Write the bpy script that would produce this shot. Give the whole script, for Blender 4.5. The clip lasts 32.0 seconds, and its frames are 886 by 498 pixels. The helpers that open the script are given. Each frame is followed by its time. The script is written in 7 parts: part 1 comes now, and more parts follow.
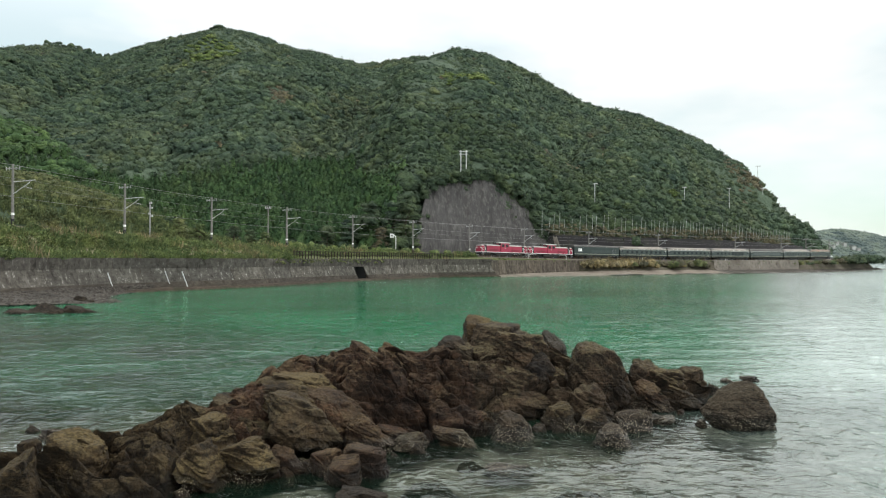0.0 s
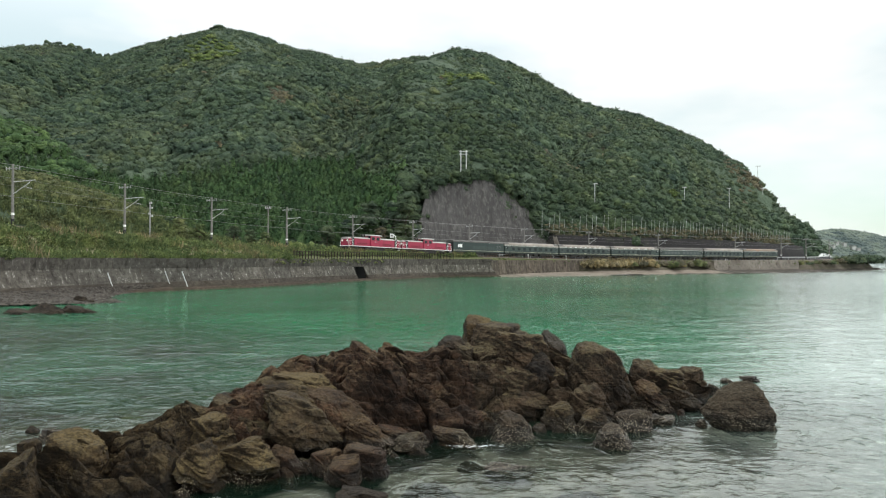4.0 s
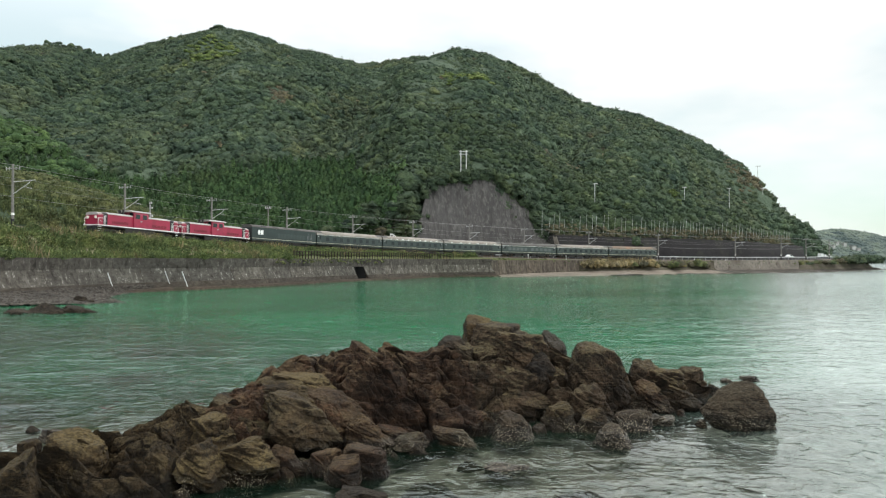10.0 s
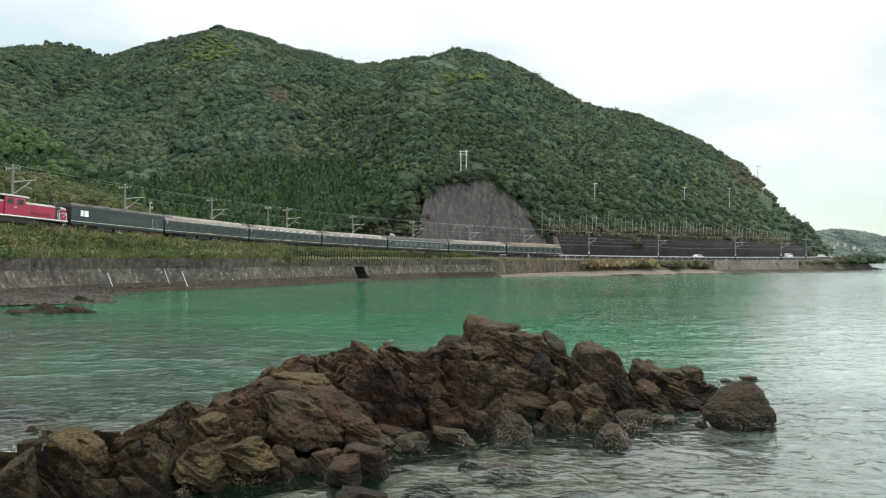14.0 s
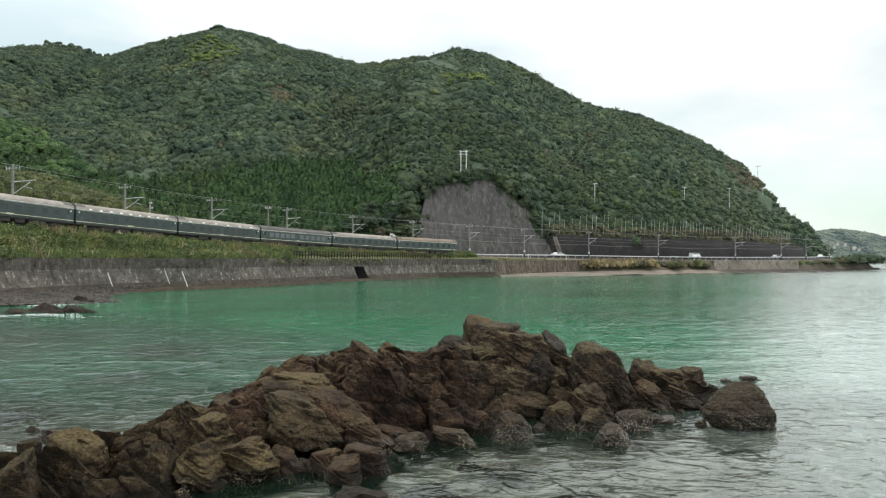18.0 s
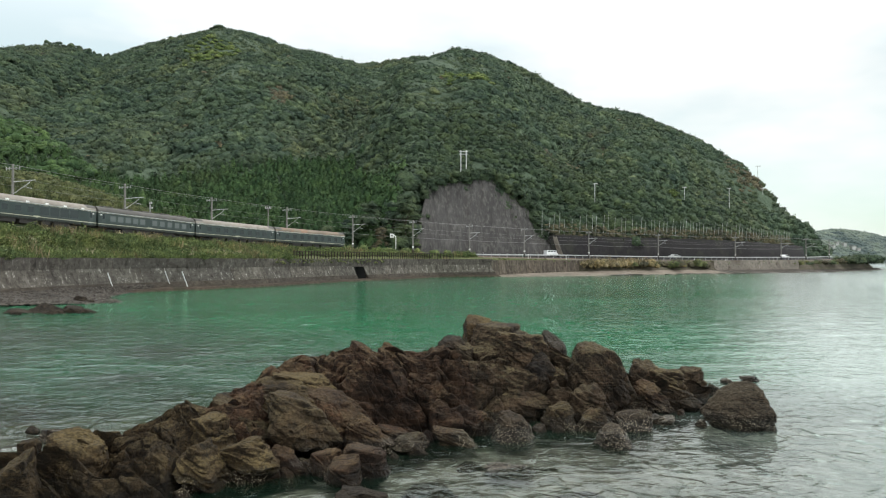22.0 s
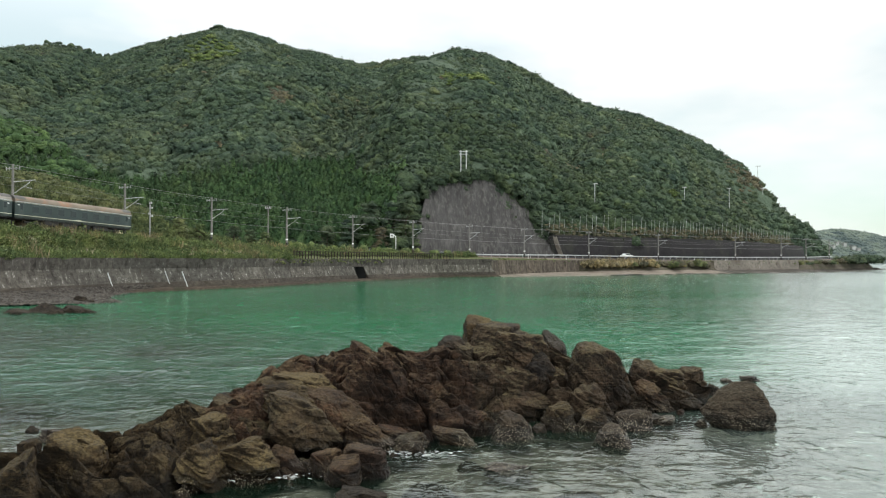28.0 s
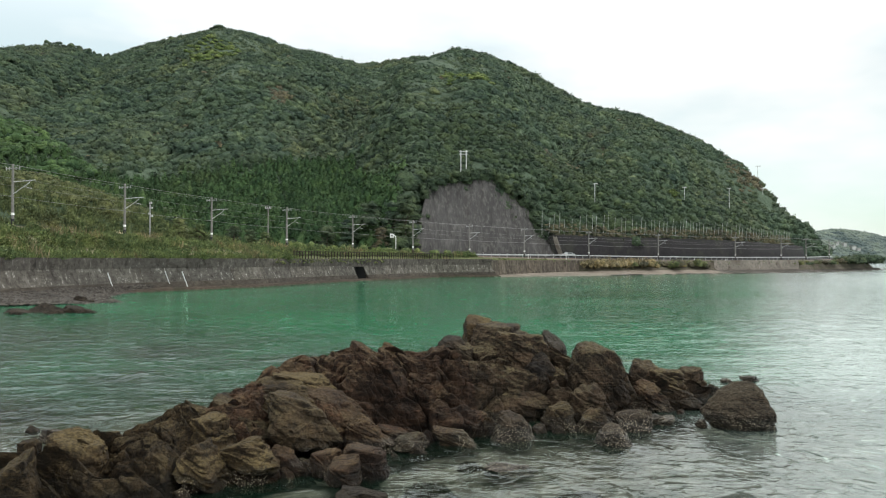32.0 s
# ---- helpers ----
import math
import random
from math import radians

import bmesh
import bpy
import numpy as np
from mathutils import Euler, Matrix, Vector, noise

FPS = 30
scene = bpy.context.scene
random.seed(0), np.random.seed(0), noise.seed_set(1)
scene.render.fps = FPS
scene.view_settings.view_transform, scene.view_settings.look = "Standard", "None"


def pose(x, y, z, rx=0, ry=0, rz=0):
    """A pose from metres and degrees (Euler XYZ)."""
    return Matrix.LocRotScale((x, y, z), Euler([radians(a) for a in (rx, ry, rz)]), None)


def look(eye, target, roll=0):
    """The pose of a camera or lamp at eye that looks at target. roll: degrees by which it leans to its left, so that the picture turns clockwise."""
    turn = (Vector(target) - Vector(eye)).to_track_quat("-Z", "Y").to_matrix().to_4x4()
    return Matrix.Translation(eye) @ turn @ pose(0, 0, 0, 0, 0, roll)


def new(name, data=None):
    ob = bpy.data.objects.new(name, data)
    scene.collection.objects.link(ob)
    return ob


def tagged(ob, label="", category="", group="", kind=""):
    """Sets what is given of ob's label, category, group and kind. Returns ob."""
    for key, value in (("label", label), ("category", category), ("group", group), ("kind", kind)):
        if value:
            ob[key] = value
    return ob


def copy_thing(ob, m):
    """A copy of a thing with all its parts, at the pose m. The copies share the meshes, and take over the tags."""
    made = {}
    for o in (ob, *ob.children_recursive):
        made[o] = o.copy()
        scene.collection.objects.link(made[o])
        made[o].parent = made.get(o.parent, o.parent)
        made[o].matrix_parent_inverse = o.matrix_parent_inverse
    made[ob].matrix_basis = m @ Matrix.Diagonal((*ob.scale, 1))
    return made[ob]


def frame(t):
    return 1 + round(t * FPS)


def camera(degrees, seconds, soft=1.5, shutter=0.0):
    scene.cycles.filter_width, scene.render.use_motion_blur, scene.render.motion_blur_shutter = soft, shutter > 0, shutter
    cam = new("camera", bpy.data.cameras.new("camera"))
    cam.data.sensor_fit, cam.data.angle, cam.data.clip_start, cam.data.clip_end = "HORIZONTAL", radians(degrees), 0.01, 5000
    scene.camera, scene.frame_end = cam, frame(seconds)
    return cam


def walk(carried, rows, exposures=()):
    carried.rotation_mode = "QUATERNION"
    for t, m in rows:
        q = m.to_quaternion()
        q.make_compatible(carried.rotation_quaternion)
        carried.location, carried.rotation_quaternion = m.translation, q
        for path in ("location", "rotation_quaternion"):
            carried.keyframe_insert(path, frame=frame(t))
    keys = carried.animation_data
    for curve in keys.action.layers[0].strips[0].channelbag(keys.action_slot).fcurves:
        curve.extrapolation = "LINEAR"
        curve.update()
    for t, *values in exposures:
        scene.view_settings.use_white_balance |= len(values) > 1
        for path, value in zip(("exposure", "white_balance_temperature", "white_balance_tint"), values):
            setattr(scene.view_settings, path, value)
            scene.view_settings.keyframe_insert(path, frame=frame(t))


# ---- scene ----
EYE = 4.2
cam = camera(60.29, 32.0, soft=1.15, shutter=0.5)
VIEW = pose(0, 0, EYE, 90 + 0.849, 0, 0)
walk(cam, [(0.0, VIEW), (32.0, VIEW)], exposures=[(0.0, 0.0), (32.0, 0.0)])

# ---- sky and sun ----
world = bpy.data.worlds.new("overcast_sky")
scene.world = world
world.use_nodes = True
wn, wl = world.node_tree.nodes, world.node_tree.links
wn.clear()
w_out = wn.new("ShaderNodeOutputWorld")
w_bg = wn.new("ShaderNodeBackground")
w_sky = wn.new("ShaderNodeTexSky")
w_sky.sky_type, w_sky.sun_disc = "NISHITA", False
w_sky.sun_elevation, w_sky.sun_rotation = radians(48), radians(150)
w_gain = wn.new("ShaderNodeMix")
w_gain.data_type, w_gain.blend_type = "RGBA", "MULTIPLY"
w_gain.inputs[0].default_value = 1.0
w_gain.inputs[7].default_value = (0.104, 0.144, 0.116, 1)
w_tc = wn.new("ShaderNodeTexCoord")
w_map = wn.new("ShaderNodeMapping")
w_map.inputs["Scale"].default_value = (1.6, 1.6, 4.5)
w_map.inputs["Location"].default_value = (0.95, 0.1, 0.0)
w_noise = wn.new("ShaderNodeTexNoise")
w_noise.inputs["Scale"].default_value, w_noise.inputs["Detail"].default_value = 1.3, 5.0
w_ramp = wn.new("ShaderNodeValToRGB")
w_ramp.color_ramp.elements[0].position, w_ramp.color_ramp.elements[0].color = 0.28, (0.55, 0.55, 0.55, 1)
w_ramp.color_ramp.elements[1].position, w_ramp.color_ramp.elements[1].color = 0.44, (0.97, 0.97, 0.97, 1)
w_mix = wn.new("ShaderNodeMix")
w_mix.data_type = "RGBA"
w_mix.inputs[7].default_value = (0.90, 0.925, 0.92, 1)
wl.new(w_tc.outputs["Generated"], w_map.inputs["Vector"])
wl.new(w_map.outputs[0], w_noise.inputs["Vector"])
w_sep = wn.new("ShaderNodeSeparateXYZ")
w_lean = wn.new("ShaderNodeMath")
w_lean.operation = "MULTIPLY_ADD"
w_lean.inputs[1].default_value = -0.42
w_off, w_abs = wn.new("ShaderNodeMath"), wn.new("ShaderNodeMath")
w_off.operation, w_abs.operation = "SUBTRACT", "ABSOLUTE"
w_off.inputs[1].default_value = 0.14
wl.new(w_off.outputs[0], w_abs.inputs[0])
wl.new(w_tc.outputs["Generated"], w_sep.inputs[0])
wl.new(w_sep.outputs[0], w_off.inputs[0])
wl.new(w_abs.outputs[0], w_lean.inputs[0])
wl.new(w_noise.outputs[0], w_lean.inputs[2])
wl.new(w_lean.outputs[0], w_ramp.inputs[0])
wl.new(w_sky.outputs[0], w_gain.inputs[6])
wl.new(w_gain.outputs[2], w_mix.inputs[6])
wl.new(w_ramp.outputs[0], w_mix.inputs[0])
# the veiled sun brightens the higher clouds on that side
w_high, w_side = wn.new("ShaderNodeMapRange"), wn.new("ShaderNodeMapRange")
for node, low, top, socket in ((w_high, 0.22, 0.50, 2), (w_side, 0.05, 0.50, 0)):
    node.interpolation_type = "SMOOTHSTEP"
    node.inputs[1].default_value, node.inputs[2].default_value = low, top
    wl.new(w_sep.outputs[socket], node.inputs[0])
w_part, w_glow = wn.new("ShaderNodeMath"), wn.new("ShaderNodeMath")
w_part.operation, w_glow.operation = "MULTIPLY_ADD", "MULTIPLY"
w_part.inputs[1].default_value, w_part.inputs[2].default_value = 1.35, 0.56
wl.new(w_side.outputs[0], w_part.inputs[0])
wl.new(w_part.outputs[0], w_glow.inputs[0])
wl.new(w_high.outputs[0], w_glow.inputs[1])
w_lift = wn.new("ShaderNodeMix")
w_lift.data_type = "RGBA"
w_lift.inputs[7].default_value = (2.25, 2.3, 2.28, 1)
wl.new(w_glow.outputs[0], w_lift.inputs[0])
wl.new(w_mix.outputs[2], w_lift.inputs[6])
wl.new(w_lift.outputs[2], w_bg.inputs[0])
w_bg.inputs[1].default_value = 1.14
wl.new(w_bg.outputs[0], w_out.inputs[0])

sun = new("sun", bpy.data.lights.new("sun", "SUN"))
sun.data.energy, sun.data.angle, sun.data.color = 0.42, radians(25), (1.0, 0.97, 0.92)
sun.matrix_world = look((62, -52, 150), (0, 0, 0))


# ---- materials ----
def nodes_of(name):
    m = bpy.data.materials.new(name)
    m.use_nodes = True
    t = m.node_tree
    return m, t, t.nodes["Principled BSDF"]


def add_node(t, kind, **values):
    n = t.nodes.new(kind)
    for key, value in values.items():
        n.inputs[key.replace("_", " ")].default_value = value
    return n


def ramp_of(t, source, stops):
    r = t.nodes.new("ShaderNodeValToRGB")
    e = r.color_ramp.elements
    while len(e) < len(stops):
        e.new(0.5)
    for el, (p, c) in zip(e, stops):
        el.position, el.color = p, (*c, 1)
    t.links.new(source, r.inputs[0])
    return r.outputs[0]


def blend(t, a, b, fac, mode="MIX"):
    m = t.nodes.new("ShaderNodeMix")
    m.data_type, m.blend_type = "RGBA", mode
    for value, socket in ((fac, m.inputs[0]), (a, m.inputs[6]), (b, m.inputs[7])):
        if isinstance(value, (int, float)):
            socket.default_value = value
        elif isinstance(value, tuple):
            socket.default_value = (*value, 1)
        else:
            t.links.new(value, socket)
    return m.outputs[2]


def grainy(name, a, b, fine=6.0, broad=0.4, rough=0.8, bump=0.3, depth=0.02, metal=0.0, stain=None, stain_amount=0.5, stretch=(1, 1, 1), each=0.0, streak=None, run=(1.3, 1.3, 0.10), fleck=None):
    """A surface of two tones with fine grain, broad patches and relief; stain: a third tone in blotches."""
    m, t, p = nodes_of(name)
    tc = t.nodes.new("ShaderNodeTexCoord")
    mp = add_node(t, "ShaderNodeMapping", Scale=stretch)
    t.links.new(tc.outputs["Object"], mp.inputs[0])
    n1 = add_node(t, "ShaderNodeTexNoise", Scale=fine, Detail=6.0, Roughness=0.6)
    n2 = add_node(t, "ShaderNodeTexNoise", Scale=broad, Detail=4.0)
    for n in (n1, n2):
        t.links.new(mp.outputs[0], n.inputs["Vector"])
    c = ramp_of(t, n1.outputs[0], [(0.3, a), (0.7, b)])
    dark = tuple(x * 0.62 for x in a)
    c = blend(t, c, dark, ramp_of(t, n2.outputs[0], [(0.42, (0, 0, 0)), (0.7, (0.6, 0.6, 0.6))]))
    if stain:
        n3 = add_node(t, "ShaderNodeTexNoise", Scale=broad * 3.1, Detail=5.0, Distortion=0.6)
        t.links.new(mp.outputs[0], n3.inputs["Vector"])
        k = stain_amount
        c = blend(t, c, stain, ramp_of(t, n3.outputs[0], [(0.52, (0, 0, 0)), (0.66, (k, k, k))]))
    if streak:
        ms = add_node(t, "ShaderNodeMapping", Scale=run)
        n4 = add_node(t, "ShaderNodeTexNoise", Scale=1.1, Detail=6.0, Roughness=0.7)
        t.links.new(tc.outputs["Object"], ms.inputs[0])
        t.links.new(ms.outputs[0], n4.inputs["Vector"])
        c = blend(t, c, streak, ramp_of(t, n4.outputs[0], [(0.50, (0, 0, 0)), (0.64, (0.75, 0.75, 0.75))]))
    if fleck:
        mf = add_node(t, "ShaderNodeMapping", Scale=(0.8, 0.8, 0.45))
        n5 = add_node(t, "ShaderNodeTexNoise", Scale=1.9, Detail=7.0, Roughness=0.75)
        t.links.new(tc.outputs["Object"], mf.inputs[0])
        t.links.new(mf.outputs[0], n5.inputs["Vector"])
        c = blend(t, c, fleck, ramp_of(t, n5.outputs[0], [(0.575, (0, 0, 0)), (0.63, (0.85, 0.85, 0.85))]))
        c = blend(t, c, ramp_of(t, n5.outputs[0], [(0.36, (0.42, 0.40, 0.38)), (0.47, (1, 1, 1))]), 1.0, "MULTIPLY")
    if each:
        info = t.nodes.new("ShaderNodeObjectInfo")
        lo, hi = 1 - each, 1 + each
        c = blend(t, c, ramp_of(t, info.outputs["Random"], [(0.0, (lo, lo, lo)), (1.0, (hi, hi * 0.98, hi * 0.95))]), 1.0, "MULTIPLY")
    t.links.new(c, p.inputs["Base Color"])
    p.inputs["Roughness"].default_value, p.inputs["Metallic"].default_value = rough, metal
    if rough > 0.8:
        p.inputs["Specular IOR Level"].default_value = 0.2
    if bump:
        bn = add_node(t, "ShaderNodeBump", Strength=bump, Distance=depth)
        t.links.new(n1.outputs[0], bn.inputs["Height"])
        t.links.new(bn.outputs[0], p.inputs["Normal"])
    return m


def foliage(name, stops, broad=0.012, tint=(0.10, 0.12, 0.03), tint_amount=0.6, rough=0.75, crown=0.30, leafy=1.3, cell=0.0):
    """Leaves: each clump its own tone, with broad patches of another tint."""
    m, t, p = nodes_of(name)
    g = t.nodes.new("ShaderNodeNewGeometry")
    c = ramp_of(t, g.outputs["Random Per Island"], stops)
    tc = t.nodes.new("ShaderNodeTexCoord")
    n = add_node(t, "ShaderNodeTexNoise", Scale=broad, Detail=5.0, Roughness=0.65)
    t.links.new(tc.outputs["Object"], n.inputs["Vector"])
    k = tint_amount
    c = blend(t, c, tint, ramp_of(t, n.outputs[0], [(0.5, (0, 0, 0)), (0.72, (k, k, k))]))
    n2 = add_node(t, "ShaderNodeTexNoise", Scale=broad * 9, Detail=3.0)
    t.links.new(tc.outputs["Object"], n2.inputs["Vector"])
    c = blend(t, c, ramp_of(t, n2.outputs[0], [(0.35, (0.64, 0.69, 0.70)), (0.65, (1.20, 1.18, 1.02))]), 1.0, "MULTIPLY")
    n3 = add_node(t, "ShaderNodeTexNoise", Scale=crown, Detail=2.0)
    t.links.new(tc.outputs["Object"], n3.inputs["Vector"])
    c = blend(t, c, ramp_of(t, n3.outputs[0], [(0.36, (0.78, 0.81, 0.84)), (0.5, (1.0, 1.0, 1.0)), (0.64, (1.20, 1.16, 1.08))]), 1.0, "MULTIPLY")
    if cell:
        v = add_node(t, "ShaderNodeTexVoronoi", Scale=cell)
        t.links.new(tc.outputs["Object"], v.inputs["Vector"])
        one = t.nodes.new("ShaderNodeSeparateColor")
        t.links.new(v.outputs["Color"], one.inputs[0])
        c = blend(t, c, ramp_of(t, one.outputs[0], [(0.0, (0.62, 0.66, 0.72)), (0.45, (0.92, 0.95, 0.95)), (0.8, (1.12, 1.10, 0.98)), (1.0, (1.5, 1.36, 1.05))]), 0.5, "MULTIPLY")
    if leafy:
        n4 = add_node(t, "ShaderNodeTexNoise", Scale=leafy, Detail=4.0, Roughness=0.7)
        t.links.new(tc.outputs["Object"], n4.inputs["Vector"])
        bn = add_node(t, "ShaderNodeBump", Strength=1.0, Distance=0.9 / leafy)
        t.links.new(n4.outputs[0], bn.inputs["Height"])
        t.links.new(bn.outputs[0], p.inputs["Normal"])
        c = blend(t, c, ramp_of(t, n4.outputs[0], [(0.38, (0.70, 0.72, 0.70)), (0.6, (1.18, 1.16, 1.14))]), 0.5, "MULTIPLY")
    t.links.new(c, p.inputs["Base Color"])
    p.inputs["Roughness"].default_value = rough
    p.inputs["Specular IOR Level"].default_value = 0.08
    return m


def plain(name, colour, rough=0.5, metal=0.0, fine=3.0, spread=0.12, bump=0.0):
    a = tuple(x * (1 - spread) for x in colour)
    b = tuple(min(1, x * (1 + spread)) for x in colour)
    return grainy(name, a, b, fine, 0.6, rough, bump, 0.01, metal)


M_WOOD_HILL = foliage("broadleaf_foliage", [(0.0, (0.0560, 0.0830, 0.0600)), (0.5, (0.0640, 0.0935, 0.0670)), (1.0, (0.0740, 0.1060, 0.0740))], 0.012, (0.096, 0.108, 0.060), 0.75, leafy=0.6, cell=0.11)
M_WOOD_DARK = foliage("dark_broadleaf_foliage", [(0.0, (0.0390, 0.0590, 0.0390)), (0.5, (0.0480, 0.0700, 0.0450)), (1.0, (0.0580, 0.0830, 0.0510))], 0.03, (0.0680, 0.0780, 0.0470), 0.4, cell=0.13)
M_WOOD_RUST = foliage("rusty_olive_foliage", [(0.0, (0.0840, 0.0960, 0.0490)), (0.5, (0.1120, 0.1230, 0.0620)), (1.0, (0.1460, 0.1530, 0.0800))], 0.08, (0.0782, 0.1008, 0.0473), 0.5, crown=0.7)
M_WOOD_OLIVE = foliage("olive_scrub_foliage", [(0.0, (0.0600, 0.0820, 0.0560)), (0.5, (0.0710, 0.0960, 0.0640)), (1.0, (0.0850, 0.1120, 0.0730))], 0.02, (0.0930, 0.0980, 0.0660), 0.5, leafy=0.6, cell=0.13)
M_WOOD_BROWN = foliage("brown_scrub_foliage", [(0.0, (0.094, 0.086, 0.062)), (0.5, (0.112, 0.100, 0.072)), (1.0, (0.134, 0.118, 0.085))], 0.05, (0.11, 0.115, 0.07), 0.5)
M_CEDAR = foliage("cedar_foliage", [(0.0, (0.042, 0.082, 0.040)), (0.6, (0.058, 0.105, 0.048)), (1.0, (0.078, 0.126, 0.058))], 0.02, (0.105, 0.130, 0.064), 0.5, crown=0.22)
M_SPUR = foliage("deep_green_foliage", [(0.0, (0.040, 0.074, 0.034)), (0.5, (0.056, 0.098, 0.043)), (1.0, (0.080, 0.128, 0.056))], 0.03, (0.090, 0.112, 0.045), 0.5, crown=0.22)
M_BRIGHT = foliage("bright_scrub", [(0.0, (0.075, 0.112, 0.038)), (0.5, (0.115, 0.155, 0.056)), (1.0, (0.165, 0.195, 0.080))], 0.03, (0.11, 0.11, 0.06), 0.4)
M_SCRUB = foliage("bank_scrub", [(0.0, (0.0580, 0.0860, 0.0340)), (0.5, (0.1020, 0.1350, 0.0560)), (1.0, (0.1700, 0.1900, 0.0920))], 0.16, (0.1431, 0.1214, 0.0556), 0.45, leafy=0)
M_KNOLL = foliage("knoll_scrub_leaves", [(0.0, (0.060, 0.084, 0.038)), (0.5, (0.102, 0.130, 0.062)), (1.0, (0.158, 0.178, 0.090))], 0.09, (0.150, 0.130, 0.068), 0.5, leafy=0)
M_DRY = foliage("dry_reed", [(0.0, (0.1120, 0.0888, 0.0480)), (0.5, (0.2000, 0.1591, 0.0920)), (1.0, (0.3200, 0.2590, 0.1760))], 0.15, (0.1040, 0.0962, 0.0440), 0.5, leafy=0)
M_PLUME = foliage("pale_plume", [(0.0, (0.24, 0.20, 0.14)), (0.5, (0.33, 0.28, 0.21)), (1.0, (0.44, 0.39, 0.31))], 0.15, (0.30, 0.27, 0.18), 0.4, leafy=0)
# pale bluish leaf tone with the haze of distance mixed in
M_FAR_HAZE = foliage("hazed_distant_foliage", [(0.0, (0.094, 0.119, 0.117)), (0.5, (0.101, 0.126, 0.122)), (1.0, (0.110, 0.134, 0.127))], 0.006, (0.115, 0.140, 0.122), 0.6, crown=0.02, leafy=0)
M_HILL_SOIL = grainy("forest_floor", (0.050, 0.074, 0.050), (0.078, 0.108, 0.068), 0.8, 0.05, 0.95, 1.0, 0.9)
M_BANK_SOIL = grainy("grassy_soil", (0.05, 0.06, 0.025), (0.11, 0.12, 0.05), 2.0, 0.1, 0.95, 0.5, 0.1, stain=(0.13, 0.10, 0.06))
M_SHOTCRETE = grainy("weathered_shotcrete", (0.040, 0.038, 0.038), (0.080, 0.076, 0.073), 1.5, 0.10, 0.9, 1.0, 0.6, stain=(0.030, 0.027, 0.025), stain_amount=0.6, stretch=(1.5, 0.2, 0.3), streak=(0.108, 0.104, 0.096), run=(0.8, 0.35, 0.30))
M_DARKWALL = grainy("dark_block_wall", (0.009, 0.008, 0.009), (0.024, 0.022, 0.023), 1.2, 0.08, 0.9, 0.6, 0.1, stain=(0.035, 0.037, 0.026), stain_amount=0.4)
M_SEAWALL = grainy("seawall_concrete", (0.0460, 0.0414, 0.0359), (0.0994, 0.0902, 0.0791), 1.8, 0.22, 0.9, 0.5, 0.06, stain=(0.1086, 0.1003, 0.0883), stain_amount=0.5, stretch=(0.7, 0.7, 2.2), each=0.16, streak=(0.120, 0.113, 0.100), run=(0.55, 0.55, 0.16), fleck=(0.26, 0.25, 0.23))
M_PARAPET = grainy("parapet_concrete", (0.0448, 0.0403, 0.0358), (0.0963, 0.0862, 0.0773), 1.8, 0.2, 0.9, 0.5, 0.05, stain=(0.0269, 0.0224, 0.0190), stain_amount=0.6, stretch=(1, 1, 1.6), each=0.12, fleck=(0.15, 0.14, 0.13))
M_FOOTING = grainy("weedy_footing", (0.030, 0.022, 0.016), (0.075, 0.058, 0.043), 1.3, 0.25, 0.9, 0.8, 0.12, stain=(0.022, 0.024, 0.013), stain_amount=0.7)
M_OLDWALL = grainy("old_brown_revetment", (0.050, 0.040, 0.031), (0.115, 0.096, 0.078), 1.4, 0.2, 0.9, 0.9, 0.15, stain=(0.028, 0.024, 0.018), stain_amount=0.8, each=0.12, streak=(0.15, 0.13, 0.11))
M_PALEWALL = grainy("pale_concrete", (0.1498, 0.1340, 0.1140), (0.2426, 0.2164, 0.1879), 0.8, 0.08, 0.9, 0.4, 0.06, stain=(0.0920, 0.0739, 0.0570), stain_amount=0.8, fleck=(0.10, 0.08, 0.062))
M_SAND = grainy("beach_sand", (0.140, 0.115, 0.090), (0.235, 0.200, 0.168), 1.2, 0.1, 0.95, 0.4, 0.05, stain=(0.096, 0.081, 0.067), stain_amount=0.7)
M_GRAVEL = grainy("beach_gravel", (0.016, 0.014, 0.012), (0.092, 0.081, 0.068), 3.2, 0.25, 0.85, 1.0, 0.10, stain=(0.0192, 0.0168, 0.0128), stain_amount=0.7)
M_BALLAST = grainy("ballast", (0.074, 0.063, 0.052), (0.178, 0.155, 0.133), 8.0, 0.5, 0.95, 0.9, 0.06)
M_ASPHALT = grainy("asphalt", (0.033, 0.033, 0.036), (0.056, 0.056, 0.058), 6.0, 0.2, 0.9, 0.3, 0.02)
M_RAIL = plain("rail_steel", (0.16, 0.11, 0.08), 0.5, 0.7)
M_POLE = grainy("pole_concrete", (0.150, 0.142, 0.132), (0.235, 0.225, 0.210), 3.0, 0.3, 0.85, 0.2, 0.01)
M_STEEL = plain("galvanised_steel", (0.34, 0.345, 0.35), 0.55, 0.4)
M_WIRE = plain("wire", (0.20, 0.20, 0.20), 0.6)
M_WHITE = plain("white_paint", (0.78, 0.78, 0.76), 0.5, 0.0, 3.0, 0.06)
M_INSUL = plain("insulator_glaze", (0.42, 0.42, 0.41), 0.3)
M_TRUNK = grainy("tree_bark", (0.05, 0.04, 0.03), (0.12, 0.095, 0.07), 4.0, 0.5, 0.9, 0.8, 0.05)
M_ARM = plain("galvanised_arm", (0.50, 0.51, 0.51), 0.6)
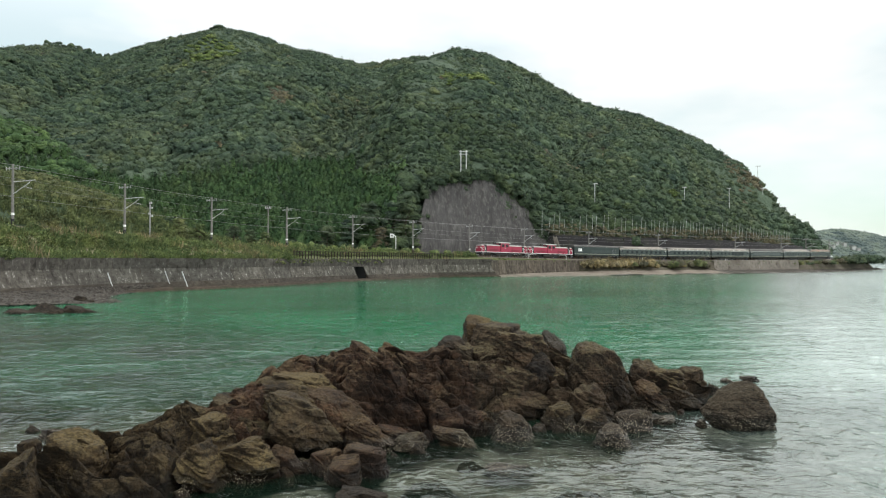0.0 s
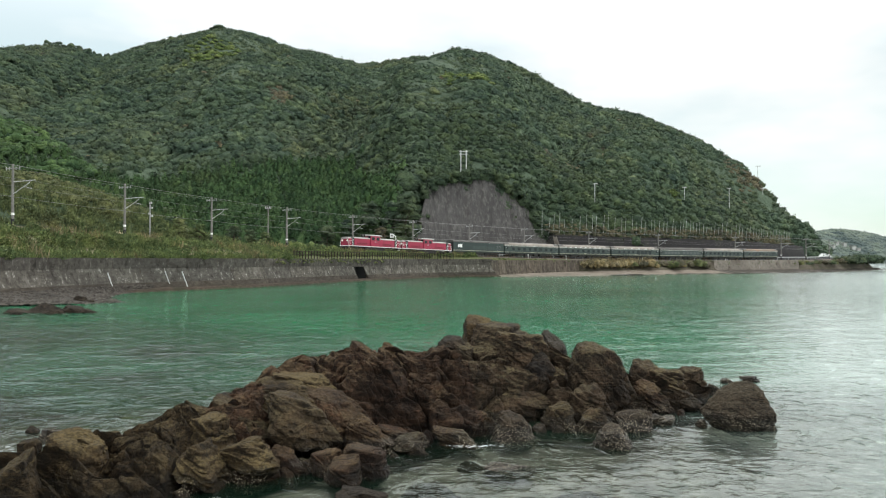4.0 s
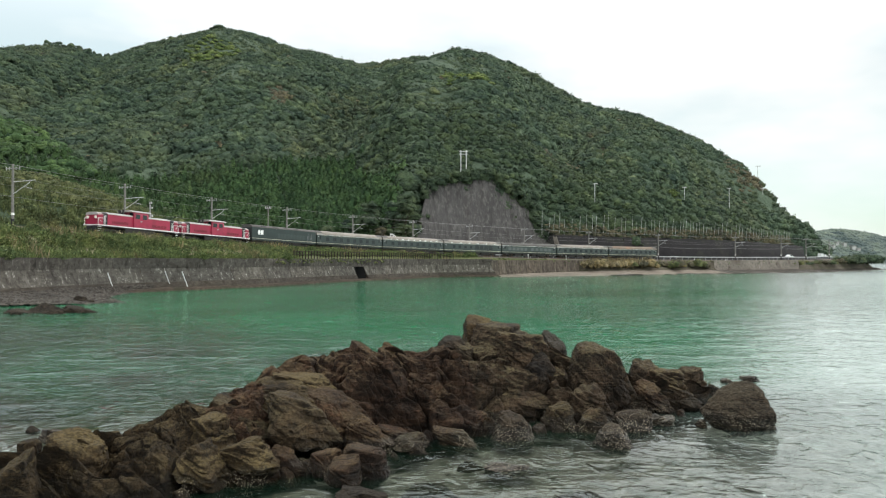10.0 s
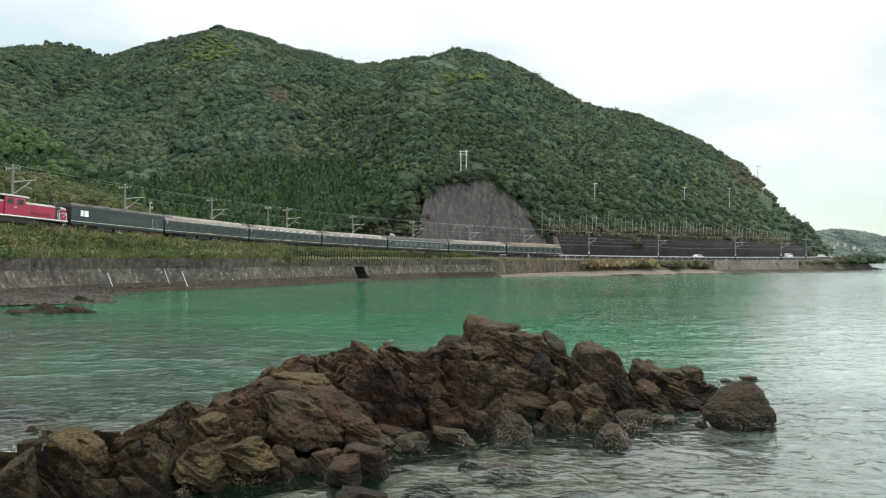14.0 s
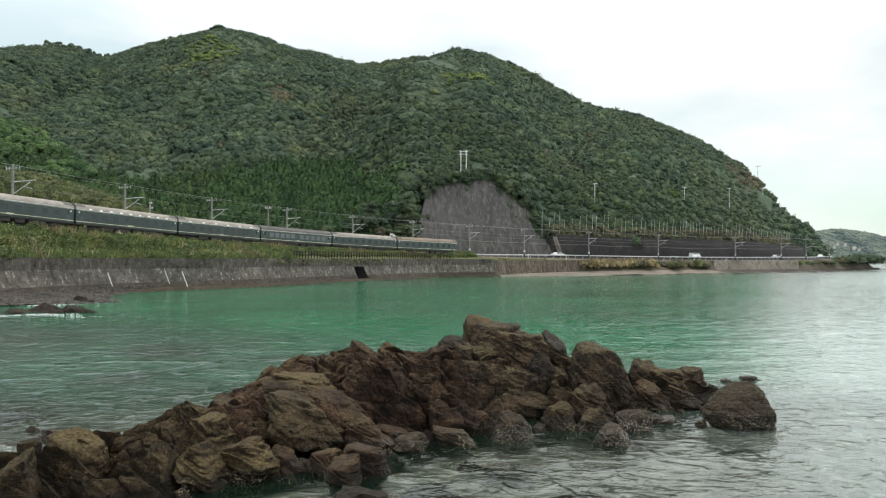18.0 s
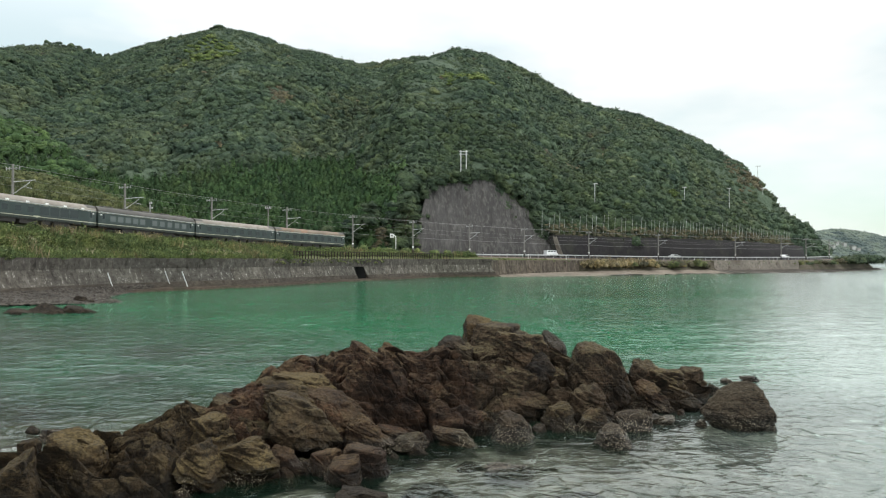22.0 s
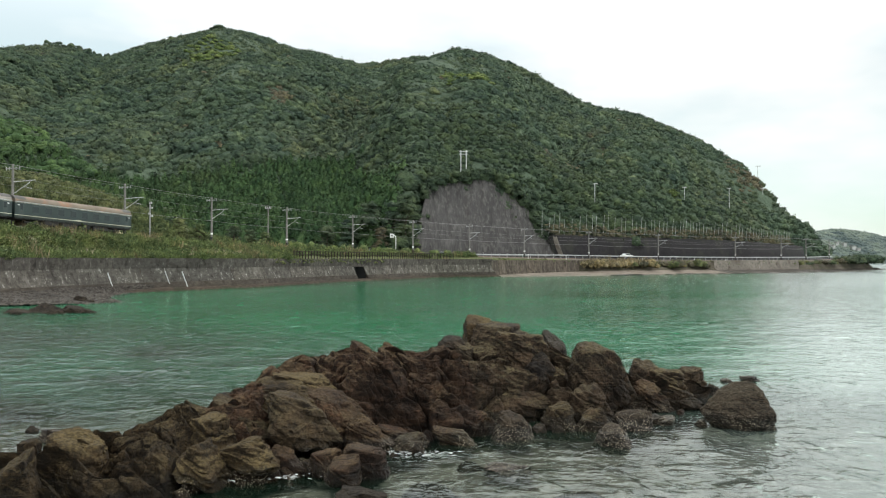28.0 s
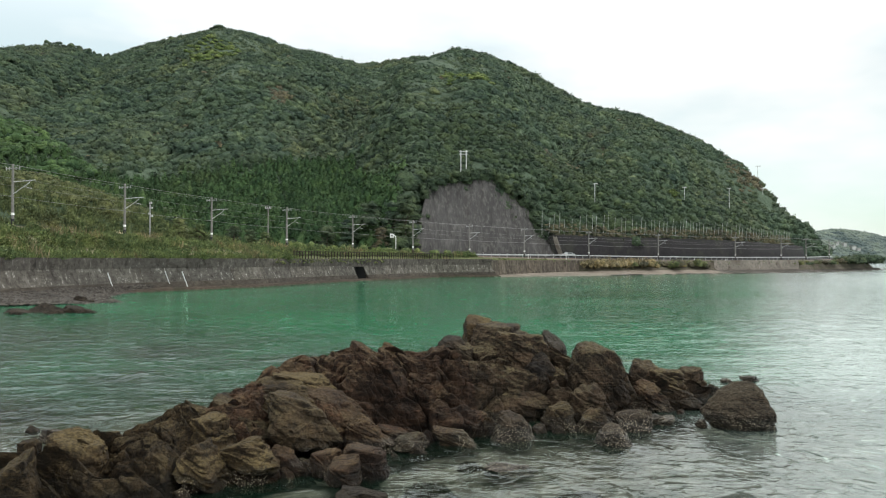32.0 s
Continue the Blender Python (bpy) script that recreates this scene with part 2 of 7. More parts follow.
M_TIDEWALL = grainy("tide_stained_concrete", (0.034, 0.029, 0.024), (0.082, 0.070, 0.058), 1.5, 0.2, 0.9, 0.8, 0.10, stain=(0.024, 0.020, 0.014), stain_amount=0.7, stretch=(1, 1, 2.0), each=0.15)
M_RUSTED = plain("rusted_post", (0.035, 0.028, 0.022), 0.85)
M_BLACK = plain("black_paint", (0.012, 0.012, 0.013), 0.6)
# near-black lining: the shade inside the drain is put into its colour
M_CULVERT = plain("culvert_shade", (0.010, 0.010, 0.010), 0.9)
M_GREENLOW = plain("dark_olive_green_paint", (0.012, 0.020, 0.014), 0.6, 0.0, 2.0, 0.2)
M_GREEN = plain("deep_green_paint", (0.017, 0.031, 0.029), 0.55, 0.0, 2.0, 0.15)
M_GREEN2 = plain("green_grey_paint", (0.030, 0.044, 0.041), 0.55, 0.0, 2.0, 0.15)
M_STRIPE = plain("pale_yellow_stripe", (0.50, 0.48, 0.36), 0.45)
M_ROOFG = grainy("grey_roof_paint", (0.205, 0.182, 0.158), (0.290, 0.260, 0.228), 2.0, 0.3, 0.7, 0.1, 0.01, stain=(0.150, 0.115, 0.090), stain_amount=0.5)
M_ROOFD = grainy("dark_roof_paint", (0.052, 0.048, 0.044), (0.096, 0.089, 0.081), 2.0, 0.3, 0.7, 0.1, 0.01)
M_ROOFR = grainy("rusty_roof_paint", (0.135, 0.105, 0.078), (0.205, 0.165, 0.125), 1.2, 0.25, 0.8, 0.1, 0.01, stain=(0.25, 0.125, 0.070), stain_amount=0.75)
M_RED = plain("vermilion_paint", (0.2999, 0.0145, 0.0482), 0.42, 0.0, 1.5, 0.12)
# darker copy of the red, with the grille's shade in the colour
M_REDDARK = plain("shaded_grille_red", (0.16, 0.010, 0.022), 0.6)
M_LOCOGREY = plain("warm_grey_roof", (0.3456, 0.3240, 0.3096), 0.6)
M_UNDER = plain("underframe_grime", (0.022, 0.020, 0.018), 0.8)


def glassy(name, colour, rough=0.08):
    m, t, p = nodes_of(name)
    p.inputs["Base Color"].default_value = (*colour, 1)
    p.inputs["Roughness"].default_value = rough
    return m


M_GLASS = glassy("tinted_window", (0.02, 0.026, 0.03))
M_CURTAIN = glassy("pale_window", (0.11, 0.125, 0.125), 0.15)
M_LAMP = glassy("headlamp_glass", (0.75, 0.74, 0.68), 0.1)


def rock_material(name, a, b, moss_lit, barnacle=True, ringed=False):
    m, t, p = nodes_of(name)
    g = t.nodes.new("ShaderNodeNewGeometry")
    n1 = add_node(t, "ShaderNodeTexNoise", Scale=2.2, Detail=10.0, Roughness=0.74)
    n2 = add_node(t, "ShaderNodeTexNoise", Scale=0.8, Detail=6.0, Roughness=0.65, Distortion=0.5)
    n4 = add_node(t, "ShaderNodeTexNoise", Scale=16.0, Detail=6.0, Roughness=0.72)
    mp = add_node(t, "ShaderNodeMapping", Rotation=(0.18, -0.53, 0.0), Scale=(0.7, 0.9, 5.5))
    n3 = add_node(t, "ShaderNodeTexNoise", Scale=1.6, Detail=8.0, Roughness=0.65, Distortion=1.2)
    warp = add_node(t, "ShaderNodeTexNoise", Scale=3.0, Detail=4.0)
    cracks = add_node(t, "ShaderNodeTexVoronoi", Scale=0.9)
    cracks.feature = "DISTANCE_TO_EDGE"
    for n in (n1, n2, n4, warp):
        t.links.new(g.outputs["Position"], n.inputs["Vector"])
    t.links.new(g.outputs["Position"], mp.inputs[0])
    t.links.new(mp.outputs[0], n3.inputs["Vector"])
    bent = blend(t, g.outputs["Position"], warp.outputs["Color"], 0.5, "LINEAR_LIGHT")
    t.links.new(bent, cracks.inputs["Vector"])
    open_ = ramp_of(t, cracks.outputs["Distance"], [(0.0, (0, 0, 0)), (0.02, (1, 1, 1))])
    c = ramp_of(t, n1.outputs[0], [(0.34, tuple(x * 0.5 for x in a)), (0.46, a), (0.56, b), (0.70, tuple(x * 1.25 for x in b))])
    c = blend(t, c, ramp_of(t, n3.outputs[0], [(0.38, (0.42, 0.39, 0.38)), (0.50, (1.0, 0.97, 0.95)), (0.62, (1.35, 1.25, 1.12))]), 0.7, "MULTIPLY")
    c = blend(t, c, ramp_of(t, n4.outputs[0], [(0.40, (0.42, 0.40, 0.39)), (0.52, (1.05, 1.03, 1.0)), (0.64, (1.5, 1.46, 1.38))]), 0.7, "MULTIPLY")
    # olive algae and lichen on the level tops, brightened as if lit from above
    facing = t.nodes.new("ShaderNodeSeparateXYZ")
    t.links.new(g.outputs["Normal"], facing.inputs[0])
    tops = ramp_of(t, facing.outputs["Z"], [(0.22, (0.05, 0.05, 0.05)), (0.72, (1, 1, 1))])
    k = blend(t, ramp_of(t, n2.outputs[0], [(0.40, (0.10, 0.10, 0.10)), (0.57, (0.85, 0.85, 0.85))]), tops, 1.0, "MULTIPLY")
    c = blend(t, c, blend(t, moss_lit, ramp_of(t, n4.outputs[0], [(0.38, (0.5, 0.5, 0.5)), (0.62, (1.5, 1.5, 1.5))]), 1.0, "MULTIPLY"), k)
    c = blend(t, c, open_, 0.62, "MULTIPLY")
    rnd = t.nodes.new("ShaderNodeObjectInfo")
    c = blend(t, c, ramp_of(t, rnd.outputs["Random"], [(0.0, (0.60, 0.60, 0.59)), (0.5, (0.71, 0.71, 0.69)), (1.0, (0.86, 0.85, 0.81))]), 1.0, "MULTIPLY")
    rough = None
    if barnacle:
        sep = t.nodes.new("ShaderNodeSeparateXYZ")
        t.links.new(g.outputs["Position"], sep.inputs[0])
        wave = add_node(t, "ShaderNodeMath")
        wave.operation = "MULTIPLY_ADD"
        t.links.new(n2.outputs[0], wave.inputs[0])
        wave.inputs[1].default_value = -0.5
        t.links.new(sep.outputs["Z"], wave.inputs[2])
        wet = ramp_of(t, wave.outputs[0], [(0.0, (1, 1, 1)), (0.10, (0, 0, 0))])
        c = blend(t, c, blend(t, c, (0.42, 0.42, 0.40), 1.0, "MULTIPLY"), wet)
        rough = ramp_of(t, wave.outputs[0], [(0.0, (0.35, 0.35, 0.35)), (0.10, (0.85, 0.85, 0.85))])
        band = t.nodes.new("ShaderNodeMapRange")
        band.inputs[1].default_value, band.inputs[2].default_value = (0.48, 0.20) if ringed else (0.36, 0.12)
        t.links.new(sep.outputs["Z"], band.inputs[0])
        v = add_node(t, "ShaderNodeTexVoronoi", Scale=24.0)
        t.links.new(g.outputs["Position"], v.inputs["Vector"])
        spots = ramp_of(t, v.outputs["Distance"], [(0.14, (1, 1, 1)), (0.40, (0, 0, 0))])
        patch = ramp_of(t, n1.outputs[0] if ringed else n2.outputs[0], [(0.30, (0, 0, 0)), (0.38, (1, 1, 1))] if ringed else [(0.50, (0, 0, 0)), (0.56, (1, 1, 1))])
        k = blend(t, blend(t, spots, patch, 1.0, "MULTIPLY"), band.outputs[0], 1.0, "MULTIPLY")
        c = blend(t, c, (0.40, 0.35, 0.27), k)
    t.links.new(c, p.inputs["Base Color"])
    p.inputs["Roughness"].default_value = 0.84
    if rough is not None:
        t.links.new(rough, p.inputs["Roughness"])
    p.inputs["Specular IOR Level"].default_value = 0.22
    h = blend(t, blend(t, n1.outputs[0], n3.outputs[0], 0.5), n4.outputs[0], 0.30)
    h = blend(t, h, open_, 0.06)
    bn = add_node(t, "ShaderNodeBump", Strength=1.0, Distance=0.22)
    t.links.new(h, bn.inputs["Height"])
    t.links.new(bn.outputs[0], p.inputs["Normal"])
    return m


M_ROCK = rock_material("brown_shore_rock", (0.0320, 0.0222, 0.0144), (0.0771, 0.0529, 0.0350), (0.1127, 0.0889, 0.0456))
M_ROCK_RING = rock_material("barnacle_ringed_rock", (0.036, 0.026, 0.018), (0.076, 0.056, 0.039), (0.086, 0.068, 0.044), True, True)
M_ROCK_OLIVE = rock_material("olive_brown_rock", (0.0270, 0.0190, 0.0115), (0.0620, 0.0435, 0.0255), (0.0860, 0.0660, 0.0330))
M_LEDGE = grainy("dark_rock_ledge", (0.030, 0.025, 0.021), (0.095, 0.080, 0.066), 1.3, 0.12, 0.9, 1.0, 0.3, stain=(0.020, 0.018, 0.014), stain_amount=0.8)
M_ROCK_RED = rock_material("red_brown_rock", (0.0280, 0.0158, 0.0104), (0.0710, 0.0415, 0.0265), (0.1020, 0.0680, 0.0340))
M_ROCK_TAN = rock_material("tan_lichen_rock", (0.0290, 0.0196, 0.0104), (0.0660, 0.0460, 0.0240), (0.1130, 0.0840, 0.0380))
# dark wet rock; on outcrop blocks the same dark colour holds their shade
M_ROCK_DARK = rock_material("dark_wet_and_shaded_rock", (0.020, 0.015, 0.0115), (0.046, 0.035, 0.026), (0.038, 0.031, 0.021), False)


# ---- mesh helpers ----
def part(name, bm, material, parent=None, label=""):
    """Links a bmesh as one mesh object under a thing or a part."""
    me = bpy.data.meshes.new(name)
    bm.to_mesh(me)
    bm.free()
    for m in material if isinstance(material, (list, tuple)) else (material,):
        me.materials.append(m)
    ob = new(name, me)
    if parent:
        ob.parent = parent
    return tagged(ob, label)


def shared(name, me, m, parent=None):
    ob = new(name, me)
    ob.matrix_basis = m
    if parent:
        ob.parent = parent
    return ob


def box(bm, x0, x1, y0, y1, z0, z1, bevel=0.0):
    m = Matrix.Translation(((x0 + x1) / 2, (y0 + y1) / 2, (z0 + z1) / 2)) @ Matrix.Diagonal((x1 - x0, y1 - y0, z1 - z0, 1))
    made = bmesh.ops.create_cube(bm, size=1, matrix=m)["verts"]
    if bevel:
        edges = list({e for v in made for e in v.link_edges})
        bmesh.ops.bevel(bm, geom=edges, offset=bevel, segments=2, affect="EDGES", profile=0.7)
    return bm


def rod(bm, a, b, r, seg=8, r2=None):
    a, b = Vector(a), Vector(b)
    q = (b - a).to_track_quat("Z", "Y").to_matrix().to_4x4()
    bmesh.ops.create_cone(bm, cap_ends=True, segments=seg, radius1=r, radius2=r if r2 is None else r2, depth=(b - a).length, matrix=Matrix.Translation((a + b) / 2) @ q)
    return bm


def prism(bm, profile, x0, x1, inset=0.0):
    """A profile of (y, z) pulled along x."""
    a = [bm.verts.new((x0, y, z)) for y, z in profile]
    b = [bm.verts.new((x1, y, z)) for y, z in profile]
    n = len(profile)
    for i in range(n):
        bm.faces.new((a[i], a[(i + 1) % n], b[(i + 1) % n], b[i]))
    bm.faces.new(a[::-1])
    bm.faces.new(b)
    bmesh.ops.recalc_face_normals(bm, faces=bm.faces)
    return bm


def soup(name, verts, quads=None, tris=None, material=None, smooth=False, parent=None):
    """One mesh from arrays of corners and faces."""
    me = bpy.data.meshes.new(name)
    nq = 0 if quads is None else len(quads)
    nt = 0 if tris is None else len(tris)
    loops = np.concatenate([a.ravel() for a in (quads, tris) if a is not None]).astype(np.int32)
    starts = np.concatenate([np.arange(nq) * 4, nq * 4 + np.arange(nt) * 3]).astype(np.int32)
    me.vertices.add(len(verts))
    me.vertices.foreach_set("co", np.asarray(verts, np.float32).ravel())
    me.loops.add(len(loops))
    me.loops.foreach_set("vertex_index", loops)
    me.polygons.add(nq + nt)
    me.polygons.foreach_set("loop_start", starts)
    me.polygons.foreach_set("use_smooth", np.full(nq + nt, smooth))
    me.update(calc_edges=True)
    me.validate()
    if material:
        me.materials.append(material)
    ob = new(name, me)
    if parent:
        ob.parent = parent
    return ob


def loft(name, rows, material, smooth=True, parent=None):
    """A sheet through an array of points (rows x columns x 3)."""
    rows = np.asarray(rows, float)
    m, n = rows.shape[:2]
    i = np.arange(m * n).reshape(m, n)
    q = np.stack([i[:-1, :-1], i[:-1, 1:], i[1:, 1:], i[1:, :-1]], -1).reshape(-1, 4)
    return soup(name, rows.reshape(-1, 3), q, None, material, smooth, parent)


def smooth_noise(x, y, seed, scale):
    """Cheap layered noise on arrays, about -1 to 1."""
    rng = np.random.default_rng(seed)
    out = np.zeros_like(x, dtype=float)
    for k in range(5):
        f = scale * 1.9 ** k
        for _ in range(3):
            a, ph = rng.uniform(0, 2 * np.pi, 2)
            out += 0.45 * 0.55 ** k * np.sin((x * np.cos(a) + y * np.sin(a)) * f * rng.uniform(0.7, 1.3) + ph)
    return out


def along(points, n):
    """n points spread evenly over a row of control points, smoothed."""
    p = np.asarray(points, float)
    t = np.linspace(0, len(p) - 1, n)
    i = np.clip(t.astype(int), 0, len(p) - 2)
    u = (t - i)[:, None]
    a, b = p[np.clip(i - 1, 0, None)], p[np.clip(i + 2, None, len(p) - 1)]
    c, d = p[i], p[i + 1]
    return 0.5 * (2 * c + (d - a) * u + (2 * a - 5 * c + 4 * d - b) * u ** 2 + (3 * c - a - 3 * d + b) * u ** 3)


# ---- the railway's line ----
SS = np.arange(-260.0, 330.0, 0.5)
_u = np.clip(SS, -115, 225) / 100
_th = 0.8331379 - 0.48047893 * _u + 0.10677596 * _u ** 2 + 0.13501529 * _u ** 3 - 0.0377544 * _u ** 4
_x, _y = np.cumsum(np.cos(_th)) * 0.5, np.cumsum(np.sin(_th)) * 0.5
_x += -8.43 - np.interp(0, SS, _x)
_y += 185.70 - np.interp(0, SS, _y)
_z = EYE + 1.596 - 2.178 * _u + 0.766 * _u ** 2


def line(s, n=0.0, dz=0.0):
    """A point beside the track: s metres along it, n metres to its hill side, dz over the rail."""
    th = np.interp(s, SS, _th)
    return np.stack([np.interp(s, SS, _x) - n * np.sin(th), np.interp(s, SS, _y) + n * np.cos(th), np.interp(s, SS, _z) + dz + 0 * th], -1)


def line_pose(s, n=0.0, dz=0.0):
    p = line(s, n, dz)
    return Matrix.Translation(p.tolist()) @ Matrix.Rotation(float(np.interp(s, SS, _th)), 4, "Z")


# ---- sea and seabed ----
def sea_material():
    m, t, p = nodes_of("sea_water")
    t.nodes.remove(p)
    out = t.nodes["Material Output"]
    g = t.nodes.new("ShaderNodeNewGeometry")
    tc = t.nodes.new("ShaderNodeTexCoord")
    # ripples ride on the sheet, stronger in ruffled patches and weaker where the water lies calm
    place = t.nodes.new("ShaderNodeSeparateXYZ")
    t.links.new(g.outputs["Position"], place.inputs[0])
    patch_map = add_node(t, "ShaderNodeMapping", Scale=(0.40, 1.0, 1.0), Rotation=(0, 0, 0.12))
    patch = add_node(t, "ShaderNodeTexNoise", Scale=0.055, Detail=3.0, Distortion=0.6)
    t.links.new(tc.outputs["Object"], patch_map.inputs[0])
    t.links.new(patch_map.outputs[0], patch.inputs["Vector"])
    ruffle = ramp_of(t, patch.outputs[0], [(0.34, (0.55, 0.55, 0.55)), (0.54, (1, 1, 1))])
    # metres out from the bay's slanting mouth, a little wavering: greener inside, calmer and painted paler outside
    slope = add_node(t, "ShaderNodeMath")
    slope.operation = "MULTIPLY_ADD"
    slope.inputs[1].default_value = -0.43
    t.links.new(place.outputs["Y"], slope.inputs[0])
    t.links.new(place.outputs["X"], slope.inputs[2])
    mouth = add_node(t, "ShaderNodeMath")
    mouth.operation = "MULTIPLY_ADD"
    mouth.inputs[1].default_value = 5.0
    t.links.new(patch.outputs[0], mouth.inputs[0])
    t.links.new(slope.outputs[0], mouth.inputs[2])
    spans = []
    for source, values in ((place.outputs["X"], (-6.0, 3.0, 0.42, 0.13)), (mouth.outputs[0], (-5.0, 4.0, 0.26, 0.34)), (place.outputs["Y"], (26.0, 52.0, 0.0, 1.0))):
        node = t.nodes.new("ShaderNodeMapRange")
        node.interpolation_type = "SMOOTHSTEP"
        for k, v in enumerate(values):
            node.inputs[k + 1].default_value = v
        t.links.new(source, node.inputs[0])
        spans.append(node.outputs[0])
    ruffle = blend(t, ruffle, blend(t, spans[0], spans[1], spans[2]), 1.0, "MULTIPLY")
    normal = None
    for size, stretch, turn, detail, high in ((0.24, (1.3, 2.1, 1.0), 0.05, 2.0, 0.13), (0.80, (1.05, 1.25, 1.0), 0.10, 2.0, 0.150), (2.1, (0.95, 1.15, 1.0), -0.14, 2.0, 0.062), (6.0, (0.9, 1.15, 1.0), 0.25, 3.0, 0.013)):
        mp = add_node(t, "ShaderNodeMapping", Rotation=(0, 0, turn), Scale=stretch)
        n = add_node(t, "ShaderNodeTexNoise", Scale=size, Detail=detail, Roughness=0.55, Distortion=0.5)
        t.links.new(tc.outputs["Object"], mp.inputs[0])
        t.links.new(mp.outputs[0], n.inputs["Vector"])
        b3 = add_node(t, "ShaderNodeBump", Distance=high)
        t.links.new(ruffle if size < 1 else blend(t, blend(t, ruffle, (0.75, 0.75, 0.75), 0.55), blend(t, ruffle, (0.75, 0.75, 0.75), 0.12), spans[2]), b3.inputs["Strength"])
        crest = ramp_of(t, n.outputs[0], [(0.30, (0, 0, 0)), (0.54, (0.16, 0.16, 0.16)), (0.70, (1, 1, 1))])
        t.links.new(crest, b3.inputs["Height"])
        if normal is not None:
            t.links.new(normal, b3.inputs["Normal"])
        normal = b3.outputs[0]
    calm = t.nodes.new("ShaderNodeMapRange")
    calm.interpolation_type = "SMOOTHSTEP"
    for k, v in enumerate((-7.0, 3.0, 1.0, 0.15)):
        calm.inputs[k + 1].default_value = v
    t.links.new(mouth.outputs[0], calm.inputs[0])
    for size, turn, low, high in ((0.8, 0.06, 0.665, 0.14), (0.42, -0.10, 0.67, 0.20)):
        mp = add_node(t, "ShaderNodeMapping", Rotation=(0, 0, turn), Scale=(1.9, 0.85, 1.0))
        n = add_node(t, "ShaderNodeTexNoise", Scale=size, Detail=1.5, Roughness=0.5, Distortion=0.4)
        t.links.new(tc.outputs["Object"], mp.inputs[0])
        t.links.new(mp.outputs[0], n.inputs["Vector"])
        b3 = add_node(t, "ShaderNodeBump", Distance=high)
        t.links.new(blend(t, (0.35, 0.35, 0.35), calm.outputs[0], spans[2]), b3.inputs["Strength"])
        t.links.new(ramp_of(t, n.outputs[0], [(low, (0, 0, 0)), (low + 0.06, (1, 1, 1))]), b3.inputs["Height"])
        t.links.new(normal, b3.inputs["Normal"])
        normal = b3.outputs[0]
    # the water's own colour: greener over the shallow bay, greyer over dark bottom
    big = add_node(t, "ShaderNodeTexNoise", Scale=0.035, Detail=4.0, Distortion=0.4)
    t.links.new(g.outputs["Position"], big.inputs["Vector"])
    c = ramp_of(t, big.outputs[0], [(0.36, (0.010, 0.088, 0.038)), (0.48, (0.008, 0.130, 0.055)), (0.66, (0.016, 0.178, 0.078))])
    sep = t.nodes.new("ShaderNodeSeparateXYZ")
    t.links.new(g.outputs["Position"], sep.inputs[0])
    bar = t.nodes.new("ShaderNodeMapRange")
    bar.interpolation_type = "SMOOTHSTEP"
    bar.inputs[1].default_value, bar.inputs[2].default_value = 24.0, 50.0
    slant = add_node(t, "ShaderNodeMath")
    slant.operation = "MULTIPLY_ADD"
    slant.inputs[1].default_value = 0.62
    t.links.new(sep.outputs["X"], slant.inputs[0])
    t.links.new(sep.outputs["Y"], slant.inputs[2])
    t.links.new(slant.outputs[0], bar.inputs[0])
    weed = add_node(t, "ShaderNodeTexNoise", Scale=0.11, Detail=5.0, Distortion=0.8)
    t.links.new(g.outputs["Position"], weed.inputs["Vector"])
    c = blend(t, ramp_of(t, weed.outputs[0], [(0.40, (0.018, 0.036, 0.026)), (0.62, (0.024, 0.078, 0.046))]), c, bar.outputs[0])
    # pale body colour outside the mouth, in place of reflected sky brightness
    sheen = t.nodes.new("ShaderNodeMapRange")
    sheen.interpolation_type = "SMOOTHSTEP"
    sheen.inputs[1].default_value, sheen.inputs[2].default_value = -2.0, 6.5
    t.links.new(mouth.outputs[0], sheen.inputs[0])
    c = blend(t, c, (0.290, 0.345, 0.315), sheen.outputs[0])
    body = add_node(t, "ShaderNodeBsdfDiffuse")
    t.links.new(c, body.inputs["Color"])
    clear = add_node(t, "ShaderNodeBsdfTransparent", Color=(0.82, 0.88, 0.83, 1))
    # clear over the shallows round the rocks
    rng = t.nodes.new("ShaderNodeMapRange")
    rng.interpolation_type = "SMOOTHSTEP"
    rng.inputs[1].default_value, rng.inputs[2].default_value = 16.0, 30.0
    rng.inputs[3].default_value, rng.inputs[4].default_value = 0.12, 0.95
    t.links.new(sep.outputs["Y"], rng.inputs[0])
    mix = t.nodes.new("ShaderNodeMixShader")
    # less see-through there too, so the painted sky paleness hides the seabed
    sheen_cover = t.nodes.new("ShaderNodeMapRange")
    sheen_cover.interpolation_type = "SMOOTHSTEP"
    for k, v in enumerate((-4.5, 6.0, 0.0, 0.42)):
        sheen_cover.inputs[k + 1].default_value = v
    t.links.new(mouth.outputs[0], sheen_cover.inputs[0])
    opacity = add_node(t, "ShaderNodeMath")
    opacity.operation = "MAXIMUM"
    t.links.new(rng.outputs[0], opacity.inputs[0])
    t.links.new(sheen_cover.outputs[0], opacity.inputs[1])
    t.links.new(opacity.outputs[0], mix.inputs[0])
    t.links.new(clear.outputs[0], mix.inputs[1])
    t.links.new(body.outputs[0], mix.inputs[2])
    gloss = add_node(t, "ShaderNodeBsdfGlossy")
    chop = t.nodes.new("ShaderNodeMapRange")
    for k, v in ((1, 20.0), (2, 150.0), (3, 0.03), (4, 0.10)):
        chop.inputs[k].default_value = v
    t.links.new(sep.outputs["Y"], chop.inputs[0])
    t.links.new(chop.outputs[0], gloss.inputs["Roughness"])
    gloss.inputs["Color"].default_value = (0.95, 0.97, 0.97, 1)
    fr = add_node(t, "ShaderNodeFresnel", IOR=1.33)
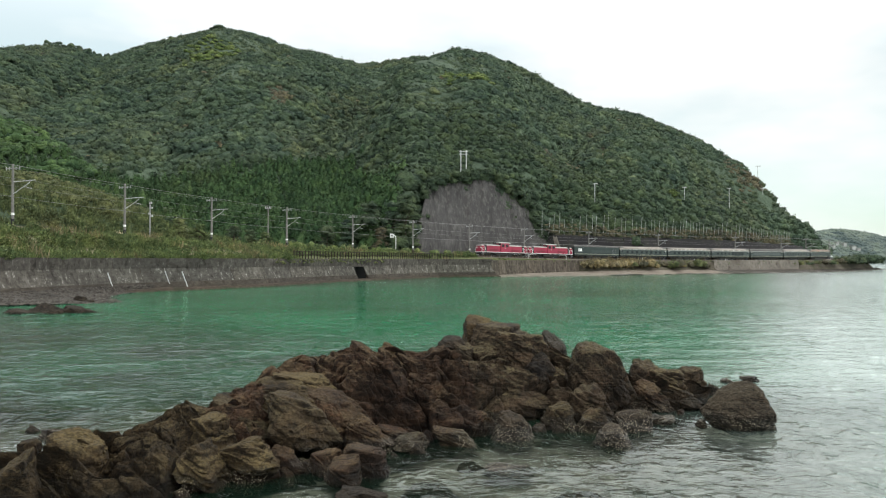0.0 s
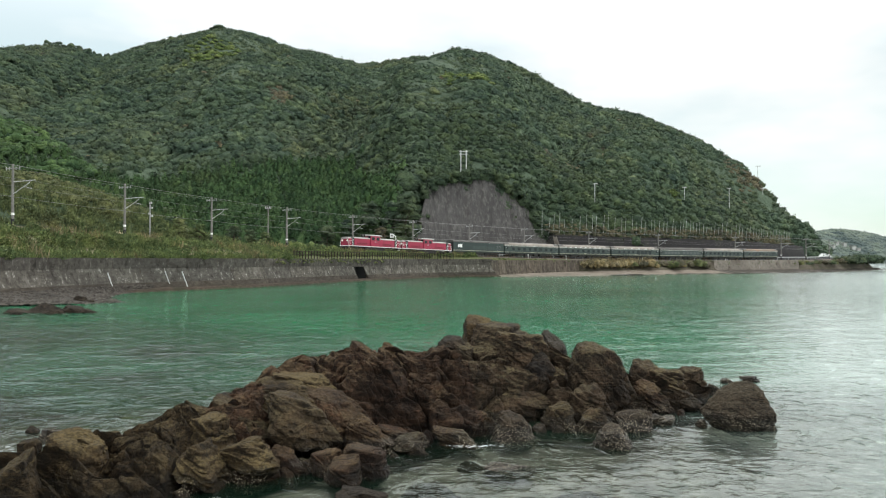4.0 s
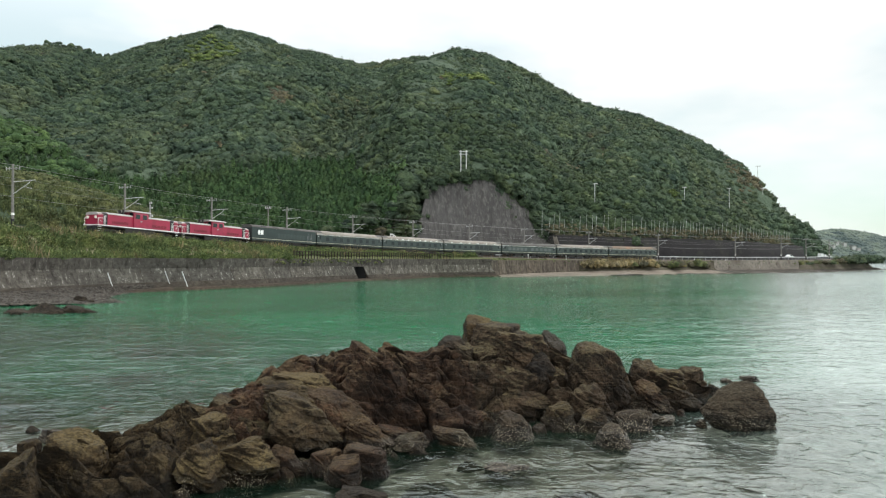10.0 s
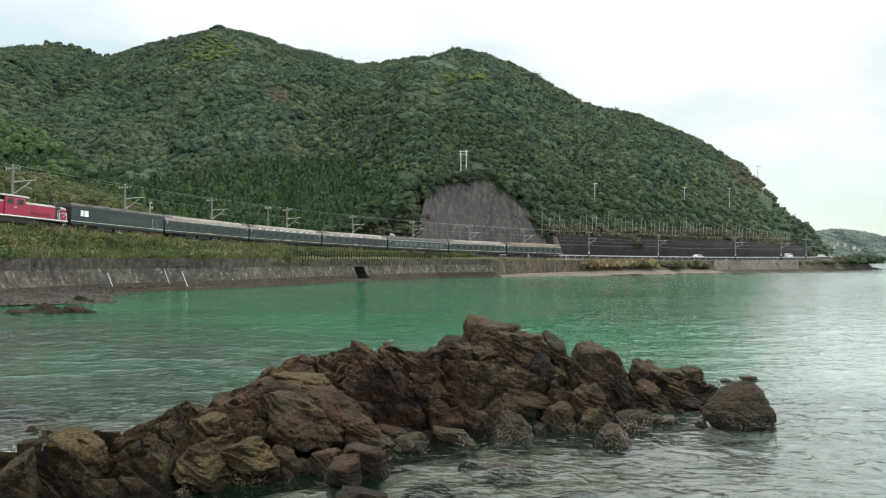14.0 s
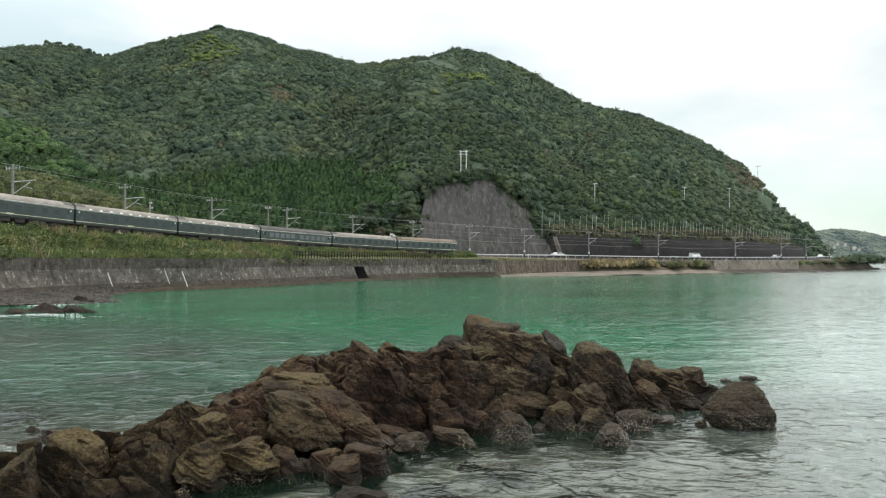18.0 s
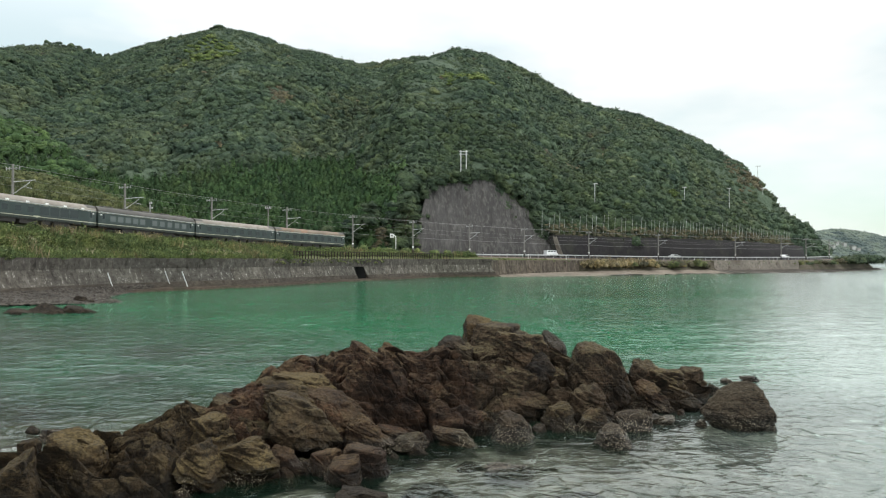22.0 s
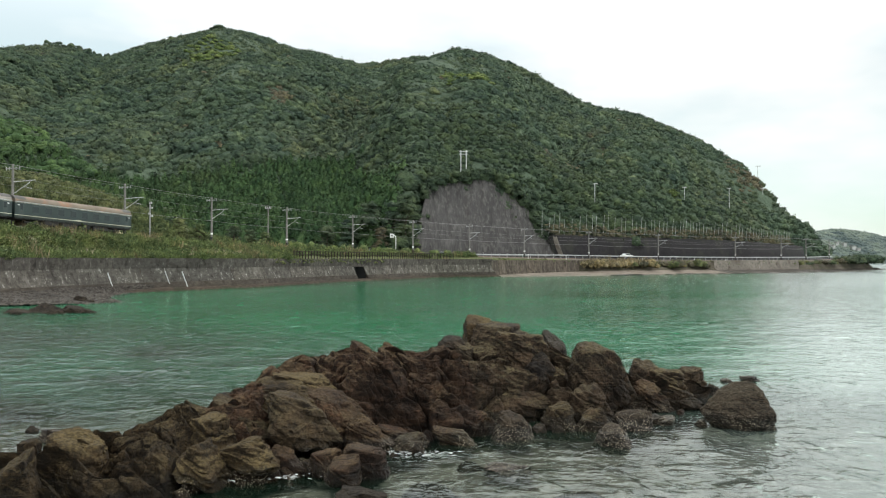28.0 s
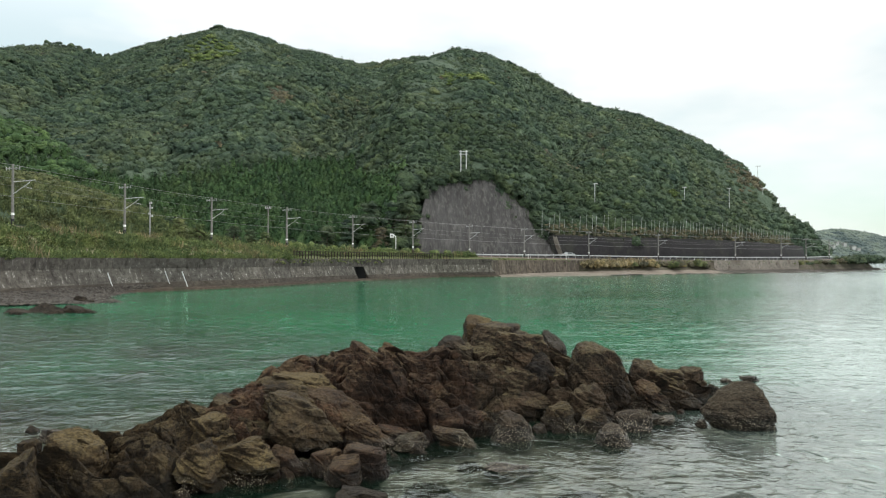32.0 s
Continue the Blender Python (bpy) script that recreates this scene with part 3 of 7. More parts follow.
    for n in (gloss, body):
        t.links.new(b3.outputs[0], n.inputs["Normal"])
    t.links.new(b3.outputs[0], fr.inputs["Normal"])
    top = t.nodes.new("ShaderNodeMixShader")
    t.links.new(fr.outputs[0], top.inputs[0])
    t.links.new(mix.outputs[0], top.inputs[1])
    t.links.new(gloss.outputs[0], top.inputs[2])
    t.links.new(top.outputs[0], out.inputs[0])
    return m


M_SEA = sea_material()
xs = np.concatenate([-np.geomspace(4200, 44, 26), np.linspace(-40, 40, 161), np.geomspace(44, 4200, 26)])
ys = np.concatenate([-np.geomspace(4200, 3, 14), np.linspace(2, 60, 171), np.geomspace(64, 4200, 40)])
gx, gy = np.meshgrid(xs, ys)
near = np.clip(1 - np.maximum(np.abs(gx) / 40, np.abs(gy - 31) / 31), 0, 1) ** 0.4
gz = 0.022 * smooth_noise(gx, gy * 1.7, 5, 1.1) * near
sea = tagged(loft("water", np.stack([gx, gy, gz], -1), M_SEA), "calm green coastal sea water with small ripples", "sea", kind="structure")

bx, by = np.meshgrid(np.concatenate([[-4300, -600], np.linspace(-60, 60, 121), [600, 4300]]), np.concatenate([[-4300, -300], np.linspace(0, 70, 71), [400, 4300]]))
bz = -0.62 + 0.24 * smooth_noise(bx, by, 9, 0.5) - 0.12 * np.clip(by - 24, 0, 40) - 0.10 * np.clip(np.abs(bx) - 9, 0, 40)
bz = np.where((np.abs(bx) > 61) | (by > 71) | (by < -1), -9.0, bz)
M_SEABED = grainy("pebbly_seabed", (0.105, 0.099, 0.083), (0.33, 0.305, 0.262), 2.6, 0.5, 0.9, 0.8, 0.1, stain=(0.05, 0.056, 0.036), stain_amount=0.85)
tagged(loft("ground", np.stack([bx, by, bz], -1), M_SEABED), "pebbly grey-brown seabed under shallow water", "seabed", kind="structure")

# ---- hills ----
RAISE = 1.5
RIDGE = [(-463.8, 520, 111.8), (-393.6, 540, 136.1), (-325.2, 560, 154.6), (-295.1, 570, 165.2), (-276.7, 580, 164.2), (-261.8, 590, 161.0), (-230.7, 600, 173.5),
         (-184, 600, 183.7), (-157.3, 600, 181.5), (-128.3, 610, 172.8), (-102.9, 620, 167.8), (-56.9, 620, 163.2), (-26.5, 560, 151.2), (-9.6, 540, 145.6),
         (13.9, 520, 144.9), (36.3, 510, 137.2), (60.9, 495, 121.1), (91, 480, 99.8), (119.2, 465, 89.6), (143.5, 450, 77.2), (158.5, 440, 64.3), (170.5, 425, 49),
         (177.5, 400, 29.5), (182.5, 385, 17.2), (186, 370, 4.0)]
FOOT_W = [(-420, 190, 8), (-330, 215, 8), (-260, 225, 8), (-215, 230, 8), (-180, 235, 8), (-160, 235, 8), (-135, 230, 8), (-105, 222, 8), (-85, 216, 8), (-65, 212, 8), (-50, 208, 7.5), (-28, 204, 7)]
FOOT_S = [8, 15, 27, 40, 54, 74, 97, 120, 138, 160, 180, 196, 212]
STEEP = [8, 8, 8, 8, 8, 8, 8, 8, 8, 8, 9, 14, 20, 23, 24, 24, 22, 19, 18, 18, 17, 14, 8, 3, 0]
feet = FOOT_W + [tuple(line(s, 13.5 if s < 58 else 17.5, 0.4 if s < 58 else 6.3 - max(0, s - 170) * 0.12)) for s in FOOT_S]
NW, NV = 240, 90
ridge, foot = along(RIDGE, NW) + [0.8, 0, RAISE], along(feet, NW)
steep = along([(k, 0, 0) for k in STEEP], NW)[:, 0]


def hill_grid():
    d = ridge - foot
    flat = np.hypot(d[:, 0], d[:, 1])
    way = d[:, :2] / flat[:, None]
    shoulder = np.concatenate([foot[:, :2] + way * 25, (foot[:, 2] + steep)[:, None]], 1)
    rows = []
    for k in range(NV):
        v = k / (NV - 1)
        if v < 0.12:
            p = foot + (shoulder - foot) * (v / 0.12)
        elif v < 0.8:
            u = (v - 0.12) / 0.68
            p = shoulder + (ridge - shoulder) * u
            p[:, 2] += (ridge[:, 2] - shoulder[:, 2]) * 0.05 * np.sin(np.pi * u)
        else:
            u = (v - 0.8) / 0.2
            p = ridge + np.concatenate([way * np.clip(ridge[:, 2] * 1.6, 8, 260)[:, None] * u, (-(ridge[:, 2] + 6) * u ** 1.3)[:, None]], 1)
        rows.append(p)
    g = np.array(rows)
    v = np.linspace(0, 1, NV)[:, None]
    mid = np.clip(np.sin(np.pi * np.clip((v - 0.1) / 0.7, 0, 1)), 0, 1) ** 0.7
    w = np.linspace(0, 1, NW)[None, :]
    spur = np.abs(np.sin(w * 24 + 1.2 * np.sin(v * 5) + 0.8)) - 0.55
    for (x0, y0), (x1, y1), high, wide in (((-140, 500), (-75, 300), 7, 24), ((-62, 590), (-28, 260), -10, 22), ((14, 400), (6, 280), 4, 22), ((-270, 560), (-150, 330), -9, 28), ((110, 460), (85, 330), 6, 20), ((60, 480), (48, 300), -6, 18)):
        way = np.array([x1 - x0, y1 - y0], float)
        u = np.clip(((g[:, :, 0] - x0) * way[0] + (g[:, :, 1] - y0) * way[1]) / (way @ way), 0, 1)
        off = np.hypot(g[:, :, 0] - x0 - u * way[0], g[:, :, 1] - y0 - u * way[1])
        g[:, :, 2] += mid * high * np.exp(-(off / wide) ** 2)
    g[:, :, 2] += mid * (9 * spur * (0.4 + 0.6 * (g[:, :, 2] > 0)) + 6 * smooth_noise(g[:, :, 0], g[:, :, 1], 3, 0.03))
    return g


HILL = hill_grid()
tagged(loft("ground_hill", HILL, M_HILL_SOIL), "steep forested coastal mountain with dark soil", "mountain", kind="structure")

KNEE = [(-243.6, 290, 67), (-200.6, 290, 62.3), (-165.5, 285, 55.3), (-147.5, 275, 49.7), (-129.8, 260, 40.5), (-113.2, 245, 31.6), (-93.6, 228, 22.7), (-76, 212, 15.7), (-61.3, 205, 7.5)]
KNOLL = [(-100.8, 120, 17.9), (-87.2, 126, 18.1), (-76.7, 132, 18.4), (-72.9, 136, 18.3), (-69.9, 140, 17.5), (-65.3, 146, 15.1), (-61.6, 150, 11.9), (-55.6, 155, 6.5)]


def mound(name, crest, front, back, label, seed, rough, material=M_HILL_SOIL):
    c = along(crest, 60)
    f, b = along(front, 60), along(back, 60)
    rows = [f + (c - f) * u for u in np.linspace(0, 1, 24)] + [c + (b - c) * u for u in np.linspace(0.1, 1, 10)]
    g = np.array(rows)
    lift = np.concatenate([np.sin(np.pi * np.linspace(0, 1, 24)), np.zeros(10)])[:, None]
    g[:, :, 2] += lift * (rough * smooth_noise(g[:, :, 0], g[:, :, 1], seed, 0.08) + 0.12 * c[None, :, 2])
    tagged(loft(name, g, material), label, "hill", kind="structure")
    return g


FOOTHILL = mound("ground_foothill", KNEE, [(-190, 170, 8), (-150, 180, 8), (-125, 185, 8), (-112, 188, 8), (-100, 190, 8), (-88, 190, 8), (-76, 190, 8), (-66, 192, 8), (-58, 195, 6)],
                 [(x - 40, y + 110, 4) for x, y, z in KNEE], "low forested foothill spur", 11, 2.5)
BANKHILL = mound("ground_knoll", KNOLL, [tuple(line(s, 5.5, 0.2)) for s in (-150, -128, -108, -97, -86, -74, -62, -46)],
                 [(x - 30, y + 55, 3) for x, y, z in KNOLL], "scrub-covered knoll beside the railway", 12, 0.8)
flat_s = np.linspace(-230, 235, 140)
dip = np.stack([0 * flat_s, 0 * flat_s, -1.1 * np.clip((62 - flat_s) / 40, 0, 1)], -1)
tagged(loft("ground_terrace", [line(flat_s, 4.2, -0.25), line(flat_s, 4.8, -0.25) + dip, line(flat_s, 13, 0.1) + dip, np.where((flat_s < 20)[:, None], line(flat_s, 40, 0.3), line(flat_s, 19, -0.2))], M_BANK_SOIL), "flat grassy terrace behind the railway", "terrace", kind="structure")

FARTOP = [(485.6, 1100, 34), (563.1, 1150, 47), (614.2, 1200, 53), (645.3, 1200, 51), (672, 1200, 46), (696.9, 1200, 40), (801.9, 1250, 27), (978.4, 1300, 6)]
FARHILL = mound("ground_far_hill", FARTOP, [(x * 0.94 - 20, y - 190, -1) for x, y, z in FARTOP], [(x, y + 250, -2) for x, y, z in FARTOP], "distant hazy wooded headland", 14, 3.0, M_FAR_HAZE)

# ---- shore, embankment, walls ----
SHORE = [(-56.0, 55), (-47.6, 72), (-43.9, 87.8), (-42.0, 97.1), (-35.9, 109), (-29.8, 120.6), (-22.5, 141.8), (-11.5, 165), (-0.6, 185.9), (14.0, 194.2)]
SHORE_S = [-160, -133, -108, -99, -86, -73, -52, -27, -3, 20]
up = np.array([0, 0, 1.0])


def even(points, step):
    """Points at even steps along a smoothed line, and how far along each is."""
    q = along(points, 400)
    d = np.concatenate([[0], np.cumsum(np.linalg.norm(np.diff(q[:, :2], axis=0), axis=1))])
    k = np.arange(0, d[-1], step)
    return np.stack([np.interp(k, d, q[:, i]) for i in range(q.shape[1])], -1), k


walled, walled_k = even([(x, y, s) for (x, y), s in zip(SHORE, SHORE_S)], 0.5)
wall_s = walled[:, 2].copy()
base = walled * [1, 1, 0]
inn = line(wall_s, -3.4, 0) - base
inn[:, 2] = 0
inn /= np.linalg.norm(inn, axis=1)[:, None]
topline = line(wall_s, -3.4, -0.55)
BANK = np.array([base + inn * 1.5 + up * 4.4, base + inn * 3.2 + up * 4.65, base + inn * 5.0 + up * 4.95, (base + inn * 5.0 + up * 5.0 + topline) / 2 + up * 0.35, topline, line(wall_s, -2.6, -0.35)])
tagged(loft("ground_embankment", BANK, M_BANK_SOIL), "grassy railway embankment above the seawall", "embankment", kind="structure")

bs = np.linspace(20.5, 268, 240)
STOPS = [16, 45, 58, 64, 112, 116, 162, 168, 285]


def at_s(s, values):
    return np.interp(s, STOPS, values)


ns = np.interp(bs, [16, 22, 45, 72, 95, 115, 142, 184, 214, 246, 285], [-9.5, -11, -15, -15.5, -14.5, -18, -16, -10, -8.5, -8.5, -9]) + 0.7 * smooth_noise(bs, bs * 0, 81, 0.35)
f1n, f1z = at_s(bs, [-8.9, -6.5, -5.6, -9, -9, -8.5, -8.5, -6, -6]), at_s(bs, [0.6, 0.9, 1.0, 1.2, 1.2, 1.0, 1.0, 0.8, 0.8])
f2n, f2z = at_s(bs, [-8.2, -6.0, -5.1, -6, -6, -7.9, -7.9, -4.5, -4.5]), at_s(bs, [4.1, 4.1, 3.9, 2.9, 2.9, 3.9, 3.9, 2.6, 2.6])


def level(s, n, z):
    q = line(s, n)
    q[:, 2] = z
    return q


strand = [level(bs, ns - 3, -0.9), level(bs, ns, -0.02), level(bs, (ns + f1n) / 2, 0.45 * f1z + 0.12 * smooth_noise(bs, bs * 0, 82, 0.5)), level(bs, f1n, f1z)]
cut = int(np.argmin(np.abs(bs - 112)))
tagged(loft("ground_beach", [r[:cut + 1] for r in strand], M_SAND), "narrow pale sandy beach strip", "beach", kind="structure")
tagged(loft("ground_ledge", [r[cut:] for r in strand], M_LEDGE), "dark rocky ledge along the waterline", "rock ledge", kind="structure")
fall = np.clip((268 - bs) / 9, 0.06, 1)
VERGE = np.array([level(bs, f1n, f1z), level(bs, f2n, f2z), line(bs, -3.4, -0.5), line(bs, -2.6, -0.35)])
VERGE[:, :, 2] *= fall
bend_at = int(np.argmin(np.abs(bs - 58)))
tagged(loft("ground_verge", VERGE[:, :bend_at + 1], M_BANK_SOIL), "scrubby verge below the railway", "verge", kind="structure")
M_DRYSOIL = grainy("dry_stony_soil", (0.060, 0.052, 0.038), (0.150, 0.130, 0.100), 1.4, 0.12, 0.95, 0.6, 0.12, stain=(0.055, 0.060, 0.030), stain_amount=0.7)
tagged(loft("ground_headland", VERGE[:, bend_at:], M_DRYSOIL), "dry stony headland slope beside the railway", "headland", kind="structure")


def panels(holder, name, foot, inward, dist, steps, length, material, gap=0.05, start=0.0, stop=None):
    """A wall as a row of cast panels, each a piece of its own."""
    k0, last = start, stop or dist[-1]
    while k0 < last - 0.5:
        k1 = min(k0 + length, last)
        if k1 > k0:
            k = np.linspace(k0 + gap / 2, k1 - gap / 2, 4)
            f = np.stack([np.interp(k, dist, foot[:, i]) for i in range(3)], -1)
            d = np.stack([np.interp(k, dist, inward[:, i]) for i in range(3)], -1)
            loft(name, [f + d * a + up * z for a, z in steps], material, False, holder)
        k0 = k1


bearing = base[:, 0] / base[:, 1]
mouth = walled_k[np.argmin(np.abs(bearing + 0.1030))]
seawall = tagged(new("wall_sea"), "curved weathered concrete seawall of stained cast panels", "seawall", kind="structure")
FACE = [(0.0, -0.5), (0.22, 0.6), (0.62, 1.6), (0.98, 2.5), (1.15, 3.1), (1.18, 3.2), (2.2, 3.2)]
for k0, k1 in ((0.0, mouth - 1.9), (mouth + 1.9, None)):
    panels(seawall, "panel", base, inn, walled_k, [(0.47, 1.2)] + FACE[2:], 8.4, M_SEAWALL, 0.07, k0, k1)
    panels(seawall, "lower_panel", base, inn, walled_k, [(-0.04, -0.5), (0.17, 0.6), (0.40, 1.22), (0.6, 1.24)], 8.4, M_TIDEWALL, 0.07, k0, k1)
for sel in (walled_k < mouth - 1.7, walled_k > mouth + 1.7):
    loft("backing", [(base + inn * 0.45 - up * 0.5)[sel], (base + inn * 1.35 + up * 3.1)[sel], (base + inn * 1.3 + up * 4.4)[sel]], M_FOOTING, False, seawall)
panels(seawall, "coping", base, inn, walled_k, [(1.13, 3.1), (1.10, 4.5), (1.45, 4.5), (1.45, 3.1)], 9.2, M_PARAPET)
loft("footing", [base + inn * a + up * z for a, z in ((-1.3, -0.8), (-1.15, 0.22), (-0.2, 0.45), (0.3, 0.5))], M_FOOTING, True, seawall)


def culvert():
    """The square mouth of a stream through the seawall."""
    t = tagged(new("culvert"), "dark square drain opening in the seawall", "culvert")
    for name, a0, a1, z0, z1, m in (("lintel", -1.95, 1.95, 2.9, 3.25, M_PARAPET), ("back", -1.9, 1.9, -0.3, 2.9, M_CULVERT), ("side", 1.88, 1.9, -0.3, 2.9, M_CULVERT), ("side", -1.9, -1.88, -0.3, 2.9, M_CULVERT)):
        k = np.array([mouth + a0, mouth + a1])
        f = np.stack([np.interp(k, walled_k, base[:, i]) for i in range(3)], -1)
        d = np.stack([np.interp(k, walled_k, inn[:, i]) for i in range(3)], -1)
        if name == "side":
            rows = [[f[0] + d[0] * 0.4 - up * 0.3, f[0] + d[0] * 2.6 - up * 0.3], [f[0] + d[0] * 1.1 + up * 2.9, f[0] + d[0] * 2.6 + up * 2.9]]
        elif name == "back":
            rows = [f + d * 0.9 + up * -0.3, f + d * 2.6 + up * -0.3, f + d * 2.6 + up * 2.9, f + d * 0.9 + up * 2.9]
        elif name == "lintel":
            rows = [f + d * 2.0 + up * z0, f + d * 0.98 + up * z0, f + d * 1.08 + up * z1, f + d * 2.0 + up * z1]
        else:
            rows = [f + d * a + up * z for a, z in FACE]
        loft(name, rows, m, False, t)


culvert()


def drain(at, top_z, low_z, r):
    """A pale pipe running down the wall's face."""
    i = int(np.argmin(np.abs(bearing - at)))
    t = tagged(new("drain_pipe"), "white plastic drain pipe down the seawall", "pipe", "drain pipes on the seawall")
    bm = bmesh.new()
    zs = np.linspace(low_z, top_z, 7)
    pts = [base[i] + inn[i] * (np.interp(z, [q[1] for q in FACE[:6]], [q[0] for q in FACE[:6]]) - 0.05) + up * z for z in zs]
    for a, b in zip(pts[:-1], pts[1:]):
        rod(bm, a.tolist(), b.tolist(), r, 8)
    part("pipe", bm, M_ARM, t)


drain(-0.4320, 2.6, 0.25, 0.06)
drain(-0.3540, 2.7, 0.9, 0.045)
drain(-0.3350, 2.6, 0.15, 0.075)

# the older wall, the beach wall
os_ = np.arange(21, 63, 0.5)
old_foot = level(os_, np.interp(os_, [21, 30, 45, 58, 63], [-9.1, -8.3, -6.9, -5.9, -5.6]), 0.2)
old_in = line(os_, 0) - line(os_, -1)
old_in[:, 2] = 0
oldwall = tagged(new("wall_revetment"), "old brown rubble revetment under the railway", "revetment", kind="structure")
panels(oldwall, "panel", old_foot, old_in, os_ - 21, [(-0.4, -0.6), (0.1, 1.2), (0.45, 3.0), (0.6, 4.0), (1.6, 4.05)], 3.0, M_OLDWALL, 0.04)
ps = np.arange(115, 164, 0.5)
pale_foot = level(ps, -8.6 + 0 * ps, 0.5)
pale_in = line(ps, 0) - line(ps, -1)
pale_in[:, 2] = 0
palewall = tagged(new("wall_beach"), "pale stained concrete wall behind the beach", "wall", kind="structure")
panels(palewall, "panel", pale_foot, pale_in, ps - 115, [(0.0, -0.4), (0.35, 3.0), (0.45, 3.7), (1.4, 3.75)], 6.0, M_PALEWALL, 0.04)

# gravel beach at the wall's foot
gb = walled[(wall_s < -92)] * [1, 1, 0]
gi = inn[(wall_s < -92)]
wide = np.interp(np.arange(len(gb)), [0, len(gb) * 0.36, len(gb) * 0.69, len(gb) * 0.88, len(gb) - 1], [27.0, 16.0, 5.8, 1.6, 0.2])[:, None]
rows = [gb - gi * wide * a + up * z for a, z in ((1.35, -0.5), (1.0, -0.02), (0.6, 0.22), (0.25, 0.55), (-0.1, 0.95))]
rows = np.array(rows)
rows[1:, :, 2] += 0.06 * smooth_noise(rows[1:, :, 0], rows[1:, :, 1], 83, 1.2)
tagged(loft("ground_gravel", rows, M_GRAVEL), "wet grey gravel beach below the seawall", "beach", kind="structure")

# loose cobbles strewn over the gravel
PEBBLE_RNG = np.random.default_rng(84)
pick_r, pick_c = PEBBLE_RNG.uniform(1.0, 3.9, 1500), PEBBLE_RNG.uniform(0, rows.shape[1] - 2, 1500)
ri, ci = pick_r.astype(int), pick_c.astype(int)
fr_, fc_ = (pick_r - ri)[:, None], (pick_c - ci)[:, None]
spot = (rows[ri, ci] * (1 - fc_) + rows[ri, ci + 1] * fc_) * (1 - fr_) + (rows[ri + 1, ci] * (1 - fc_) + rows[ri + 1, ci + 1] * fc_) * fr_
OCTA = np.array([(1, 0, 0), (0, 1, 0), (-1, 0, 0), (0, -1, 0), (0, 0, 0.6), (0, 0, -0.6)])
OCTA_F = np.array([(0, 1, 4), (1, 2, 4), (2, 3, 4), (3, 0, 4), (1, 0, 5), (2, 1, 5), (3, 2, 5), (0, 3, 5)])
grain = PEBBLE_RNG.uniform(0.07, 0.30, (1500, 1, 1)) * PEBBLE_RNG.uniform(0.7, 1.3, (1500, 6, 1))
cobble = (spot[:, None] + OCTA[None] * grain).reshape(-1, 3)
cobble_f = (OCTA_F[None] + 6 * np.arange(1500)[:, None, None]).reshape(-1, 3)
M_COBBLE = grainy("grey_cobbles", (0.022, 0.019, 0.016), (0.105, 0.093, 0.080), 1.6, 0.3, 0.9, 0.4, 0.05)
tagged(soup("beach_cobbles", cobble, None, cobble_f, M_COBBLE), "loose grey cobbles strewn over the gravel beach", "stones", kind="stuff")

# ---- track, road, retaining walls ----
ts = np.linspace(-230, 246, 290)
tagged(loft("ground_trackbed", [line(ts, -2.7, -0.5), line(ts, -1.9, -0.16), line(ts, 1.9, -0.16), line(ts, 2.9, -0.5), line(ts, 4.3, -0.3)], M_BALLAST), "crushed-stone ballast bed of a railway", "trackbed", kind="structure")
for n in (-0.5335, 0.5335):
    tagged(loft("rail", [line(ts, n + a, z) for a, z in ((-0.07, -0.15), (-0.02, -0.13), (-0.035, 0.0), (0.035, 0.0), (0.02, -0.13), (0.07, -0.15))], M_RAIL), "brown steel running rail on ballast", "rail", "running rails", "structure")
rs = np.linspace(-125, 250, 290)
away = 0.35 * np.clip(-rs, 0, None)
def road_drop(s):
    """How far the road lies lower where it leaves the cut slope."""
    return 0.9 * np.clip((62 - np.asarray(s, float)) / 40, 0, 1)


sunk = np.stack([0 * rs, 0 * rs, -road_drop(rs)], -1)
tagged(loft("road", [line(rs, 4.6 + away, -0.6), line(rs, 4.7 + away, 0.5) + sunk, line(rs, 12.4 + away, 0.55) + sunk, line(rs, 12.6 + away, -0.6)], M_ASPHALT), "two-lane asphalt coast road behind the railway", "road", kind="structure")
ds = np.linspace(66, 225, 160)
dz = np.clip(7.5 - np.clip(ds - 150, 0, None) * 0.025, 0.5, None) * np.clip((ds - 62) / 6, 0.3, 1)
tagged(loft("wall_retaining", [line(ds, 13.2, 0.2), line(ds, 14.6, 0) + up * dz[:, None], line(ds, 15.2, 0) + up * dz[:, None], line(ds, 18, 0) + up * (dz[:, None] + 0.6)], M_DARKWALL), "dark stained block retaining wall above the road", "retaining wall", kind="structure")


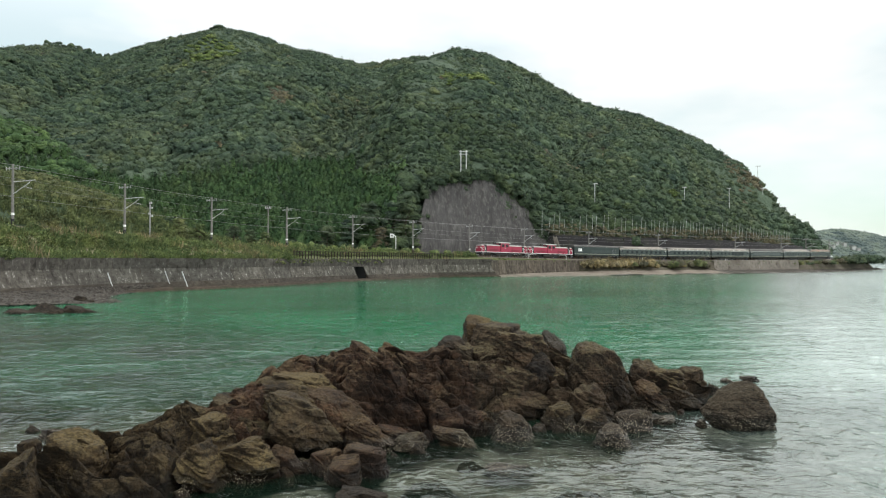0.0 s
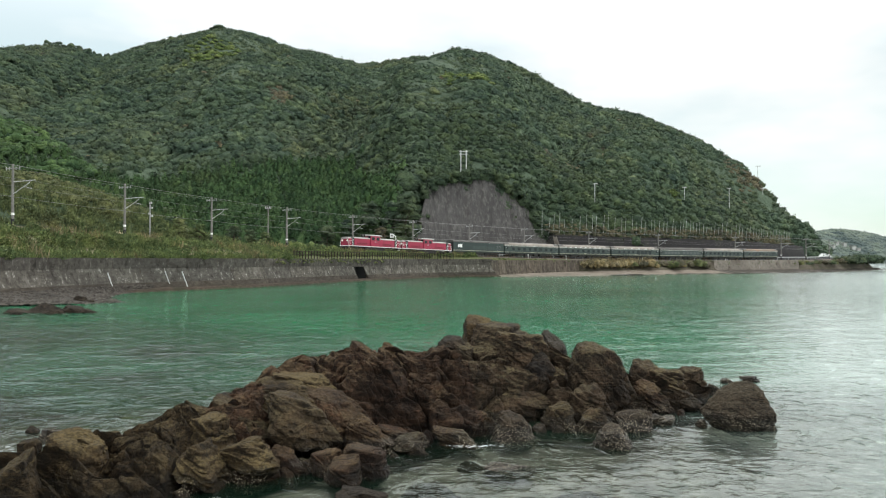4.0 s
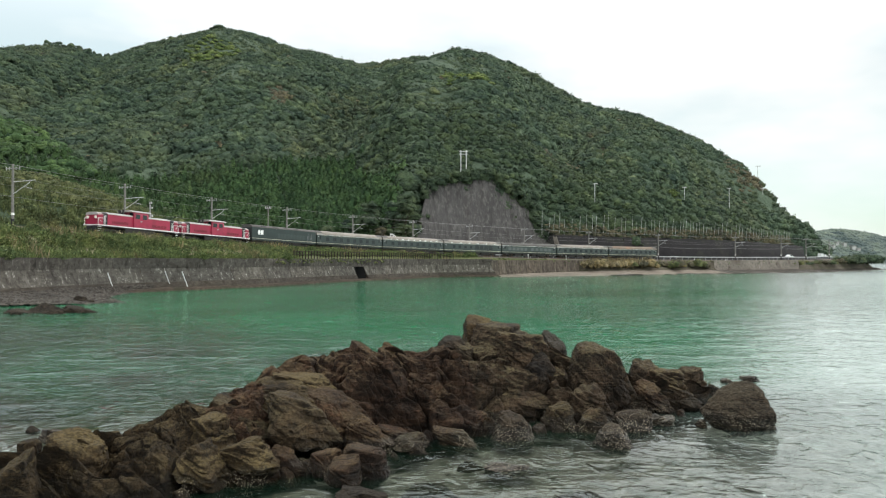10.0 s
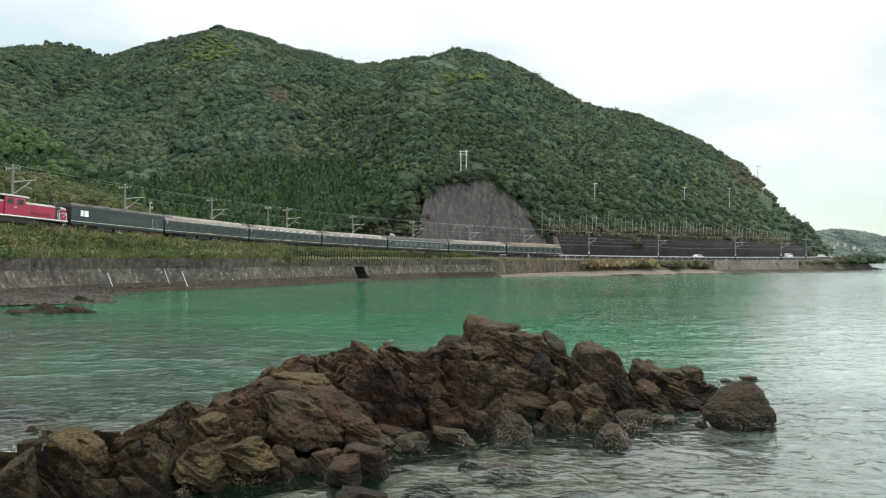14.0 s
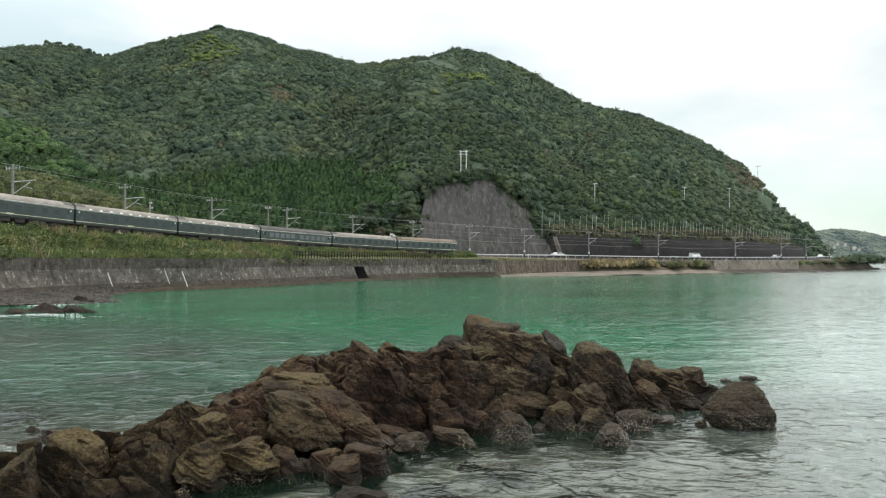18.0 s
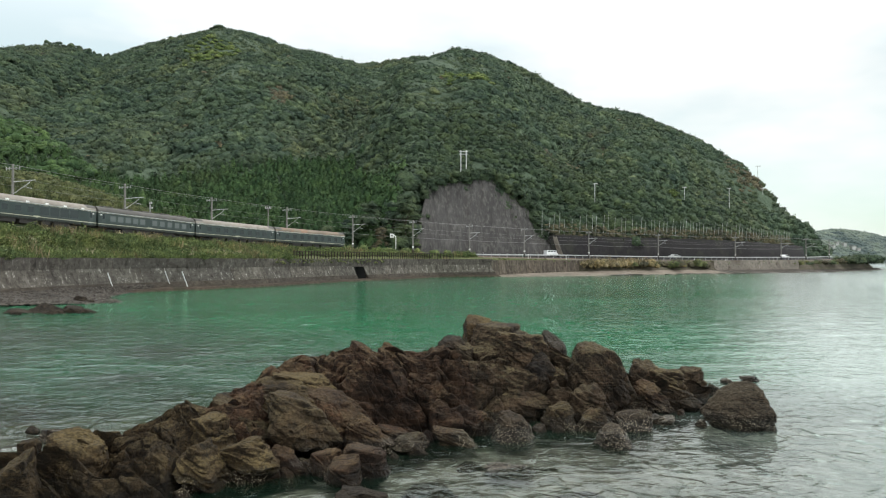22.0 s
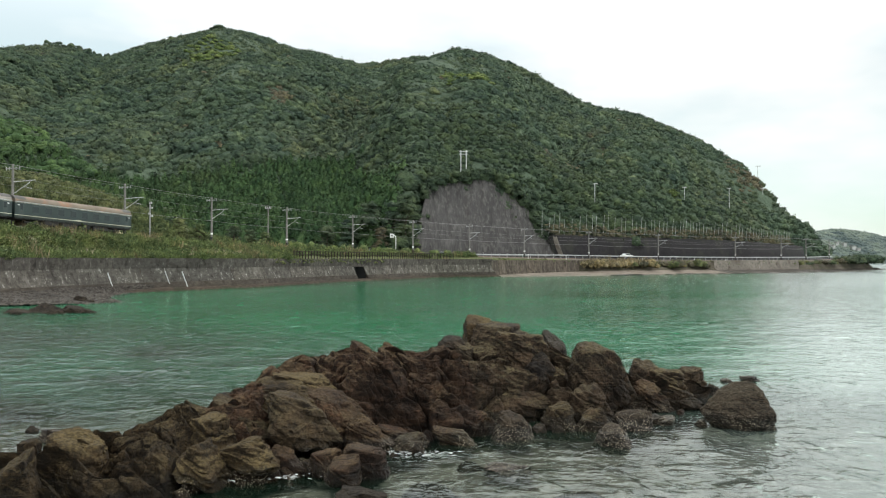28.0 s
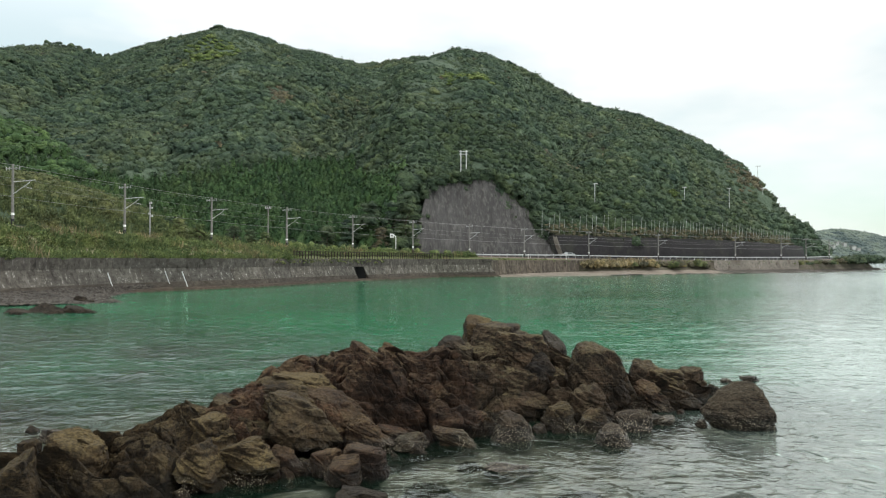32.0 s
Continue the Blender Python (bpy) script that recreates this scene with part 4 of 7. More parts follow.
def shotcrete():
    a = np.linspace(0, 1, 110)
    s = 8 + a * 62
    high = np.interp(a, [0, 0.07, 0.095, 0.145, 0.245, 0.425, 0.5, 0.605, 0.685, 0.765, 0.805, 0.865, 0.96, 1.0], [0.02, 0.06, 0.76, 0.93, 0.98, 1.08, 1.08, 0.94, 0.80, 0.63, 0.41, 0.26, 0.115, 0.03]) + 0.02 * smooth_noise(a * 40, a * 0, 23, 0.6)
    b0 = line(s, 11.8 + 1.6 * a, -1.0)
    rows = []
    for b in np.linspace(0, 1, 60):
        k = b * high
        p = b0 + np.stack([0 * a + 3.0 * k, 23.5 * k, 23.6 * k ** 0.93], -1)
        p[:, 2] += 1.2 * min(1.0, b * 9)
        wav = 0.45 * smooth_noise(s * 1.6, p[:, 2] * 0.25, 21, 0.8) + 0.5 * smooth_noise(s, p[:, 2], 22, 0.25)
        p[:, 1] -= wav * min(1, b * 5)
        rows.append(p)
    rim = rows[-1] + np.stack([0 * a, 0 * a + 5.0, 0 * a - 3.0], -1)
    return np.array(rows + [rim])


SLOPE = shotcrete()
tagged(loft("wall_shotcrete", SLOPE, M_SHOTCRETE), "grey sprayed-concrete cut slope with streaks", "cut slope", kind="structure")


# ---- woods ----
def crown_shapes(kind, count, leaves, seed, leaf, fine=True):
    """Templates of a crown of about one metre radius: a lumpy core and a coat of leaf clumps."""
    rng = np.random.default_rng(seed)
    bm = bmesh.new()
    bmesh.ops.create_icosphere(bm, subdivisions=2 if fine else 1, radius=1)
    core = np.array([v.co[:] for v in bm.verts])
    faces = np.array([[v.index for v in f.verts] for f in bm.faces])
    bm.free()
    shapes = []
    for k in range(count):
        ph = rng.uniform(0, 6.28, 6)

        def shape(d):
            p = d * (1 + 0.2 * np.sin(3.1 * d[:, 0] + ph[0]) * np.sin(2.7 * d[:, 1] + ph[1]) + 0.16 * np.sin(5.3 * d[:, 2] + 4 * d[:, 0] + ph[2]) + 0.14 * np.sin(6.1 * d[:, 1] + ph[3]))[:, None]
            if kind == "cone":
                h = (p[:, 2] + 1) / 2
                p = np.stack([p[:, 0] * (1.05 - 0.8 * h), p[:, 1] * (1.05 - 0.8 * h), p[:, 2] * 1.5 + 0.3], -1)
            return p
        c = shape(core) * (0.9 if fine else 0.84)
        d = rng.normal(size=(leaves, 3))
        d[:, 2] = np.abs(d[:, 2]) * 0.95 - 0.25
        d /= np.linalg.norm(d, axis=1)[:, None]
        o = shape(d) * rng.uniform(0.84, 1.08, (leaves, 1))
        nrm = d + rng.normal(size=(leaves, 3)) * 0.3 + np.array([0, 0, 0.25])
        nrm /= np.linalg.norm(nrm, axis=1)[:, None]
        e1 = np.cross(nrm, rng.normal(size=(leaves, 3)))
        e1 /= np.linalg.norm(e1, axis=1)[:, None]
        e2 = np.cross(nrm, e1)
        size = leaf * rng.uniform(0.6, 1.4, (leaves, 1))
        q = np.stack([o - e1 * size, o + e1 * size * 0.9 + nrm * size * 0.2, o + e2 * size * 1.3 + nrm * size * 0.2], 1)
        shapes.append((np.concatenate([c, q.reshape(-1, 3)]), np.concatenate([faces[core[faces][:, :, 2].mean(1) > -0.45], len(core) + np.arange(leaves * 3).reshape(-1, 3)])))
    return shapes


def lobed_crowns(count, lobes, leaves, seed, leaf):
    """Templates of a broad tree crown: billows of foliage round a dome, with loose sprays on them."""
    rng = np.random.default_rng(seed)
    bm = bmesh.new()
    bmesh.ops.create_icosphere(bm, subdivisions=2, radius=1)
    core = np.array([v.co[:] for v in bm.verts])
    faces = np.array([[v.index for v in f.verts] for f in bm.faces])
    bm.free()
    faces = faces[core[faces][:, :, 2].mean(1) > -0.2]
    used = np.unique(faces)
    index = np.full(len(core), -1)
    index[used] = np.arange(len(used))
    core, faces = core[used], index[faces]
    shapes = []
    for _ in range(count):
        way = rng.normal(size=(lobes, 3))
        way[:, 2] = np.abs(way[:, 2]) * 0.9 - 0.1
        way /= np.linalg.norm(way, axis=1)[:, None]
        reach, wide = rng.uniform(0.22, 0.46, lobes), rng.uniform(0.34, 0.6, lobes)

        def shape(d):
            off = np.arccos(np.clip(d @ way.T, -1, 1)) / wide
            return d * (0.70 + (reach * np.sqrt(np.clip(1 - off ** 2, 0, 1))).max(1))[:, None]
        d = rng.normal(size=(leaves, 3))
        d[:, 2] = np.abs(d[:, 2]) * 0.95 - 0.1
        d /= np.linalg.norm(d, axis=1)[:, None]
        o = shape(d) * rng.uniform(0.94, 1.10, (leaves, 1))
        nrm = d + rng.normal(size=(leaves, 3)) * 0.55 + np.array([0, 0, 0.3])
        e1 = np.cross(nrm, rng.normal(size=(leaves, 3)))
        e1 /= np.linalg.norm(e1, axis=1)[:, None]
        nrm /= np.linalg.norm(nrm, axis=1)[:, None]
        e2 = np.cross(nrm, e1)
        size = leaf * rng.uniform(0.6, 1.4, (leaves, 1))
        q = np.stack([o - e1 * size, o + e1 * size * 0.9, o + e2 * size * 1.2 + d * size * 0.4], 1)
        shapes.append((np.concatenate([shape(core), q.reshape(-1, 3)]), np.concatenate([faces, len(core) + np.arange(leaves * 3).reshape(-1, 3)])))
    return shapes


def woods(name, places, sizes, tall, shapes, material, seed, label="", category="woods", kind="stuff", parent=None):
    """Many crowns joined in one mesh; sizes are radii, tall their height ratio."""
    rng = np.random.default_rng(seed)
    places, sizes = np.asarray(places), np.asarray(sizes)
    pick = rng.integers(0, len(shapes), len(places))
    vs, fs, off = [], [], 0
    for k, (verts, faces) in enumerate(shapes):
        sel = pick == k
        n = int(sel.sum())
        if not n:
            continue
        a = rng.uniform(0, 2 * np.pi, n)
        ca, sa = np.cos(a)[:, None], np.sin(a)[:, None]
        r = sizes[sel][:, None]
        x = (verts[None, :, 0] * ca - verts[None, :, 1] * sa) * r
        y = (verts[None, :, 0] * sa + verts[None, :, 1] * ca) * r
        z = verts[None, :, 2] * r * (tall * rng.uniform(0.8, 1.2, (n, 1)))
        v = np.stack([x, y, z], -1) + places[sel][:, None, :]
        base = off + (np.arange(n) * len(verts))[:, None, None]
        vs.append(v.reshape(-1, 3))
        fs.append((faces[None] + base).reshape(-1, 3))
        off += n * len(verts)
    ob = soup(name, np.concatenate(vs), None, np.concatenate(fs), material, True, parent)
    return tagged(ob, label, category, kind=kind)


def spread(grid, spacing, seed):
    rng = np.random.default_rng(seed)
    a, b, c, d = grid[:-1, :-1], grid[:-1, 1:], grid[1:, 1:], grid[1:, :-1]
    area = 0.5 * np.linalg.norm(np.cross(c - a, d - b), axis=-1)
    n = np.floor(area / spacing ** 2 + rng.uniform(size=area.shape)).astype(int).ravel()
    idx = np.repeat(np.arange(len(n)), n)
    u, v = rng.uniform(size=(2, len(idx), 1))
    A, B, C, D = (g.reshape(-1, 3)[idx] for g in (a, b, c, d))
    p = (A * (1 - u) + B * u) * (1 - v) + (D * (1 - u) + C * u) * v
    w = (idx % (grid.shape[1] - 1)) / (grid.shape[1] - 1)
    h = (idx // (grid.shape[1] - 1)) / (grid.shape[0] - 1)
    return p, w, h


BROAD = crown_shapes("round", 16, 20, 31, 0.19, False)


def tangle_shapes(count, stems, leaves, seed):
    """Templates of a tussock about one metre in radius: arching stems and small leaves, no solid core."""
    rng = np.random.default_rng(seed)
    shapes = []
    for _ in range(count):
        d = rng.normal(size=(stems, 3))
        d[:, 2] = np.abs(d[:, 2]) * 0.9 + 0.25
        d /= np.linalg.norm(d, axis=1)[:, None]
        root = np.concatenate([rng.normal(size=(stems, 2)) * 0.35, np.full((stems, 1), -0.3)], 1)
        side = np.cross(d, rng.normal(size=(stems, 3)))
        side *= 0.07 / np.linalg.norm(side, axis=1)[:, None]
        tip = root + d * rng.uniform(0.7, 1.35, (stems, 1))
        a = np.stack([root - side, root + side, tip], 1)
        e = rng.normal(size=(leaves, 3))
        e[:, 2] = np.abs(e[:, 2]) * 0.8 - 0.15
        e *= rng.uniform(0.55, 1.0, (leaves, 1)) / np.linalg.norm(e, axis=1)[:, None]
        u, v = rng.normal(size=(2, leaves, 3)) * 0.085
        b = np.stack([e - u, e + u * 0.8 + v * 0.3, e + v * 1.5 + [0, 0, 0.05]], 1)
        q = np.concatenate([a, b]).reshape(-1, 3)
        shapes.append((q, np.arange(len(q)).reshape(-1, 3)))
    return shapes


TANGLE = tangle_shapes(10, 60, 110, 28)
CANOPY = lobed_crowns(14, 11, 46, 29, 0.17)
BARE = crown_shapes("round", 8, 1, 30, 0.1, False)
FINE = crown_shapes("round", 8, 130, 34, 0.13, False)
CONE = crown_shapes("cone", 6, 70, 32, 0.18, False)
BUSH = crown_shapes("round", 8, 84, 33, 0.14, False)

p, w, h = spread(HILL[:73, 16:], 3.25, 41)
rng = np.random.default_rng(42)
over_slope = (h < 0.118) & (p[:, 0] > -8) & (p[:, 0] < 35 - 0.62 * (p[:, 2] - 6)) & (p[:, 1] < 242)
dice = rng.uniform(size=len(p))
bright = ((np.hypot((p[:, 0] + 145) / 17, (p[:, 1] - 464) / 24) < 1 + 0.4 * smooth_noise(p[:, 0], p[:, 1], 78, 0.06)) | (np.hypot((p[:, 0] - 10) / 13, (p[:, 1] - 338) / 15) < 1 + 0.4 * smooth_noise(p[:, 0], p[:, 1], 79, 0.08))) & (dice < 0.5)
cedar = (p[:, 2] < 5 + 0.115 * p[:, 1] + 4 * smooth_noise(p[:, 0], p[:, 1], 70, 0.08)) & (p[:, 0] < -12) & (p[:, 0] > -125) & ~bright
stand = smooth_noise(p[:, 0], p[:, 1], 71, 0.045)
rest = ~over_slope & ~bright & ~cedar
size = rng.uniform(2.3, 3.7, len(p)) * np.where(rng.uniform(size=len(p)) < 0.08, 1.35, 1.0) * (1 + 0.22 * stand)
lift = 0.8 * np.clip(stand, -0.5, 1) - 1.15
size *= np.interp(p[:, 0], [105, 150], [1.0, 0.85])
lift *= np.interp(p[:, 0], [105, 150], [1.0, 0.6])
place = p + np.stack([0 * lift, 0 * lift, lift], -1)
HILL_POLES = ((53.3, 267.5), (94.6, 298.5), (121.5, 323.5), (170.0, 405.0), (178.0, 431.0), (6.8, 252.0))
for px, py in HILL_POLES:
    rest &= ~((np.abs(p[:, 0] - px + 2) < 3.5) & (p[:, 1] < py + 1) & (p[:, 1] > py - (5 if px < 60 else 13)))
front = rest & (p[:, 1] < 292)
woods("roadside_woods", place[front], size[front] * 0.95, 0.86, CANOPY, M_WOOD_DARK, 40, "dark-green broadleaf trees above the road and cut slope")
rest &= ~front
pf, wf, hf = spread(HILL[1:26, 100:], 2.6, 37)
pf = pf[~((hf * 25 / 89 < 0.118) & (pf[:, 0] > -8) & (pf[:, 0] < 35 - 0.62 * (pf[:, 2] - 6)) & (pf[:, 1] < 242)) & (pf[:, 0] > -12) & (pf[:, 1] < 330)]
woods("roadside_undergrowth", pf + [0, 0, 0.4], rng.uniform(0.9, 1.7, len(pf)), 0.8, BROAD, M_WOOD_DARK, 34, "olive undergrowth between the trees above the road", "undergrowth")
rim = SLOPE[-2][9:-16] + np.array([0, 1.3, 0.5])
rim = np.repeat(rim, 5, 0) + rng.normal(size=(len(rim) * 5, 3)) * [1.3, 0.9, 0.7]
woods("slope_edge_bushes", rim, rng.uniform(1.0, 2.0, len(rim)), 0.8, FINE, M_WOOD_DARK, 38, "bushes overhanging the top of the cut slope", "bushes")
wf, vf = (16 + w * (NW - 17)) / (NW - 1), h * 72 / (NV - 1)
gully = np.abs(np.sin(wf * 24 + 1.2 * np.sin(vf * 5) + 0.8)) - 0.55 + 0.35 * smooth_noise(p[:, 0], p[:, 1], 73, 0.06)
low = rest & (gully < -0.12) & (dice < 0.8)
brown = rest & ((np.hypot((p[:, 0] - 3) / 4, (p[:, 1] - 281) / 7) < 1) | (np.hypot((p[:, 0] - 41) / 4, (p[:, 1] - 297) / 8) < 1) | (np.hypot((p[:, 0] + 82) / 6, (p[:, 1] - 378) / 12) < 1) | (dice < 0.012) | ((p[:, 0] > 150) & (p[:, 1] > 392) & (p[:, 2] > 40) & (p[:, 2] < 70) & (dice < 0.75)))
tall = rest & ~low & ~brown
woods("hillside_woods", place[tall], size[tall], 0.86, CANOPY, M_WOOD_HILL, 43, "dense dark-green broadleaf woods covering the mountain")
woods("gully_scrub", place[low & ~brown], size[low & ~brown] * 0.95, 0.86, CANOPY, M_WOOD_OLIVE, 35, "paler olive scrub in the folds of the mountain", "scrub")
woods("withered_scrub", place[brown], size[brown] * 0.8, 0.85, CANOPY, M_WOOD_BROWN, 36, "withered brown bushes on the mountainside", "scrub")
crest_rng = np.random.default_rng(96)
crest_w = crest_rng.uniform(30, NW - 70, 150).astype(int)
crest_p = ridge[crest_w] + crest_rng.normal(size=(150, 3)) * [1.5, 1.5, 0.2] - [0, 0, 0.3]
woods("crest_trees", crest_p, crest_rng.uniform(1.0, 2.3, 150), 1.0, CANOPY, M_WOOD_HILL, 97, "scattered taller trees along the mountain crest", "trees")
knob = np.array([ridge[np.argmin(np.abs(ridge[:, 0] / ridge[:, 1] - b))] for b in (-0.304, -0.298, -0.292, -0.287)]) + [[0, 0, 1.2], [0, 0, 2.4], [0, 1, 2.6], [0, 0, 1.4]]
woods("hilltop_grove", knob, np.array([2.4, 3.0, 3.1, 2.4]), 0.9, CANOPY, M_WOOD_DARK, 98, "dark round grove standing on the summit", "trees")
pc, wc, hc = spread(HILL[:30, 60:150], 2.7, 39)
cedar = (pc[:, 2] < 5 + 0.115 * pc[:, 1] + 4 * smooth_noise(pc[:, 0], pc[:, 1], 70, 0.08)) & (pc[:, 0] < -12) & (pc[:, 0] > -125)
woods("cedar_stand", pc[cedar] + [0, 0, 0.9], rng.uniform(1.6, 2.5, len(pc))[cedar], 1.0, CONE, M_CEDAR, 44, "stand of bright green cedars at the mountain foot")
woods("hilltop_scrub", p[bright] + [0, 0, 0.2], size[bright] * 0.85, 0.7, CANOPY, M_BRIGHT, 45, "patches of yellow-green scrub on the mountainside", "scrub")
p, w, h = spread(FOOTHILL[:27], 3.3, 46)
cool = p[:, 2] < 33 + 8 * smooth_noise(p[:, 0], p[:, 1], 75, 0.05)
woods("foothill_woods", p[~cool] + [0, 0, 1.0], rng.uniform(1.7, 3.2, len(p))[~cool], 0.85, CANOPY, M_SPUR, 47, "dark-green woods on the foothill spur")
woods("foothill_cedars", p[cool] + [0, 0, 1.2], rng.uniform(1.1, 1.9, len(p))[cool], 1.2, CONE, M_SPUR, 76, "green cedars at the foot of the spur")
p, w, h = spread(FOOTHILL[20:26], 2.0, 77)
woods("spur_scrub", p + [0, 0, 1.8], rng.uniform(0.7, 1.3, len(p)), 0.8, BROAD, M_WOOD_OLIVE, 80, "olive scrub along the spur's crest", "scrub")
p, w, h = spread(BANKHILL[:27], 1.7, 48)
dome = (p[:, 2] > 12.2 + 1.5 * smooth_noise(p[:, 0], p[:, 1], 74, 0.2)) & (w > 0.25)
woods("knoll_thicket", p[dome] + [0, 0, 0.5], rng.uniform(0.8, 1.7, len(p))[dome], 0.7, FINE, M_WOOD_RUST, 33, "rusty olive thicket on top of the knoll", "thicket")
p = p[~dome]
woods("knoll_scrub", p + [0, 0, 0.2], rng.uniform(0.8, 1.7, len(p)), 0.9, TANGLE, M_KNOLL, 49, "tangled olive-green scrub on the knoll", "scrub")
p, w, h = spread(FARHILL[:28], 5, 50)
woods("distant_woods", p - [0, 0, 1.0], rng.uniform(2.6, 4.4, len(p)), 0.85, BARE, M_FAR_HAZE, 51, "distant woods on the headland, haze in their blue-green colour")
p, w, h = spread(BANK[:5], 1.0, 52)
fence_side = (w * (wall_s[-1] - wall_s[0]) + wall_s[0] > -60) & (h < 0.35)
p = p[~fence_side]
woods("embankment_scrub", p + [0, 0, 0.05], rng.uniform(0.4, 1.0, len(p)), 0.85, TANGLE, M_SCRUB, 53, "low tangled grass and scrub on the embankment", "scrub")
big = rng.uniform(size=len(p)) < 0.24
woods("embankment_bushes", p[big] + [0, 0, 0.25], rng.uniform(0.5, 1.25, len(p))[big], 0.85, TANGLE, M_SCRUB, 60, "rounded darker bushes among the embankment grass", "bushes")
some = rng.uniform(size=len(p)) < 0.07
woods("embankment_shrubs", p[some] + [0, 0, 0.2], rng.uniform(0.5, 1.1, len(p))[some], 0.9, TANGLE, M_BRIGHT, 66, "dark green shrubs among the embankment grass", "shrubs")
hang = (wall_s > -66) & (wall_s < -27)
p, w, h = spread(np.array([base[hang] + inn[hang] * 1.0 + up * 3.6, base[hang] + inn[hang] * 1.2 + up * 4.6]), 0.55, 61)
woods("wall_creeper", p, rng.uniform(0.14, 0.34, len(p)), 0.8, BUSH, M_WOOD_RUST, 62, "green creeper hanging over the seawall parapet", "creeper")
p, w, h = spread(VERGE[:3], 1.5, 63)
keep = (p[:, 2] > 2.6)
woods("verge_scrub", p[keep], rng.uniform(0.25, 0.6, len(p))[keep], 0.7, TANGLE, M_SCRUB, 65, "low scrub along the railway verge", "scrub")


def blades(name, places, low, high, count, wide, material, seed, label, category="grass"):
    """Tufts of leaning grass blades, joined in one mesh."""
    rng = np.random.default_rng(seed)
    n = len(places)
    root = places[:, None, :] + rng.normal(size=(n, count, 3)) * np.array([0.16, 0.16, 0.0])
    h = rng.uniform(low, high, (n, 1, 1)) * rng.uniform(0.6, 1.1, (n, count, 1))
    lean = rng.normal(size=(n, count, 3)) * 0.33
    lean[:, :, 2] = 1
    a = rng.uniform(0, np.pi, (n, count))
    side = np.stack([np.cos(a), np.sin(a), 0 * a], -1) * wide
    v = np.stack([root - side - [0, 0, 0.1], root + side - [0, 0, 0.1], root + lean * h], 2).reshape(-1, 3)
    return tagged(soup(name, v, None, np.arange(len(v)).reshape(-1, 3), material), label, category, kind="stuff")


p, w, h = spread(BANK[:5], 0.62, 54)
p = p[~((w * (wall_s[-1] - wall_s[0]) + wall_s[0] > -60) & (h < 0.35))]
blades("embankment_grass", p, 0.35, 1.15, 14, 0.05, M_SCRUB, 55, "tall unmown grass on the embankment")
straw = (smooth_noise(p[:, 0], p[:, 1], 56, 0.35) > 0.5)
blades("pampas_grass", p[straw], 0.8, 1.8, 7, 0.06, M_DRY, 57, "straw-coloured pampas plumes among the grass")
tuft = p[(smooth_noise(p[:, 0], p[:, 1], 93, 0.5) > 0.75) & (p[:, 1] < 125) & (np.random.default_rng(91).uniform(size=len(p)) < 0.30)]
blades("pampas_plumes", tuft + [0, 0, 0.6], 0.3, 0.7, 9, 0.045, M_PLUME, 92, "pale feathery pampas plumes above the grass")
p, w, h = spread(BANKHILL[:16, :], 1.1, 58)
blades("knoll_cane", p, 0.9, 2.4, 12, 0.07, M_KNOLL, 59, "tall green cane and grass on the knoll")


vs_ = np.linspace(66, 214, 60)
p, w, h = spread(np.array([line(vs_, 15.2, 7.6 - 1.6 * np.clip(vs_ - 150, 0, None) / 64), line(vs_, 17.4, 11.2 - 1.6 * np.clip(vs_ - 150, 0, None) / 64)]), 1.15, 94)
woods("dead_vines", p, rng.uniform(0.5, 1.0, len(p)), 0.7, BUSH, M_WOOD_BROWN, 95, "withered brown vines hanging over the retaining wall", "vines")

# ---- shore rocks ----
def ball(level):
    bm = bmesh.new()
    bmesh.ops.create_icosphere(bm, subdivisions=level, radius=1)
    v = np.array([p.co[:] for p in bm.verts])
    f = np.array([[p.index for p in q.verts] for q in bm.faces])
    bm.free()
    return v, f


BALLS = {k: ball(k) for k in (3, 4, 5)}


